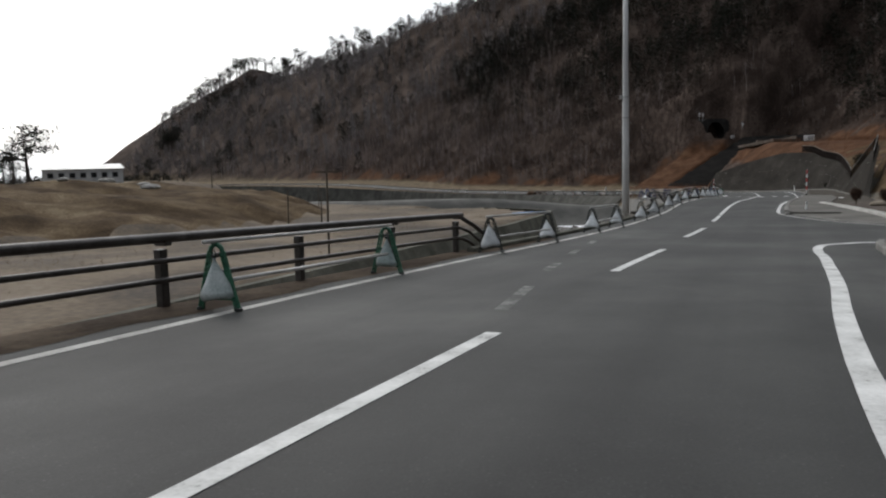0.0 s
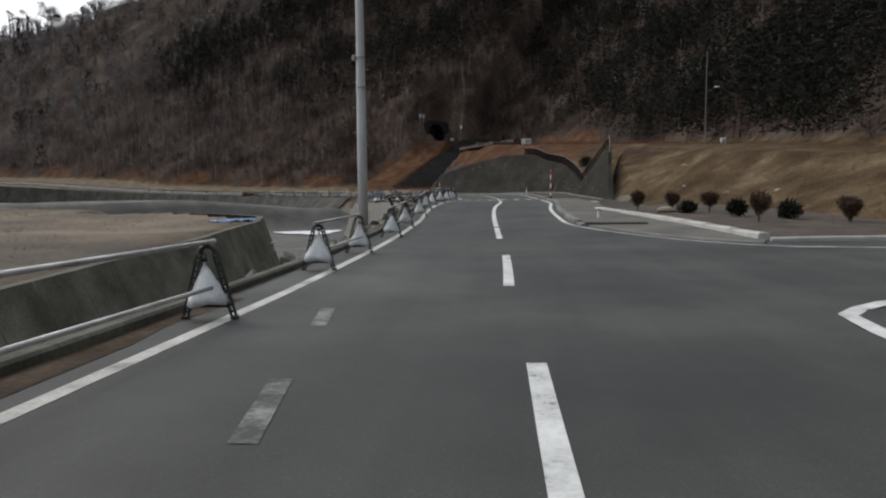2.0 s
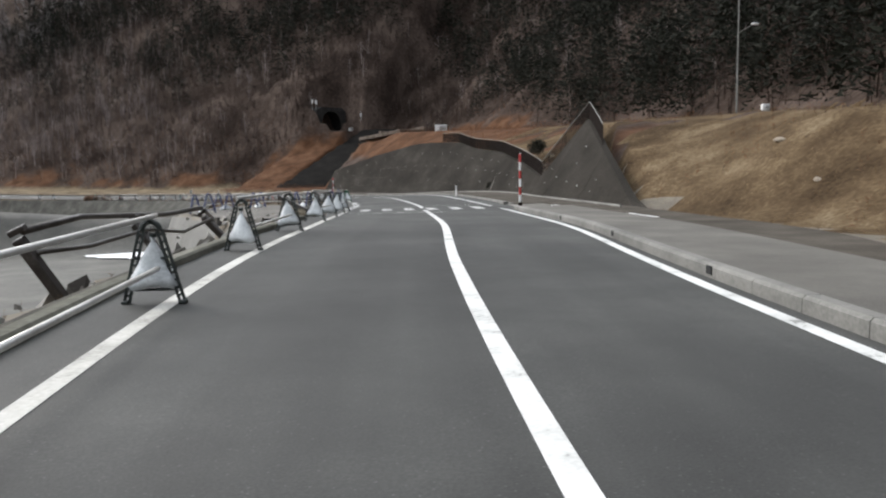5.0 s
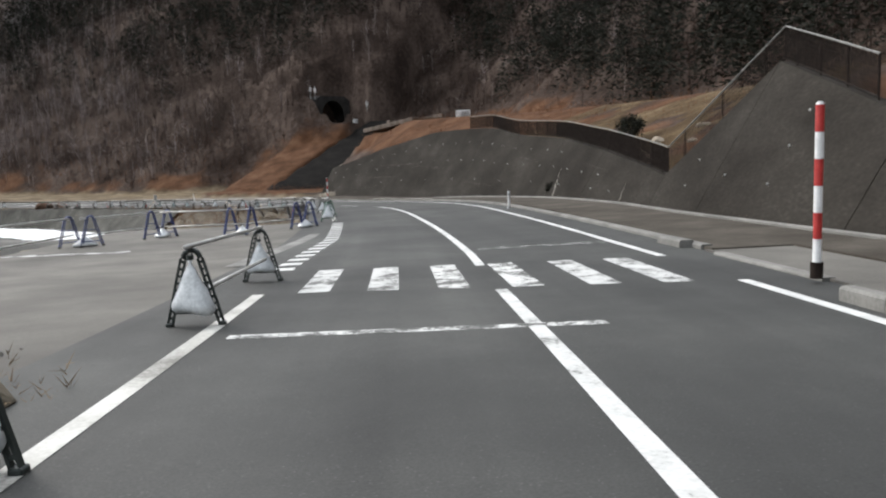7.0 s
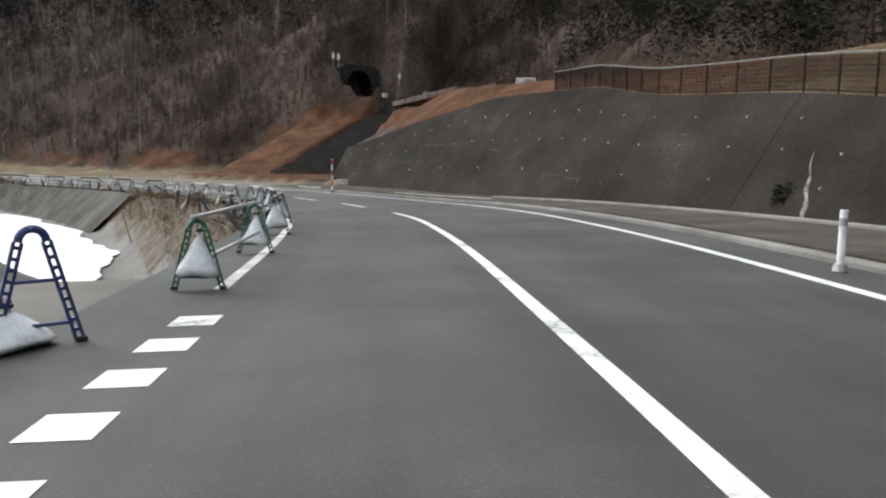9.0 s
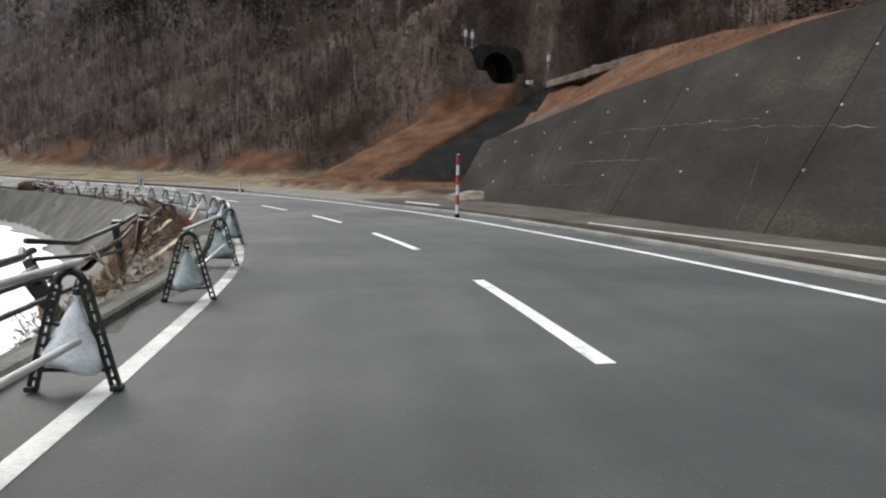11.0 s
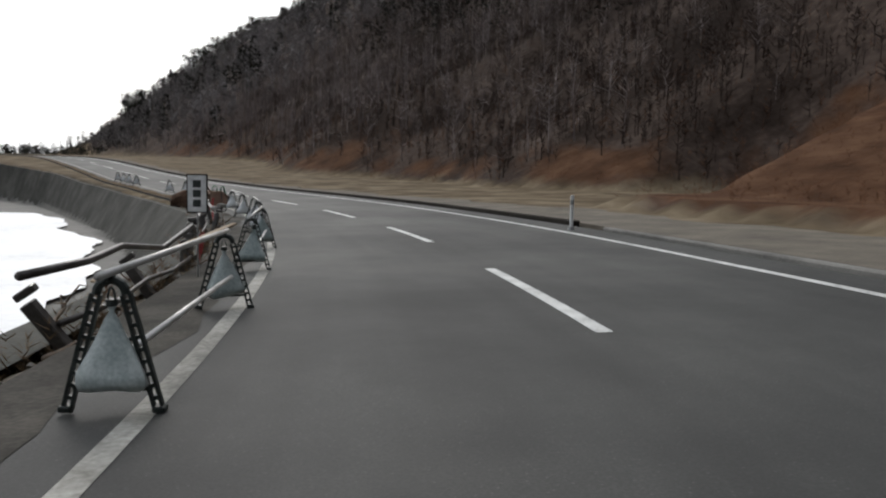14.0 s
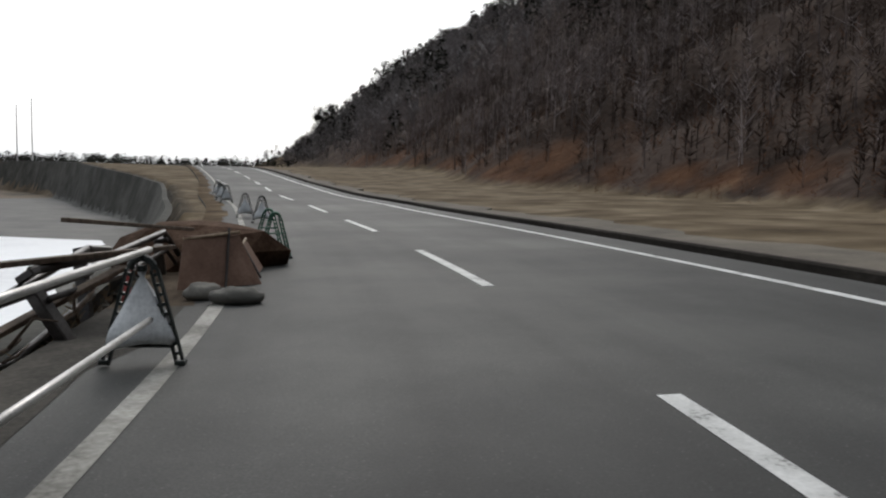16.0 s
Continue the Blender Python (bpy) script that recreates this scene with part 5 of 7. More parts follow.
# ---- tall pole by the road ----
M_POLE = mat("pale_concrete_pole", [(0.25, (0.42, 0.42, 0.42)), (0.5, (0.55, 0.55, 0.545)), (0.75, (0.66, 0.66, 0.65))], 0.9, 30, 0.85, 0.2, stretch=(1, 1, 0.2))
up = thing("utility_pole", (9.2, 39.75, -2.6), "tall tapered pale concrete utility pole", "pole")
bm = bmesh.new()
add_tube(bm, [(0, 0, -0.6), (0, 0, 4), (0, 0, 8), (0, 0, 13)], 0.19, 20, r_end=0.115)
part("shaft", bm, M_POLE, up, smooth=True)
for z_b in (5.1, 6.15):
    bm = bmesh.new()
    add_tube(bm, [(0, 0, z_b - 0.03), (0, 0, z_b + 0.03)], 0.182, 16)
    part("clamp_band", bm, M_STEEL, up)
for q in range(9):
    bm = bmesh.new()
    sg = 1 if q % 2 else -1
    add_tube(bm, [(sg * 0.1, -0.02, 2.6 + q * 0.45), (sg * 0.3, -0.02, 2.6 + q * 0.45)], 0.009, 5)
    part("step_bolt", bm, M_STEEL, up)
bm = bmesh.new()
add_box(bm, (-0.22, 0, 6.15), (0.14, 0.12, 0.2), bevel=0.02)
part("junction_box", bm, M_STEEL, up)

# ---- thin poles in the field ----
M_WOOD = mat("grey_weathered_wood", [(0.25, (0.045, 0.036, 0.028)), (0.5, (0.085, 0.07, 0.054)), (0.75, (0.14, 0.118, 0.094))], 2, 30, 0.9, 0.3, stretch=(4, 4, 0.4))
for x, y, h in ((-4.7, 29.5, 3.5), (-10.2, 48.8, 2.3), (-8.3, 50.2, 2.2), (-21.7, 71, 2.6), (-11.7, 69.7, 2.0), (-33, 122, 5.5)):
    t = thing("field_pole", (x, y, gz_at(x, y)), "thin bare wooden pole standing in the field", "pole", "field poles")
    bm = bmesh.new()
    add_tube(bm, [(0, 0, -0.3), (0.02, 0, h * 0.5), (0.03, 0.02, h)], 0.05, 8, r_end=0.035)
    part("shaft", bm, M_WOOD, t)
    if h > 3:
        bm = bmesh.new()
        add_box(bm, (0.03, 0.02, h - 0.25), (0.9 if h < 5 else 1.4, 0.05, 0.06))
        part("crossarm", bm, M_WOOD, t)

# ---- red and white marker poles ----
M_RED = mat("red_reflective_paint", [(0.3, (0.3, 0.02, 0.018)), (0.7, (0.45, 0.04, 0.035))], 8, 60, 0.45, 0.05)
M_WHITE = mat("white_gloss_paint", [(0.3, (0.55, 0.55, 0.54)), (0.7, (0.78, 0.78, 0.77))], 8, 60, 0.45, 0.05)


def marker_pole(x, y, z, h):
    t = thing("marker_pole", (x, y, z), "red and white banded snow marker pole", "marker pole", "marker poles")
    n = 6
    for q in range(n):
        bm = bmesh.new()
        z0, z1 = 0.06 + (h - 0.06) * q / n, 0.06 + (h - 0.06) * (q + 1) / n - 0.004
        add_tube(bm, [(0, 0, z0), (0, 0, z1)], 0.05, 14)
        part("band", bm, M_WHITE if q % 2 == 0 else M_RED, t, "red band" if q % 2 else "white band")
    bm = bmesh.new()
    add_tube(bm, [(0, 0, h), (0, 0, h + 0.02), (0, 0, h + 0.035)], 0.048, 14, r_end=0.03)
    part("cap", bm, M_WHITE, t)
    bm = bmesh.new()
    add_tube(bm, [(0, 0, -0.1), (0, 0, 0.1)], 0.075, 14)
    part("base_sleeve", bm, M_DARKST, t)
    return t


marker_pole(29.4, 62.85, zr_at(29.4, 62.85) + 0.16, 2.0)
marker_pole(44.0, 126.4, zr_at(44.0, 126.4) + 0.05, 2.1)


def delineator(x, y, z, h):
    t = thing("delineator_post", (x, y, z), "short white plastic roadside delineator post", "delineator", "delineators")
    bm = bmesh.new()
    add_tube(bm, [(0, 0, -0.05), (0, 0, h)], 0.045, 12)
    part("shaft", bm, M_WHITE, t)
    bm = bmesh.new()
    add_tube(bm, [(0, 0, h * 0.72), (0, 0, h * 0.86)], 0.048, 12)
    part("reflector_band", bm, M_STEEL, t, "grey reflector band")
    bm = bmesh.new()
    add_tube(bm, [(0, 0, -0.05), (0, 0, 0.04)], 0.09, 12, r_end=0.07)
    part("foot", bm, M_STEEL, t)


delineator(38.0, 84.0, zr_at(38, 84) + 0.06, 0.68)
delineator(36.7, 158.6, zr_at(36.7, 158.6) + 0.05, 0.82)
delineator(16.75, 35.9, zr_at(16.75, 35.9) + 0.12, 0.38)

# ---- lamp post and cabinets by the railway ----
lamp = thing("street_lamp", (47.65, 68.35, gz_at(47.65, 68.35)), "slim grey steel street lamp on the bank", "street lamp")
bm = bmesh.new()
add_tube(bm, [(0, 0, -0.2), (0, 0, 3.6), (0, 0, 8.0)], 0.06, 10, r_end=0.035)
part("shaft", bm, M_DULL, lamp)
bm = bmesh.new()
add_tube(bm, [(0, 0, 4.45), (0.3, -0.2, 4.68), (0.68, -0.42, 4.9)], 0.022, 8)
part("arm", bm, M_DULL, lamp)
bm = bmesh.new()
add_box(bm, (0.76, -0.47, 4.94), (0.42, 0.2, 0.1), bevel=0.03)
part("lamp_head", bm, M_WHITE, lamp)


def cabinet(x, y, z, w, h, d, rz, label, legs=True):
    t = thing("equipment_cabinet", (x, y, z), label, "cabinet", "railway cabinets", rz)
    bm = bmesh.new()
    add_box(bm, (0, 0, 0.25 + h / 2), (w, d, h), bevel=0.03)
    part("body", bm, M_WHITE, t)
    bm = bmesh.new()
    add_box(bm, (w * 0.16, -d / 2 - 0.012, 0.25 + h * 0.5), (w * 0.56, 0.02, h * 0.72), bevel=0.006)
    part("door", bm, M_STEEL, t, "dull grey door")
    for sx in (-1, 1):
        bm = bmesh.new()
        add_box(bm, (sx * w * 0.38, 0, 0.05), (0.08, d * 0.7, 0.5))
        part("leg", bm, M_STEEL, t)


cabinet(64.4, 136.8, gz_at(64.4, 136.8) - 0.1, 1.7, 0.95, 0.6, -28, "white trackside equipment cabinet on legs")
cabinet(48.75, 67.3, gz_at(48.75, 67.3) - 0.1, 0.42, 0.35, 0.3, -28, "small white trackside box")
cabinet(70.2, 188.6, gz_at(70.2, 188.6) - 0.1, 0.8, 0.7, 0.5, -5, "small white trackside box by the tunnel")

# ---- railway tunnel ----
portal = new("tunnel_portal")
portal.matrix_world = pose(67.1, 191.4, 6.2, 0, 0, 17)
tagged(portal, "dark soot-stained arch of a railway tunnel mouth", "tunnel", kind="structure")
M_SOOT = mat("sooty_concrete", [(0.3, (0.014, 0.013, 0.012)), (0.5, (0.024, 0.022, 0.02)), (0.75, (0.045, 0.042, 0.038))], 0.8, 12, 0.95, 0.3)
M_INSIDE = mat("tunnel_lining", [(0.3, (0.004, 0.004, 0.004)), (0.7, (0.009, 0.008, 0.008))], 0.8, 12, 0.95, 0.2)
R_T, H_T = 2.35, 4.3
arc = [(R_T, 0)] + [(R_T * math.cos(a), H_T - R_T + R_T * math.sin(a)) for a in np.linspace(0, math.pi, 15)] + [(-R_T, 0)]
verts, faces = [], []
for x, z in arc:
    verts += [(x, 0, z), (x, 4.2, z)]
for k in range(len(arc) - 1):
    faces.append((2 * k, 2 * k + 2, 2 * k + 3, 2 * k + 1))
faces.append(tuple(2 * k + 1 for k in range(len(arc))))
raw("lining", verts, faces, M_INSIDE, portal)
outer = [(3.7, -1.0), (3.7, 4.4), (2.6, 5.1), (-2.6, 5.1), (-3.7, 4.4), (-3.7, -1.0)]
bm = bmesh.new()
front = [bm.verts.new((x, 0, z)) for x, z in outer]
hole = [bm.verts.new((x, 0, z)) for x, z in arc]
es = [bm.edges.new((front[k], front[k + 1])) for k in range(len(front) - 1)] + [bm.edges.new((hole[k], hole[k + 1])) for k in range(len(hole) - 1)]
es += [bm.edges.new((front[-1], hole[-1])), bm.edges.new((hole[0], front[0]))]
bmesh.ops.triangle_fill(bm, edges=es, use_beauty=True)
fr = [f for f in bm.faces]
r_ = bmesh.ops.extrude_face_region(bm, geom=fr)
bmesh.ops.translate(bm, vec=(0, 4.2, 0), verts=[v for v in r_["geom"] if isinstance(v, bmesh.types.BMVert)])
bmesh.ops.recalc_face_normals(bm, faces=bm.faces)
part("headwall", bm, M_SOOT, portal)
for x, y, h in ((63.6, 190.8, 4.6), (72.3, 188.0, 4.2), (62.6, 190.2, 2.2)):
    t = thing("signal_mast", (x, y, gz_at(x, y)), "thin pale trackside signal mast", "mast", "trackside masts")
    bm = bmesh.new()
    add_tube(bm, [(0, 0, -0.5), (0, 0, h)], 0.06, 8)
    part("shaft", bm, M_STEEL, t)
    bm = bmesh.new()
    add_box(bm, (0, -0.1, h - 0.75), (0.36, 0.3, 0.75), bevel=0.04)
    part("lamp_box", bm, M_WHITE, t)

# bridge deck over the gully
M_TANCONC = mat("tan_stained_concrete", [(0.28, (0.06, 0.047, 0.038)), (0.5, (0.105, 0.085, 0.07)), (0.72, (0.155, 0.128, 0.108))], 0.9, 18, 0.92, 0.3, spec=0.1)
deck = thing("railway_bridge", (0, 0, 0), "pale concrete railway bridge deck over the gully", "bridge")
bm = bmesh.new()
a, b = Vector((63.8, 145.0, 4.25)), Vector((62.5, 158.9, 3.5))
d = b - a
m = Matrix.Translation((a + b) / 2) @ Matrix.Rotation(math.atan2(-d.x, d.y), 4, "Z") @ Matrix.Rotation(math.atan2(d.z, d.xy.length), 4, "X")
add_box(bm, (0, 0, 0), (4.6, d.length, 0.55), m, bevel=0.05)
part("deck", bm, M_TANCONC, deck)
bm = bmesh.new()
add_box(bm, (2.2, 0, 0.5), (0.25, d.length, 0.6), m, bevel=0.04)
part("parapet", bm, M_TANCONC, deck)
for f in (0.3, 0.7):
    bm = bmesh.new()
    p = a + d * f
    add_box(bm, (p.x, p.y, -0.3), (1.0, 1.0, 10), bevel=0.05)
    part("pier", bm, M_TANCONC, deck)

# lump of concrete at the wall's end
M_ROCK = mat("tan_broken_concrete", [(0.25, (0.14, 0.115, 0.085)), (0.5, (0.25, 0.21, 0.16)), (0.75, (0.34, 0.29, 0.23))], 2, 25, 0.9, 0.4, bump_dist=0.02)


def lump(name, x, y, z, size, seed, material, label, category, group="", rz=0.0):
    r = random.Random(seed)
    bm = bmesh.new()
    bmesh.ops.create_icosphere(bm, subdivisions=2, radius=0.5)
    for v in bm.verts:
        n = noise.noise(v.co * 2.2 + Vector((seed * 3.1, 0, 0)))
        v.co *= 1 + 0.35 * n
        v.co.z = max(v.co.z, -0.3)
        v.co = Vector((v.co.x * size[0], v.co.y * size[1], (v.co.z + 0.3) * size[2]))
    ob = part(name, bm, material)
    ob.matrix_world = pose(x, y, z, r.uniform(-4, 4), r.uniform(-4, 4), rz)
    return tagged(ob, label, category, group)


lump("concrete_lump", 48.0, 137.9, zr_at(48.0, 137.9) - 0.15, (2.1, 1.1, 0.9), 4, M_ROCK, "tan lump of broken concrete at the wall end", "rubble", rz=-20)

# ---- clipped shrubs on the planting bed ----
M_TWIG = mat("red_brown_twigs", [(0.25, (0.021, 0.0125, 0.009)), (0.5, (0.04, 0.0235, 0.0168)), (0.75, (0.07, 0.043, 0.031))], 3, 30, 0.9, 0.0)
M_DARKLEAF = mat("dark_evergreen_leaf", [(0.25, (0.0085, 0.009, 0.0065)), (0.5, (0.0155, 0.0165, 0.0118)), (0.75, (0.026, 0.027, 0.0195))], 3, 30, 0.8, 0.0, island=True, spec=0.08)
M_BARK = mat("grey_brown_bark", [(0.25, (0.025, 0.02, 0.016)), (0.5, (0.05, 0.04, 0.032)), (0.75, (0.09, 0.075, 0.062))], 2, 25, 0.95, 0.4, stretch=(3, 3, 0.6))


M_SHRUB = mat("brown_shrub_twigs", [(0.25, (0.032, 0.02, 0.0145)), (0.5, (0.066, 0.042, 0.031)), (0.75, (0.11, 0.075, 0.057))], 3, 30, 0.9, 0.0, island=True, spec=0.05)


def shrub(x, y, h, r, seed, leafy=False):
    rr = np.random.RandomState(seed)
    t = thing("shrub", (x, y, gz_at(x, y)), "dark evergreen clipped shrub" if leafy else "bare brown clipped shrub on a short stem", "shrub", "shrubs in the bed")
    bm = bmesh.new()
    add_tube(bm, [(0, 0, -0.2), (0.02, 0, h * 0.35), (0.03, 0.02, h * 0.6)], 0.035, 6, r_end=0.02)
    part("stem", bm, M_BARK, t)
    n = 420 if leafy else 1100
    d = rr.normal(size=(n, 3))
    d /= np.linalg.norm(d, axis=1)[:, None]
    c = np.array([0.03, 0, h - r * 0.8])
    rad = r * (0.35 + 0.65 * rr.rand(n) ** 0.5) * (1 + 0.18 * np.sin(3 * d[:, 0] + seed) + 0.12 * np.sin(5 * d[:, 1]))
    p = c + d * rad[:, None] * np.array([1, 1, 0.85])
    if not leafy:                                   # crown fans out from the stem and is cut level
        top = np.clip((p[:, 2] - h * 0.3) / (h * 0.7), 0, 1)
        p[:, :2] *= (0.25 + 0.85 * top ** 0.7)[:, None]
    q = d + rr.normal(size=(n, 3)) * 0.6
    q /= np.linalg.norm(q, axis=1)[:, None]
    L = (0.06 + 0.1 * rr.rand(n))[:, None]
    sd = np.cross(q, rr.normal(size=(n, 3)))
    sd /= np.linalg.norm(sd, axis=1)[:, None]
    w = 0.035 if leafy else 0.014
    V = np.stack([p - q * L - sd * w, p - q * L + sd * w, p + q * L], 1).reshape(-1, 3)
    raw("crown", V.tolist(), np.arange(3 * n).reshape(-1, 3).tolist(), M_DARKLEAF if leafy else M_SHRUB, t)


for k, (x, y, h, r) in enumerate(((21.4, 40.3, 1.0, 0.34), (22.3, 39.1, 1.0, 0.34), (22.1, 37.9, 0.72, 0.36), (23.0, 37.7, 1.05, 0.36), (22.3, 35.4, 0.85, 0.38), (21.0, 32.8, 1.15, 0.42), (22.9, 33.4, 0.85, 0.42), (23.4, 31.3, 1.05, 0.45), (24.6, 30.4, 1.1, 0.5), (26.2, 29.2, 1.1, 0.5), (28.2, 28.3, 1.15, 0.55))):
    shrub(x, y, h, r, 40 + k, k in (2, 4, 6))
for k, (x, y, h, r) in enumerate(((45.9, 85.8, 1.6, 0.75), (46.6, 86.4, 1.3, 0.6), (45.2, 91.0, 0.9, 0.5))):
    shrub(x, y, h, r, 70 + k, True)
for k, (x, y, sx) in enumerate(((44.2, 82.3, 0.7), (44.9, 83.6, 0.5), (46.1, 84.0, 0.9), (45.3, 81.0, 0.6), (47.0, 82.0, 0.7), (44.6, 87.4, 0.5), (31.0, 46.0, 0.5), (33.2, 52.4, 0.4), (30.2, 41.5, 0.45), (36.0, 56.0, 0.5))):
    lump("stone", x, y, gz_at(x, y) - 0.08, (sx, sx * 0.6, sx * 0.45), 50 + k, M_ROCK, "pale stone in the dry grass of the bank", "stone", "bank stones", rz=k * 33)
lump("stone", 21.9, 38.9, -2.3, (1.1, 0.6, 0.35), 9, M_ROCK, "flat pale stone lying on the bed", "stone")

# ---- west: house, sheds, tarpaulin, pine ----
M_HOUSE = mat("white_render", [(0.25, (0.45, 0.45, 0.45)), (0.5, (0.62, 0.62, 0.61)), (0.75, (0.74, 0.74, 0.73))], 0.6, 10, 0.8, 0.1)
M_ROOF = mat("pale_metal_roof", [(0.25, (0.3, 0.31, 0.32)), (0.5, (0.4, 0.41, 0.42)), (0.75, (0.5, 0.51, 0.52))], 0.6, 10, 0.5, 0.1, metal=0.3)
M_PANE = mat("dark_window_glass", [(0.3, (0.015, 0.017, 0.019)), (0.7, (0.03, 0.033, 0.036))], 1, 10, 0.12, 0.0)
house = thing("house", (-75.2, 159.5, gz_at(-75.2, 159.5)), "long white low house with a pale metal roof", "house", rz=25)
bm = bmesh.new()
add_box(bm, (0, 0, 1.2), (15, 6, 3.4))
part("wall", bm, M_HOUSE, house)
bm = bmesh.new()
vs = [bm.verts.new(v) for v in ((-7.9, -3.5, 2.85), (7.9, -3.5, 2.85), (7.9, 3.5, 2.85), (-7.9, 3.5, 2.85), (-7.2, 0, 3.9), (7.2, 0, 3.9))]
for f in ((0, 1, 5, 4), (2, 3, 4, 5), (0, 4, 3), (1, 2, 5), (0, 3, 2, 1)):
    bm.faces.new([vs[k] for k in f])
part("roof", bm, M_ROOF, house)
for k in range(7):
    bm = bmesh.new()
    add_box(bm, (-6 + 2 * k, -3.03, 1.6), (1.15, 0.1, 1.1), bevel=0.02)
    fr_ = part("window", bm, M_STEEL, house)
    bm = bmesh.new()
    add_box(bm, (-6 + 2 * k, -3.1, 1.6), (1.0, 0.04, 0.95))
    part("pane", bm, M_PANE, fr_)
M_TARP = mat("blue_tarpaulin", [(0.25, (0.03, 0.08, 0.2)), (0.5, (0.06, 0.15, 0.32)), (0.75, (0.14, 0.26, 0.46))], 2, 14, 0.45, 0.6, bump_dist=0.05)
bm = bmesh.new()
bmesh.ops.create_grid(bm, x_segments=12, y_segments=8, size=0.5)
for v in bm.verts:
    v.co = Vector((v.co.x * 2.6, v.co.y * 1.5, 0.06 + 0.16 * abs(noise.noise(Vector((v.co.x * 4, v.co.y * 4, 2)))) + 0.2 * max(0, 0.3 - v.co.length)))
tarp = part("tarpaulin", bm, M_TARP)
tarp.matrix_world = pose(6.2, 56.6, gz_at(6.2, 56.6), 0, 0, 20)
tagged(tarp, "crumpled blue tarpaulin spread on the field", "tarpaulin")
M_RUBB = mat("pale_rubble", [(0.25, (0.15, 0.145, 0.13)), (0.5, (0.27, 0.26, 0.24)), (0.75, (0.42, 0.41, 0.38))], 3, 30, 0.9, 0.4, obj_var=0.3)
for k, (x, y, sx) in enumerate(((-24, 62, 1.6), (-26, 66, 1.2), (-31, 70, 2.0), (-58, 104, 3.0), (-29, 58, 1.0))):
    lump("concrete_lump", x, y, gz_at(x, y) - 0.05, (sx, sx * 0.6, sx * 0.35), 20 + k, M_RUBB, "pale broken concrete block lying on the field", "rubble", "field rubble", rz=k * 40)


# ---- trees ----
def leaf_tris(p, q, L, w, rr):
    sd = np.cross(q, rr.normal(size=q.shape))
    sd /= np.linalg.norm(sd, axis=1)[:, None] + 1e-9
    return np.stack([p - sd * w, p + sd * w, p + q * L], 1).reshape(-1, 3)


def tree(name, h, spread, seed, style, label):
    """style pine: clumps of needles in layers on a crooked trunk; bare: forking twigs; round: leafy clumps."""
    rr = np.random.RandomState(seed)
    t = thing(name, (0, 0, 0), label, "tree", "skyline trees")
    bm = bmesh.new()
    bend = rr.uniform(-0.06, 0.06, 2) * h
    trunk = [Vector((bend[0] * f * f, bend[1] * f * f, -0.8 + (h * 0.9 + 0.8) * f)) for f in np.linspace(0, 1, 6)]
    add_tube(bm, trunk, 0.035 * h + 0.04, 7, r_end=0.02)
    ends = []
    for k in range(11 if style != "bare" else 15):
        f = rr.uniform(0.35, 0.97)
        a = rr.uniform(0, 6.283)
        base = Vector((bend[0] * f * f, bend[1] * f * f, -0.8 + (h * 0.9 + 0.8) * f))
        L = spread * (1.15 - 0.6 * f) * rr.uniform(0.6, 1.1)
        up_ = 0.15 if style == "pine" else 0.7
        tip = base + Vector((math.cos(a) * L, math.sin(a) * L, up_ * L))
        add_tube(bm, [base, (base + tip) / 2 + Vector((0, 0, 0.06 * L)), tip], 0.012 * h, 5, r_end=0.01, cap=False)
        ends.append((base, tip))
    part("trunk", bm, M_BARK, t)
    P, Q, W_, L_ = [], [], [], []
    for base, tip in ends:
        base, tip = np.array(base), np.array(tip)
        if style == "bare":
            n = 30
            f = rr.uniform(0.3, 1.05, n)[:, None]
            p = base + (tip - base) * f
            q = (tip - base) / np.linalg.norm(tip - base) * 0.6 + rr.normal(size=(n, 3)) * 0.6 + np.array([0, 0, 0.45])
            P.append(p), Q.append(q), W_.append(np.full(n, 0.02)), L_.append(rr.uniform(0.12, 0.3, n) * h * 0.55)
        else:
            n = 90
            c = base + (tip - base) * rr.uniform(0.6, 1.0, n)[:, None]
            flat_ = 0.35 if style == "pine" else 0.8
            p = c + rr.normal(size=(n, 3)) * spread * 0.17 * np.array([1, 1, flat_])
            q = rr.normal(size=(n, 3)) + np.array([0, 0, 0.3])
            P.append(p), Q.append(q), W_.append(rr.uniform(0.05, 0.12, n)), L_.append(rr.uniform(0.2, 0.45, n))
    P, Q, W_, L_ = np.concatenate(P), np.concatenate(Q), np.concatenate(W_)[:, None], np.concatenate(L_)[:, None]
    Q /= np.linalg.norm(Q, axis=1)[:, None]
    V = leaf_tris(P, Q, L_, W_, rr)
    raw("crown", V.tolist(), np.arange(len(V)).reshape(-1, 3).tolist(), M_TWIG if style == "bare" else M_DARKLEAF, t)
    return t


SKY = [tree("tree", 9, 2.6, 1, "pine", "dark pine standing on the skyline"), tree("tree", 8, 2.4, 2, "bare", "bare leafless tree on the ridge"), tree("tree", 8, 3.4, 3, "round", "dark evergreen tree on the ridge"), tree("tree", 7, 2.2, 4, "bare", "bare leafless tree on the ridge"), tree("tree", 7, 3.4, 5, "round", "dark evergreen tree on the ridge")]
rt = random.Random(5)
first = [True] * len(SKY)


def plant(k, x, y, s, rz, dz=-0.3):
    m = pose(x, y, gz_at(x, y) + dz, rt.uniform(-4, 4), rt.uniform(-4, 4), rz) @ Matrix.Scale(s, 4)
    if first[k]:
        first[k] = False
        SKY[k].matrix_world = m
        return SKY[k]
    return copy_thing(SKY[k], m)


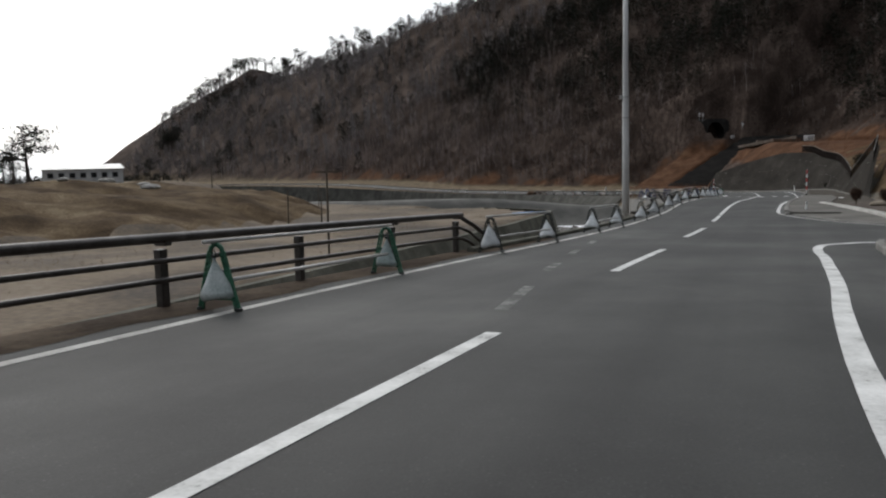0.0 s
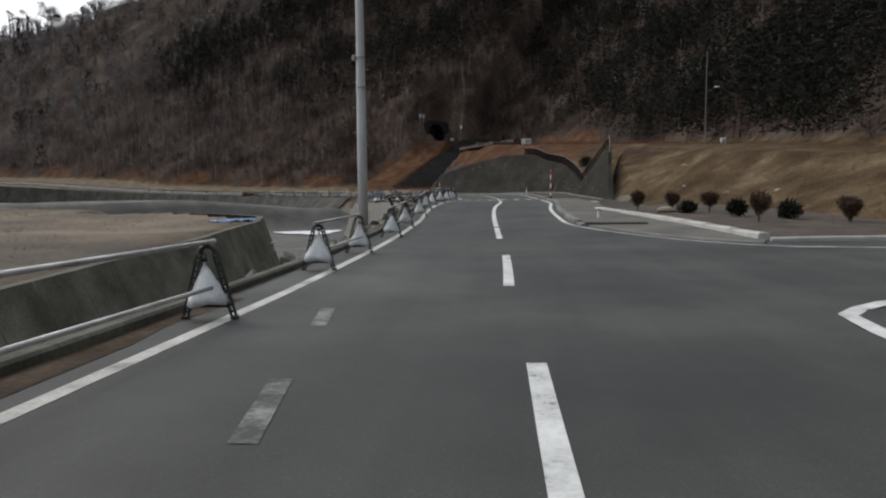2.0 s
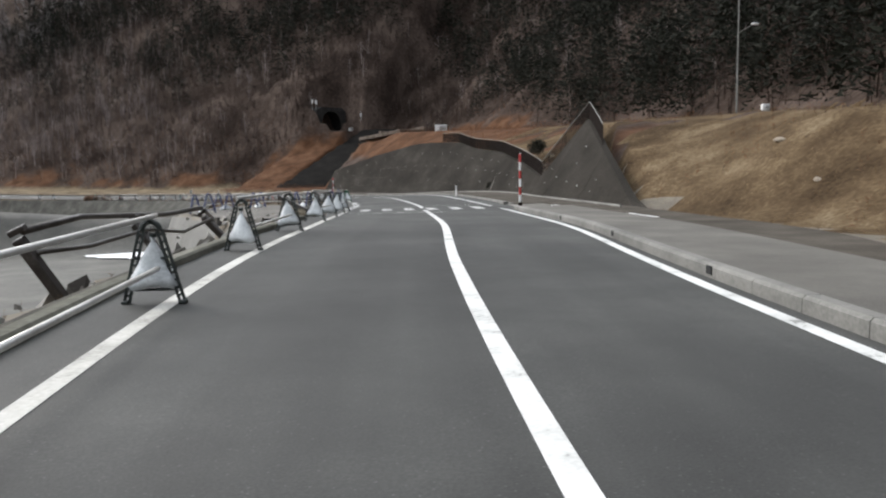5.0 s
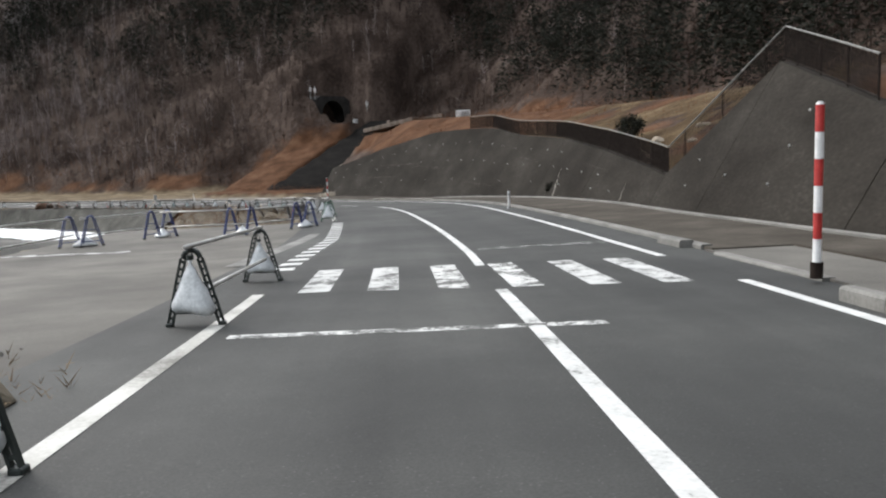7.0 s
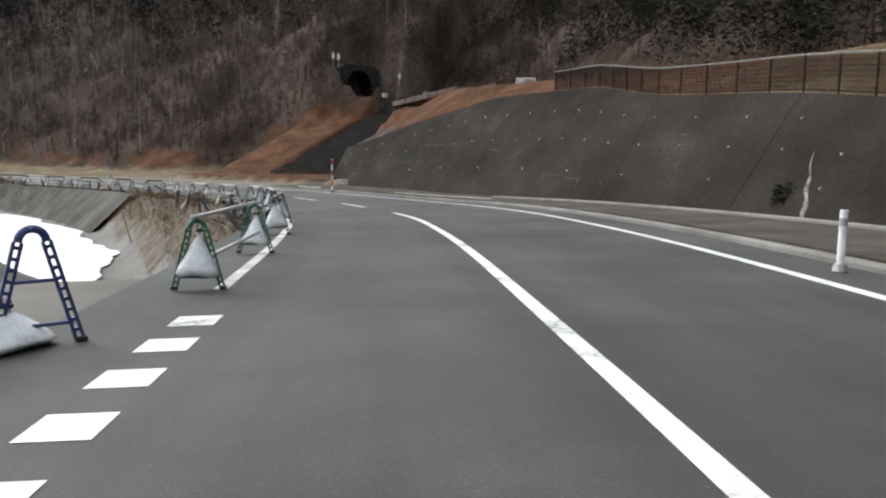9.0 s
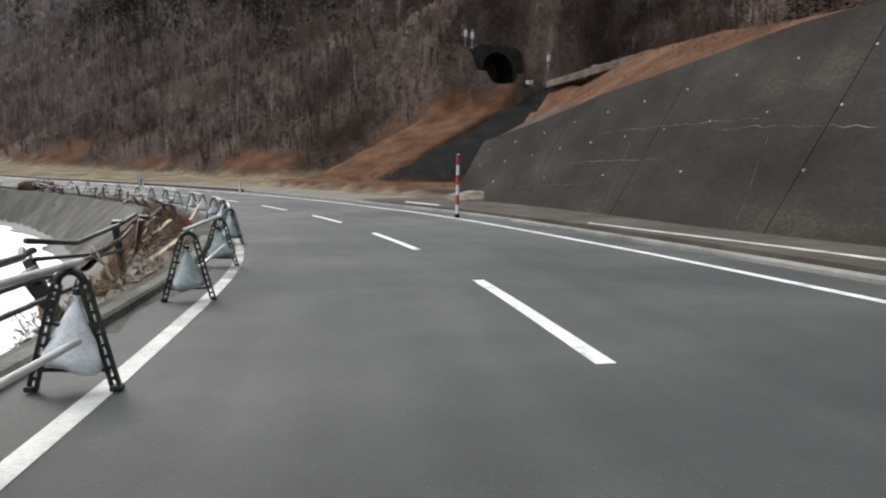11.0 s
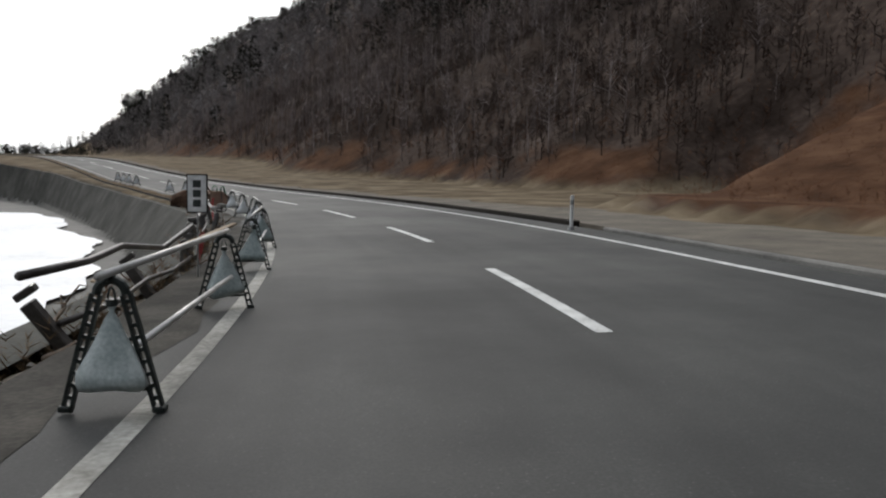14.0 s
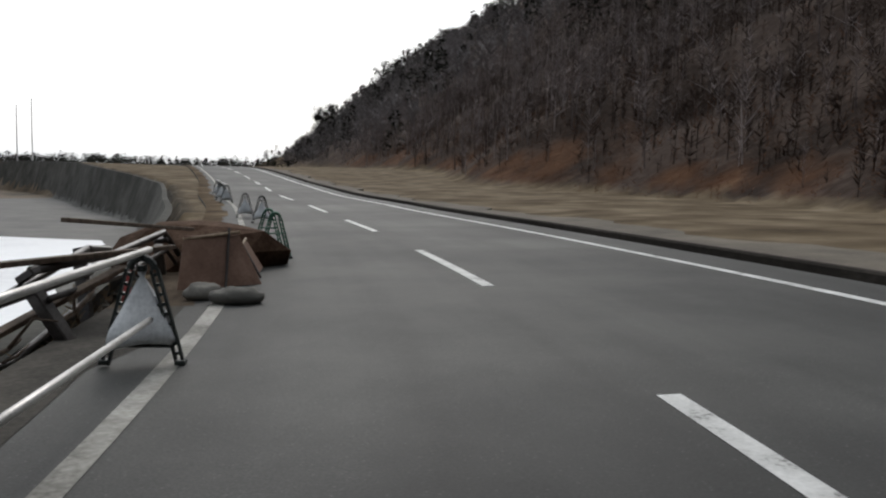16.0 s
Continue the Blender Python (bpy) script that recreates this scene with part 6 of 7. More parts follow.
for (x0, y0, h0), (x1, y1, h1) in zip(RIDGE[:6], RIDGE[1:6]):
    L = math.hypot(x1 - x0, y1 - y0)
    n = int(L / 6.5)
    for q in range(n):
        f = (q + rt.random()) / n
        x, y = x0 + (x1 - x0) * f + rt.uniform(-5, 5), y0 + (y1 - y0) * f + rt.uniform(-5, 5)
        plant(rt.choice((2, 4, 2, 4, 1, 3, 4)), x, y, rt.uniform(1.0, 1.8), rt.uniform(0, 360), -1.3)
for (x0, y0, h0), (x1, y1, h1) in zip(RIDGE_BACK, RIDGE_BACK[1:]):
    for q in range(9):
        f = (q + rt.random()) / 9
        plant(rt.choice((2, 4, 1)), x0 + (x1 - x0) * f, y0 + (y1 - y0) * f, rt.uniform(0.9, 1.4), rt.uniform(0, 360), -0.8)
pine = tree("tree", 7.4, 4.0, 21, "pine", "dark spreading pine on the grassy mound")
pine.matrix_world = pose(-43.5, 80.0, gz_at(-43.5, 80.0), 0, 0, 40)
for k, (x, y, s) in enumerate(((-60, 104, 0.75), (-59, 97, 0.6), (-63, 112, 0.8), (-47, 104, 0.35), (-41, 108, 0.32), (-66, 172, 0.9))):
    plant((0, 4, 2, 4, 2, 0)[k], x, y, s, rt.uniform(0, 360))
# far shore trees
for q in range(60):
    x = -330 + q * 3.6 + rt.uniform(-2, 2)
    plant(rt.choice((2, 4, 4, 0)), x, 452 + 0.1 * x + rt.uniform(-14, 14), rt.uniform(0.3, 0.55), rt.uniform(0, 360))
for x, y, h in ((-221.7, 369.3, 21), (-219.3, 373.7, 24), (-150, 480, 8)):
    t = thing("utility_pole", (x, y, gz_at(x, y)), "distant grey utility pole on the far shore", "pole", "far poles")
    bm = bmesh.new()
    add_tube(bm, [(0, 0, -1), (0, 0, h)], 0.22, 8, r_end=0.14)
    part("shaft", bm, M_POLE, t)


# ---- woods on the hillside: bare crowns and brush ----
def woods(name, n, box, seed, hmin, hmax, twigs, wid, material, label, want, evergreen=False, dens=None):
    rr = np.random.RandomState(seed)
    X, Y = rr.uniform(box[0], box[1], n * 3), rr.uniform(box[2], box[3], n * 3)
    Z, K = ground_height(X, Y)
    ok = np.isin(K, want)
    if dens is not None:
        ok &= dens(X, Y, Z, rr.rand(len(X)))
    X, Y, Z = X[ok][:n], Y[ok][:n], Z[ok][:n]
    m = len(X)
    h = rr.uniform(hmin, hmax, m)
    base = np.stack([X, Y, Z - 0.2], 1)
    tri = []
    if not evergreen and hmax > 2.5:
        a = rr.uniform(0, 3.14, m)
        off = np.stack([np.cos(a), np.sin(a), 0 * a], 1) * (h * 0.011 + 0.02)[:, None]
        tip = base + np.stack([rr.normal(size=m) * 0.05 * h, rr.normal(size=m) * 0.05 * h, h], 1)
        tri.append(np.stack([base - off, base + off, tip], 1))
    bi = np.repeat(np.arange(m), twigs)
    N = len(bi)
    f = rr.uniform(0.25, 1.0, N) if not evergreen else rr.uniform(0.1, 1.0, N)
    an = rr.uniform(0, 6.283, N)
    hh = h[bi]
    if evergreen:
        rad = hh * 0.26 * (1.08 - f) ** 0.7 * np.sqrt(rr.rand(N)) * (1 + 0.25 * np.sin(3 * an + bi))
        p = base[bi] + np.stack([np.cos(an) * rad, np.sin(an) * rad, hh * f], 1)
        q = np.stack([np.cos(an), np.sin(an), rr.uniform(-0.5, 0.6, N)], 1) + rr.normal(size=(N, 3)) * 0.35
        L = hh * rr.uniform(0.06, 0.13, N)
    else:
        p = base[bi] + np.stack([0 * f, 0 * f, hh * f * 0.85], 1)
        q = np.stack([np.cos(an), np.sin(an), rr.uniform(0.2, 1.5, N)], 1)
        L = hh * rr.uniform(0.2, 0.42, N) * (1.15 - 0.5 * f)
    q /= np.linalg.norm(q, axis=1)[:, None]
    sd = np.cross(q, rr.normal(size=(N, 3)))
    sd /= np.linalg.norm(sd, axis=1)[:, None] + 1e-9
    w = (wid * rr.uniform(0.6, 1.4, N))[:, None] * (hh / 6.0)[:, None]
    tri.append(np.stack([p - sd * w, p + sd * w, p + q * L[:, None]], 1))
    V = np.concatenate(tri).reshape(-1, 3)
    me = bpy.data.meshes.new(name)
    me.vertices.add(len(V))
    me.vertices.foreach_set("co", V.ravel())
    nt = len(V) // 3
    me.loops.add(nt * 3)
    me.loops.foreach_set("vertex_index", np.arange(nt * 3, dtype=np.int32))
    me.polygons.add(nt)
    me.polygons.foreach_set("loop_start", np.arange(0, nt * 3, 3, dtype=np.int32))
    me.update(calc_edges=True)
    me.materials.append(material)
    return tagged(new(name, me), label, "trees", kind="stuff")


# twig and undergrowth colours lifted to hold the veil of haze on the hill
M_GREYTWIG = mat("haze_lifted_grey_twigs", [(0.34, (0.1, 0.08, 0.075)), (0.5, (0.19, 0.157, 0.148)), (0.66, (0.3, 0.26, 0.25))], 0.06, 2, 0.95, 0.0, island=True, spec=0.05)
# paler twigs for the far hill: distance haze painted into the colour
M_FARTWIG = mat("haze_paled_grey_twigs", [(0.25, (0.11, 0.098, 0.096)), (0.5, (0.175, 0.158, 0.155)), (0.75, (0.25, 0.23, 0.227))], 0.02, 2, 0.95, 0.0, island=True)
M_UNDER = mat("brown_undergrowth", [(0.34, (0.046, 0.031, 0.025)), (0.5, (0.1, 0.071, 0.058)), (0.66, (0.18, 0.133, 0.11))], 0.05, 2, 0.95, 0.0, island=True, spec=0.05)
M_FERN = mat("rust_fern_stems", [(0.25, (0.062, 0.029, 0.0155)), (0.5, (0.125, 0.06, 0.033)), (0.75, (0.195, 0.105, 0.06))], 0.15, 3, 0.95, 0.0, island=True, spec=0.05)
M_TAN = mat("tan_grass_blades", [(0.25, (0.09, 0.066, 0.04)), (0.5, (0.16, 0.122, 0.078)), (0.75, (0.24, 0.192, 0.13))], 0.3, 4, 0.95, 0.0, island=True, spec=0.05)
M_STRAW = mat("straw_grass_blades", [(0.25, (0.065, 0.043, 0.022)), (0.5, (0.125, 0.087, 0.046)), (0.75, (0.21, 0.155, 0.09))], 0.3, 4, 0.95, 0.0, island=True, spec=0.05)
# haze-pale twigs thin out to the right, where dark ones take over
woods("bare_woods", 5200, (-110, 150, 90, 330), 1, 2.5, 6.5, 30, 0.03, M_GREYTWIG, "leafless hillside scrub woods with haze painted into their grey", (7,), False, lambda X, Y, Z, u: u < np.clip((62 - X) / 45, 0.12, 1))
woods("bare_woods", 2200, (15, 150, 150, 330), 41, 2.0, 4.6, 34, 0.04, M_TWIG, "dark brown leafless woods covering the hillside", (7,), False, lambda X, Y, Z, u: u < np.clip((X - 10) / 45, 0.1, 1))
woods("undergrowth", 9000, (35, 130, -60, 240), 42, 0.8, 2.6, 14, 0.07, M_TWIG, "dark tangled undergrowth on the steep slope", (7,))
woods("undergrowth", 15000, (-30, 120, 165, 310), 45, 0.9, 2.8, 14, 0.1, M_TWIG, "dark tangled undergrowth on the wooded slope", (7,), False, lambda X, Y, Z, u: u < np.clip((X + 40) / 60, 0.1, 1))
woods("bare_woods", 7000, (-240, 170, 300, 690), 2, 5.0, 9.0, 30, 0.09, M_FARTWIG, "leafless far hillside woods with haze painted into their grey", (7,))
woods("bare_woods", 2600, (50, 200, -60, 130), 3, 4.0, 8.0, 30, 0.035, M_TWIG, "dark leafless woods above the railway", (7,))
woods("evergreen_woods", 5200, (45, 190, -60, 230), 4, 4.5, 9.0, 125, 0.085, M_DARKLEAF, "dark evergreen woods on the hillside", (7,), True, lambda X, Y, Z, u: (bumps(X, Y, 40, 9) > -0.9) & (X + 0.25 * Y > 62) & (Y < 150 + 20 * u))
woods("evergreen_woods", 420, (-230, 60, 290, 640), 6, 6.0, 10.0, 100, 0.17, M_DARKLEAF, "dark evergreens scattered over the far hillside", (7,), True, lambda X, Y, Z, u: (bumps(X, Y, 40, 9) > 0.3))
woods("evergreen_woods", 2400, (0, 140, 165, 320), 16, 4.0, 9.0, 90, 0.1, M_DARKLEAF, "dark evergreens high on the hillside", (7,), True, lambda X, Y, Z, u: (Z > 9 + 24 * u ** 0.7) & (bumps(X, Y, 40, 9) > -0.7))
woods("undergrowth", 16000, (-110, 150, 30, 330), 13, 0.8, 2.4, 12, 0.05, M_UNDER, "brown tangled undergrowth on the hillside", (7,))
woods("dead_fern", 22000, (-90, 90, 80, 330), 7, 0.4, 1.2, 10, 0.05, M_FERN, "rust-brown dead fern and brush on the lower slope", (5,))
woods("dead_fern", 13000, (-60, 110, 120, 300), 12, 0.8, 1.8, 12, 0.065, M_FERN, "rust-brown brush low on the hillside", (7,), False, lambda X, Y, Z, u: Z < 1 + 11 * u ** 1.6)
woods("dry_grass", 14000, (18, 70, 8, 104), 8, 0.2, 0.5, 9, 0.05, M_STRAW, "dry straw grass on the bank", (4,))
woods("dead_fern", 5000, (-60, 70, 160, 290), 47, 0.4, 1.1, 12, 0.055, M_FERN, "rust-brown brush along the foot of the hill", (5, 6, 7), False, lambda X, Y, Z, u: np.abs(nearest(X, Y)[1] - lerp(Y, [160, 180, 200, 225, 250, 290], [38, 21, 20.5, 21, 26, 36]) - 0.5) < 0.3 + 1.8 * u)
woods("dry_grass", 11000, (-60, 70, 138, 300), 9, 0.12, 0.32, 9, 0.045, M_TAN, "dry tawny grass beside the road", (6,))
woods("dry_grass", 9000, (18, 40, 88, 176), 14, 0.15, 0.5, 10, 0.035, M_STRAW, "dry weeds and litter on the flood bank", (1,))
woods("dry_grass", 4000, (-10, 40, 10, 70), 10, 0.15, 0.45, 9, 0.045, M_STRAW, "dry weeds on the bank below the road", (1,))
woods("dry_grass", 9000, (-70, 10, 10, 120), 11, 0.2, 0.5, 8, 0.07, M_STRAW, "dry weeds scattered over the field", (2,), False, lambda X, Y, Z, u: bumps(X, Y, 14, 13) > 0.1)
woods("far_hedge", 1500, (-460, -110, 395, 540), 15, 2.0, 6.0, 40, 0.35, M_DARKLEAF, "low dark trees along the far shore", (0, 1, 2, 3, 6), True, lambda X, Y, Z, u: Y > 430 + 0.12 * X)


def verge_band(a, b):
    """Keeps plants to a band of offsets from the road."""
    def keep(X, Y, Z, u):
        lat = nearest(X, Y)[1]
        return (lat > a) & (lat < b)
    return keep


M_WEED = mat("brown_bank_weeds", [(0.25, (0.075, 0.05, 0.03)), (0.5, (0.15, 0.105, 0.064)), (0.75, (0.26, 0.195, 0.125))], 0.5, 5, 0.95, 0.0, island=True, spec=0.05)
woods("dead_weeds", 9000, (20, 39, 96, 176), 31, 0.2, 0.7, 14, 0.055, M_WEED, "brown dead weeds along the top of the bank", (0, 1), False, verge_band(-7.4, -4.5))
woods("dead_fern", 900, (24, 37, 118, 142), 43, 0.3, 0.9, 22, 0.05, M_FERN, "rust-brown brush heaped on the flood bank", (0, 1), False, verge_band(-7.2, -4.7))
woods("dead_weeds", 1500, (14, 40, 132, 178), 48, 0.08, 0.34, 14, 0.05, M_WEED, "brown dead weeds and straw washed onto the shoulder", (0, 1, 6), False, verge_band(-6.3, -4.75))
woods("dead_brush", 420, (14, 40, 132, 176), 49, 0.15, 0.55, 18, 0.04, M_TWIG, "dark dead brush washed onto the shoulder", (0, 1, 6), False, verge_band(-6.4, -4.9))
woods("dead_weeds", 1600, (-2, 30, 16, 64), 32, 0.12, 0.45, 10, 0.05, M_WEED, "brown dead weeds behind the road edge", (0, 1), False, verge_band(-6.5, -4.3))

def wall_foot(X, Y, Z, u):
    """Keeps plants to the foot of the wall."""
    s_, lat, k = nearest(X, Y)
    w = lerp(CC[k, 1], *zip(*WALL_LAT))
    return (CC[k, 1] > 66) & (CC[k, 1] < 139) & (lat < w + 0.05) & (lat > w - 0.25 - 0.9 * u ** 3)


woods("dead_weeds", 260, (18, 23, 60, 65), 44, 0.2, 0.6, 14, 0.05, M_WEED, "dry weeds on a heap of soil by the barricades", (0, 1), False, lambda X, Y, Z, u: np.hypot(X - 20.2, Y - 62.5) < 0.5 + 0.7 * u)
woods("dead_weeds", 2200, (30, 52, 62, 142), 33, 0.2, 0.5, 10, 0.05, M_WEED, "brown dead weeds along the wall foot", (0, 4, 5), False, wall_foot)
woods("dead_fern", 2500, (18, 70, 8, 104), 34, 0.3, 0.8, 12, 0.05, M_FERN, "rust-brown tufts on the grass bank", (4,), False, lambda X, Y, Z, u: bumps(X, Y, 9, 27) > 0.2)
woods("dead_weeds", 4200, (20, 70, 20, 84), 46, 0.12, 0.42, 12, 0.06, M_TWIG, "dark dead tufts scattered over the grass bank", (4,), False, lambda X, Y, Z, u: bumps(X, Y, 5, 29) > 0.15)
woods("dead_brush", 260, (20, 40, 146, 166), 35, 0.5, 1.1, 26, 0.06, M_FERN, "rusty dead brush caught behind the barricades", (0, 1), False, verge_band(-6.2, -4.7))
woods("dead_weeds", 3000, (20, 42, 38, 68), 36, 0.12, 0.4, 10, 0.05, M_WEED, "brown dead weeds at the foot of the grass bank", (0, 4), False, verge_band(6.9, 10.2))

# ---- flood debris and loose things on the left ----
M_DRIFT = mat("wet_driftwood", [(0.25, (0.05, 0.034, 0.023)), (0.5, (0.11, 0.078, 0.055)), (0.75, (0.2, 0.155, 0.12))], 3, 30, 0.85, 0.4, stretch=(3, 3, 1), obj_var=0.35)
M_PLANK = mat("raw_plank", [(0.25, (0.16, 0.115, 0.072)), (0.5, (0.28, 0.21, 0.14)), (0.75, (0.4, 0.32, 0.23))], 3, 40, 0.8, 0.3, stretch=(6, 1, 6), obj_var=0.3)
M_PLY = mat("stained_plywood", [(0.25, (0.1, 0.057, 0.039)), (0.5, (0.17, 0.1, 0.07)), (0.75, (0.25, 0.16, 0.115))], 2, 25, 0.8, 0.3)
M_REDP = mat("faded_red_plastic", [(0.3, (0.32, 0.035, 0.035)), (0.7, (0.5, 0.09, 0.08))], 5, 40, 0.5, 0.1)
M_SACK = mat("woven_sandbag_cloth", [(0.25, (0.085, 0.082, 0.072)), (0.5, (0.15, 0.144, 0.126)), (0.75, (0.25, 0.24, 0.212))], 4, 90, 0.9, 0.4, bump_dist=0.01, obj_var=0.4)


def bank(y, off):
    """A place beside the left edge line, with the ground's height there."""
    s = s_left(y)
    p = road(s, left_edge(s) + off)
    return p.x, p.y, max(gz_at(p.x, p.y), -6.9)


rd = random.Random(77)


def branch(x, y, z, L, seed, rz, tilt):
    r = random.Random(seed)
    bm = bmesh.new()
    pts = [Vector((0, 0, 0.03))]
    for k in range(5):
        pts.append(pts[-1] + Vector((L / 5, r.uniform(-0.07, 0.07) * L * 0.6, r.uniform(-0.03, 0.06) * L)))
    r0 = 0.012 + 0.02 * L * r.uniform(0.6, 1.2)
    add_tube(bm, pts, r0, 7, r_end=r0 * 0.45)
    for k in (2, 3, 4):
        if r.random() < 0.75:
            q = pts[k]
            add_tube(bm, [q, q + Vector((0.14 * L, r.uniform(-0.2, 0.2) * L, r.uniform(0.02, 0.22) * L)), q + Vector((0.24 * L, r.uniform(-0.3, 0.3) * L, r.uniform(0.05, 0.3) * L))], r0 * 0.5, 5, r_end=r0 * 0.2)
    ob = part("driftwood", bm, M_DRIFT, None, smooth=True)
    ob.matrix_world = pose(x, y, z, tilt * 0.3, -tilt, rz)
    return tagged(ob, "crooked grey-brown branch washed up on the bank", "driftwood", "washed-up branches")


for k in range(66):
    if k < 28:
        y, off = rd.uniform(104, 136), rd.uniform(-2.1, -1.35)
    else:
        y, off = rd.uniform(136, 173), rd.uniform(-2.4, -1.15)
    x, yy_, z = bank(y, off)
    branch(x, yy_, z + rd.uniform(0, 0.15), rd.uniform(0.4, 1.1) if k < 28 else rd.uniform(0.5, 1.2), 100 + k, rd.uniform(0, 360) if k < 28 else heading(s_left(y)) + 90 + rd.uniform(-25, 25), rd.uniform(0, 14))


def timber(a, b, w, t, label, mtl, name="plank"):
    """A sawn length of wood between two points."""
    a, b = Vector(a), Vector(b)
    d = b - a
    bm = bmesh.new()
    add_box(bm, (0, 0, 0), (w, d.length, t), bevel=0.006)
    ob = part(name, bm, mtl)
    ob.matrix_world = Matrix.Translation((a + b) / 2) @ d.to_track_quat("Y", "Z").to_matrix().to_4x4()
    return tagged(ob, label, "timber", "loose timber")


def bank_v(y, off, dz):
    x, yy_, z = bank(y, off)
    return (x, yy_, z + dz)


x, yy_ = 20.25, 62.5
lump("soil_mound", x, yy_, zr_at(x, yy_) - 0.12, (1.2, 0.8, 0.5), 12, M_RUBBLE, "brown heap of soil and weeds beside the barricades", "soil mound", rz=-35)
timber((19.7, 63.1, -1.98), (20.5, 62.15, zr_at(20.5, 62.15) + 0.1), 0.13, 0.13, "dark broken fence post leaning beside the road", M_RAIL, "broken_post")
timber(bank_v(148.9, -2.1, 0.75), bank_v(151.0, -0.5, 0.82), 0.09, 0.03, "pale raw plank leaning on a barricade", M_PLANK)
timber(bank_v(127.6, -1.2, 0.3), bank_v(131.0, -0.7, 0.8), 0.09, 0.03, "pale raw plank leaning on a barricade", M_PLANK)
timber(bank_v(116.0, -1.6, 0.1), bank_v(118.6, -1.0, 0.5), 0.1, 0.03, "pale raw plank lying in the debris", M_PLANK)
timber(bank_v(121.5, -2.6, 0.2), bank_v(124.2, -1.7, 0.5), 0.12, 0.03, "weathered plank lying in the debris", M_PLANK)
timber(bank_v(132.6, -2.4, 0.9), bank_v(134.4, -1.4, 0.5), 0.1, 0.06, "dark timber sticking out of the debris", M_DRIFT)
timber(bank_v(168.8, -1.9, 0.75), bank_v(170.6, -0.9, 0.6), 0.12, 0.05, "dark timber sticking out of the debris", M_DRIFT)
timber(bank_v(169.2, -1.5, 1.05), bank_v(171.6, -0.6, 0.7), 0.1, 0.05, "dark timber sticking out of the debris", M_DRIFT)
timber(bank_v(169.6, -1.1, 1.15), bank_v(172.4, -0.5, 0.85), 0.08, 0.04, "dark timber sticking out of the debris", M_DRIFT)
timber(bank_v(104.6, -1.7, 0.9), bank_v(106.4, -1.0, 0.3), 0.09, 0.05, "dark timber sticking out of the debris", M_DRIFT)
timber(bank_v(108.0, -3.2, 0.1), bank_v(109.2, -3.6, 1.5), 0.09, 0.07, "slanting pale post on the bank", M_PLANK)
timber(bank_v(123.6, -5.0, -0.1), bank_v(124.6, -5.4, 1.6), 0.09, 0.07, "slanting pale post on the bank", M_PLANK)

# boards and sandbags guarding a hole at the edge
M_CLAY = mat("rusty_clay_soil", [(0.28, (0.04, 0.024, 0.016)), (0.5, (0.082, 0.05, 0.034)), (0.72, (0.14, 0.092, 0.066))], 1.4, 16, 0.97, 0.8, bump_dist=0.05, spec=0.05)


def leaning_board(ya, oa, yb, ob_, hb, lean, spread, prop_at):
    """A stained sheet, wider at its foot, leaning on a prop, with a raw batten along its top."""
    a, b = Vector(bank_v(ya, oa, 0)), Vector(bank_v(yb, ob_, 0))
    a.z = b.z = zr_at(a.x, a.y)
    d = b - a
    w = d.length
    m = Matrix.Translation((a + b) / 2) @ Matrix.Rotation(math.atan2(d.y, d.x), 4, "Z") @ Matrix.Rotation(radians(-lean), 4, "X")
    t = thing("board_panel", (0, 0, 0), "rust-stained plywood sheet leaning at the road edge", "board", "hoarding boards")
    bm = bmesh.new()
    for v in add_box(bm, (0, 0, hb / 2), (w, 0.018, hb), bevel=0.004):
        f = v.co.z / hb
        v.co.x *= 1 + spread * (1 - f)
        v.co.y += 0.02 * math.sin(v.co.x * 5) * f
        v.co = m @ v.co
        v.co.z += 0.02
    part("sheet", bm, M_PLY, t)
    bm = bmesh.new()
    add_tube(bm, [m @ Vector((prop_at * w, -0.05, -0.02)), m @ Vector((prop_at * w + 0.2, -0.035, hb + 0.1))], 0.017, 7)
    part("prop", bm, M_RAIL, t, "rusty thin prop")
    bm = bmesh.new()
    add_tube(bm, [m @ Vector((-0.52 * w, -0.025, hb - 0.03)), m @ Vector((0.5 * w, -0.025, hb + 0.05))], 0.022, 6)
    part("batten", bm, M_PLANK, t, "pale raw batten")


leaning_board(171.9, -0.42, 172.2, 0.24, 0.7, 24, 0.5, 0.05)
leaning_board(172.45, 0.3, 173.6, 0.36, 0.48, 30, 0.2, -0.2)
for k, (y, off, sx) in enumerate(((170.95, 0.2, 0.62), (171.3, -0.2, 0.5))):
    x, yy_, z = bank(y, off)
    r = random.Random(k)
    bm = bmesh.new()
    bmesh.ops.create_uvsphere(bm, u_segments=16, v_segments=10, radius=0.5)
    for v in bm.verts:
        n = noise.noise(v.co * 4 + Vector((k * 2.0, 0, 0)))
        e = abs(v.co.x) ** 3
        v.co = Vector((v.co.x * sx * (1 + 0.12 * n), v.co.y * sx * 0.62 * (1 + e), (max(v.co.z, -0.33) + 0.33) * 0.22 * (1 + 0.3 * n)))
    ob = part("sandbag", bm, M_SACK, None, smooth=True)
    ob.matrix_world = pose(x, yy_, zr_at(x, yy_), 0, 0, 20 + 50 * k)
    tagged(ob, "filled woven sandbag lying on the road edge", "sandbag", "sandbags")
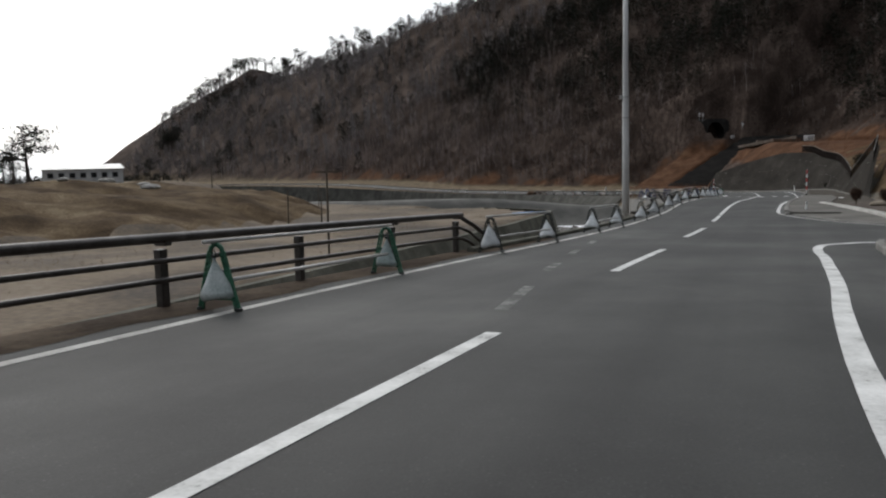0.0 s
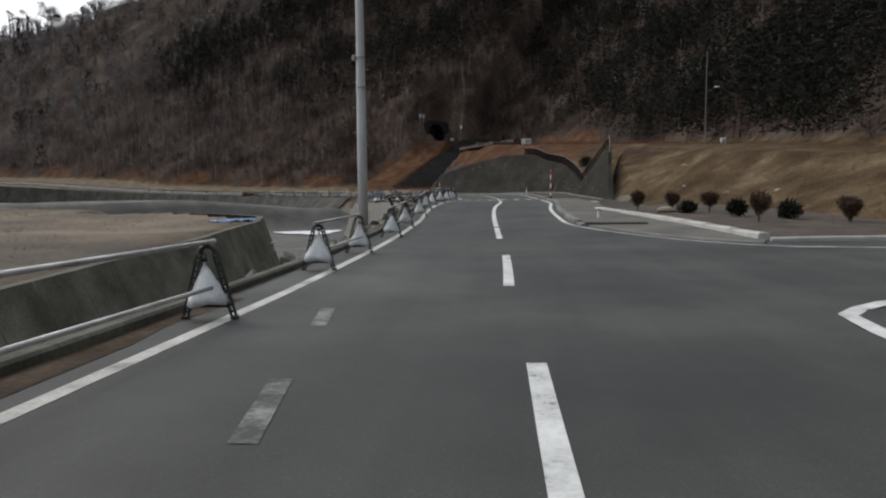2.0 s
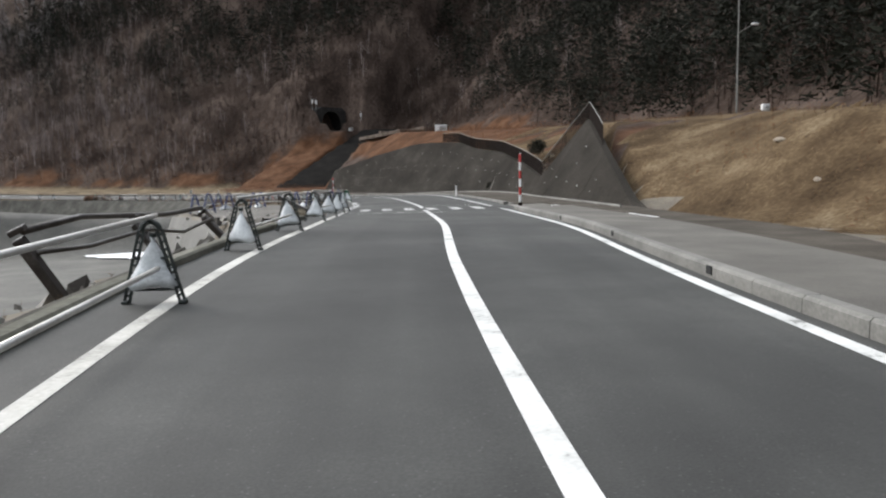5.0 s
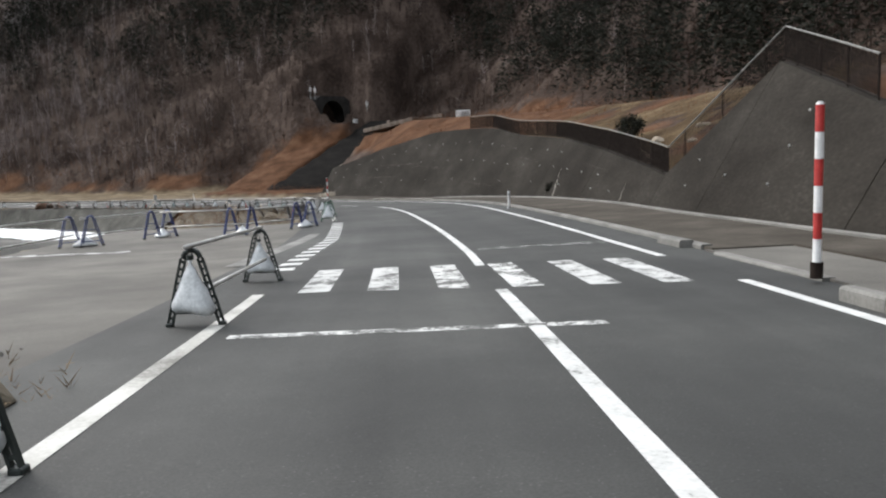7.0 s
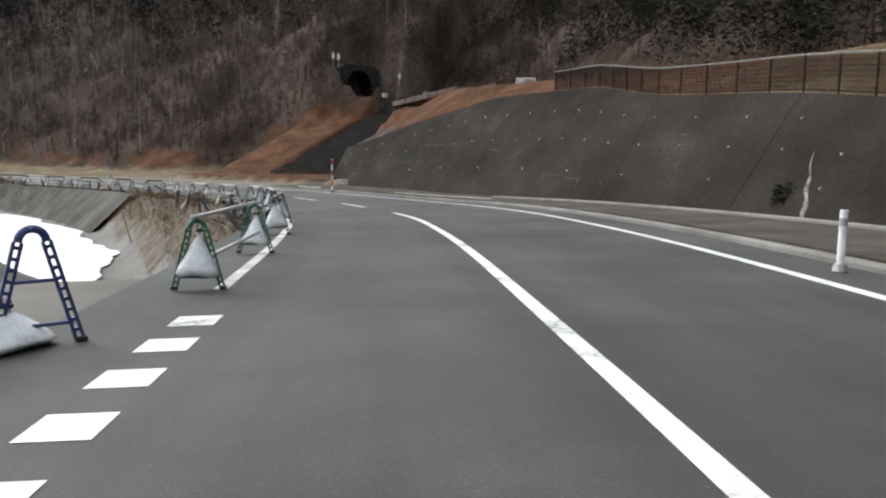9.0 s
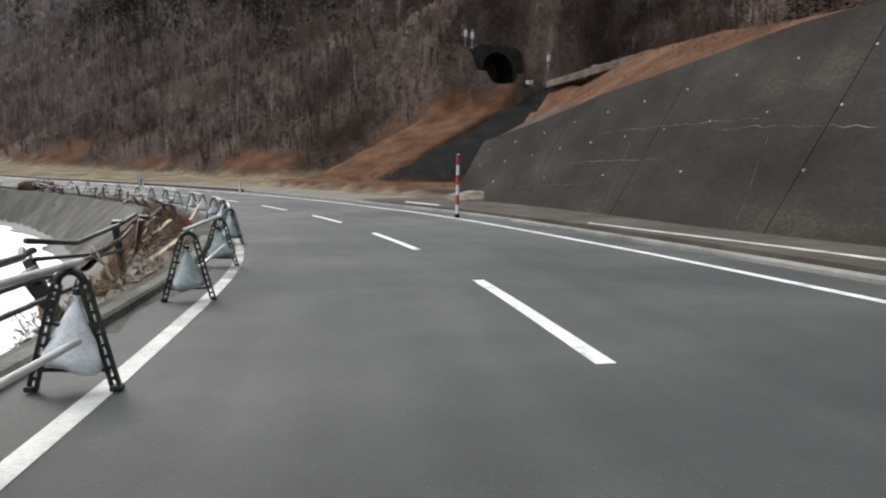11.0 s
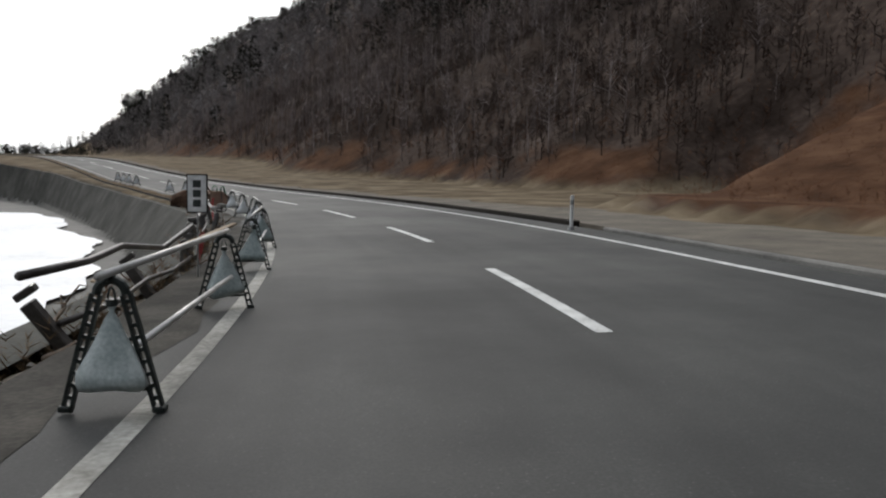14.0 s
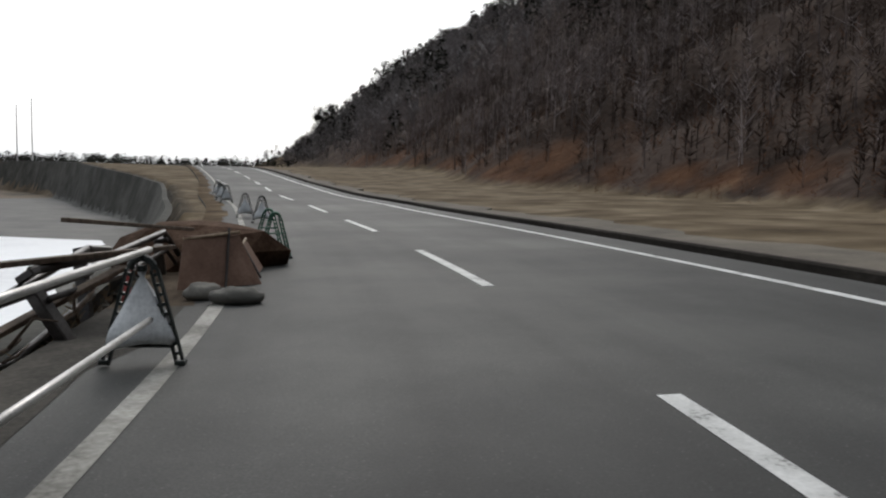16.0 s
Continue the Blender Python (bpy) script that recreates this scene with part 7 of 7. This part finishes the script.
for y, off, key, turn in ((174.9, 0.8, "g", 20), (176.0, 0.7, "g", -15), (183.0, 0.85, "k", 10), (185.4, 0.45, "k", 0)):
    s = s_left(y)
    p = road(s, left_edge(s) + off)
    m = pose(p.x, p.y, p.z, 0, 0, heading(s) + turn)
    put(FR[key], used_f, key, m)
    if key == "k":
        put(BG["w"], used_b, "w", m @ pose(-0.27, 0, 0.12))

x, yy_, z = bank(174.4, -0.6)
lump("soil_mound", x, yy_, zr_at(x, yy_) - 0.12, (2.7, 2.0, 1.05), 31, M_CLAY, "low heap of brown soil behind the boards", "soil mound", rz=30)

# notice board on a stake
board = thing("notice_board", (*bank_v(149.8, -0.9, 0)[:2], bank(149.8, -0.9)[2] + 0.17), "white notice board with dark writing on a thin stake", "notice board", rz=heading(s_left(149.7)) - 8)
bm = bmesh.new()
add_tube(bm, [(0, 0, -0.5), (0, 0, 1.45)], 0.012, 8)
part("stake", bm, M_STEEL, board)
bm = bmesh.new()
add_box(bm, (0, -0.02, 1.17), (0.3, 0.014, 0.56), bevel=0.004)
panel = part("panel", bm, M_DARKST, board, "dark frame of the board")
bm = bmesh.new()
add_box(bm, (0, -0.03, 1.17), (0.262, 0.008, 0.52))
part("face", bm, M_WHITE, panel)
for k, z in enumerate((1.31, 1.17, 1.03)):
    bm = bmesh.new()
    add_box(bm, (0, -0.0365, z), (0.115, 0.004, 0.105), bevel=0.001)
    part("writing_bar", bm, M_BLACKF, panel)

# red plastic scraps
for k, (y, off) in enumerate(((104.2, -1.3), (122.6, -1.1), (151.8, -1.2), (160.5, -1.3), (167.4, -1.2), (170.2, -0.8))):
    x, yy_, z = bank(y, off)
    bm = bmesh.new()
    add_box(bm, (0, 0, 0.45), (0.09, 0.02, 0.34), bevel=0.005)
    add_tube(bm, [(0, 0.02, 0), (0.02, 0.02, 0.65)], 0.012, 6)
    ob = part("red_marker", bm, M_REDP)
    ob.matrix_world = pose(x, yy_, z, rd.uniform(-12, 12), rd.uniform(-18, 18), rd.uniform(0, 90))
    tagged(ob, "faded red plastic marker stuck in the bank", "marker", "red markers")


# rubble strewn along the bank
def rubble(name, n, ya, yb, o0, o1, smin, smax, seed, material, label):
    rr = np.random.RandomState(seed)
    base = np.array([(0.5, 0.3, 0), (-0.4, 0.45, 0.05), (-0.5, -0.35, 0), (0.35, -0.5, 0.03), (0.3, 0.2, 0.55), (-0.3, 0.25, 0.45), (-0.25, -0.3, 0.6), (0.3, -0.25, 0.4)])
    fc = np.array([(0, 1, 5, 4), (1, 2, 6, 5), (2, 3, 7, 6), (3, 0, 4, 7), (4, 5, 6, 7)])
    ys, of = rr.uniform(ya, yb, n), rr.uniform(o0, o1, n)
    px = np.array([road(s_left(y), left_edge(s_left(y)) + o) for y, o in zip(ys, of)])
    gz_ = ground_height(px[:, 0], px[:, 1])[0]
    verts, faces = [], []
    for k in range(n):
        sz = smin + (smax - smin) * rr.rand() ** 3
        a = rr.rand() * 6.283
        v = base * (1 + 0.35 * rr.normal(size=base.shape)) * sz
        R = np.array([[math.cos(a), -math.sin(a), 0], [math.sin(a), math.cos(a), 0], [0, 0, 1]])
        v = v @ R.T + np.array([px[k, 0], px[k, 1], gz_[k] - 0.15 * sz])
        faces += (fc + len(verts)).tolist()
        verts += v.tolist()
    return tagged(raw(name, verts, faces, material), label, "rubble", kind="stuff")


M_STONES = mat("mixed_rubble_stone", [(0.2, (0.05, 0.044, 0.037)), (0.5, (0.14, 0.13, 0.115)), (0.8, (0.3, 0.285, 0.26))], 3, 30, 0.9, 0.3, island=True, obj_var=0.6)
rubble("rubble", 1600, 90, 174, -3.2, -0.9, 0.02, 0.16, 1, M_STONES, "broken stones and mortar strewn on the bank")
rubble("rubble", 500, 24, 64, -3.6, -1.3, 0.05, 0.4, 2, M_STONES, "broken stones strewn on the channel bank")
rubble("rubble", 800, 90, 174, -1.1, -0.14, 0.012, 0.07, 3, M_STONES, "grit and chips on the road shoulder")
rubble("rubble", 700, 132, 174, -2.4, -0.45, 0.02, 0.13, 5, M_STONES, "dark stones and mud clods on the shoulder")
rubble("rubble", 500, 64, 86, -9.0, -1.2, 0.02, 0.16, 4, M_STONES, "grit strewn over the closed side road")
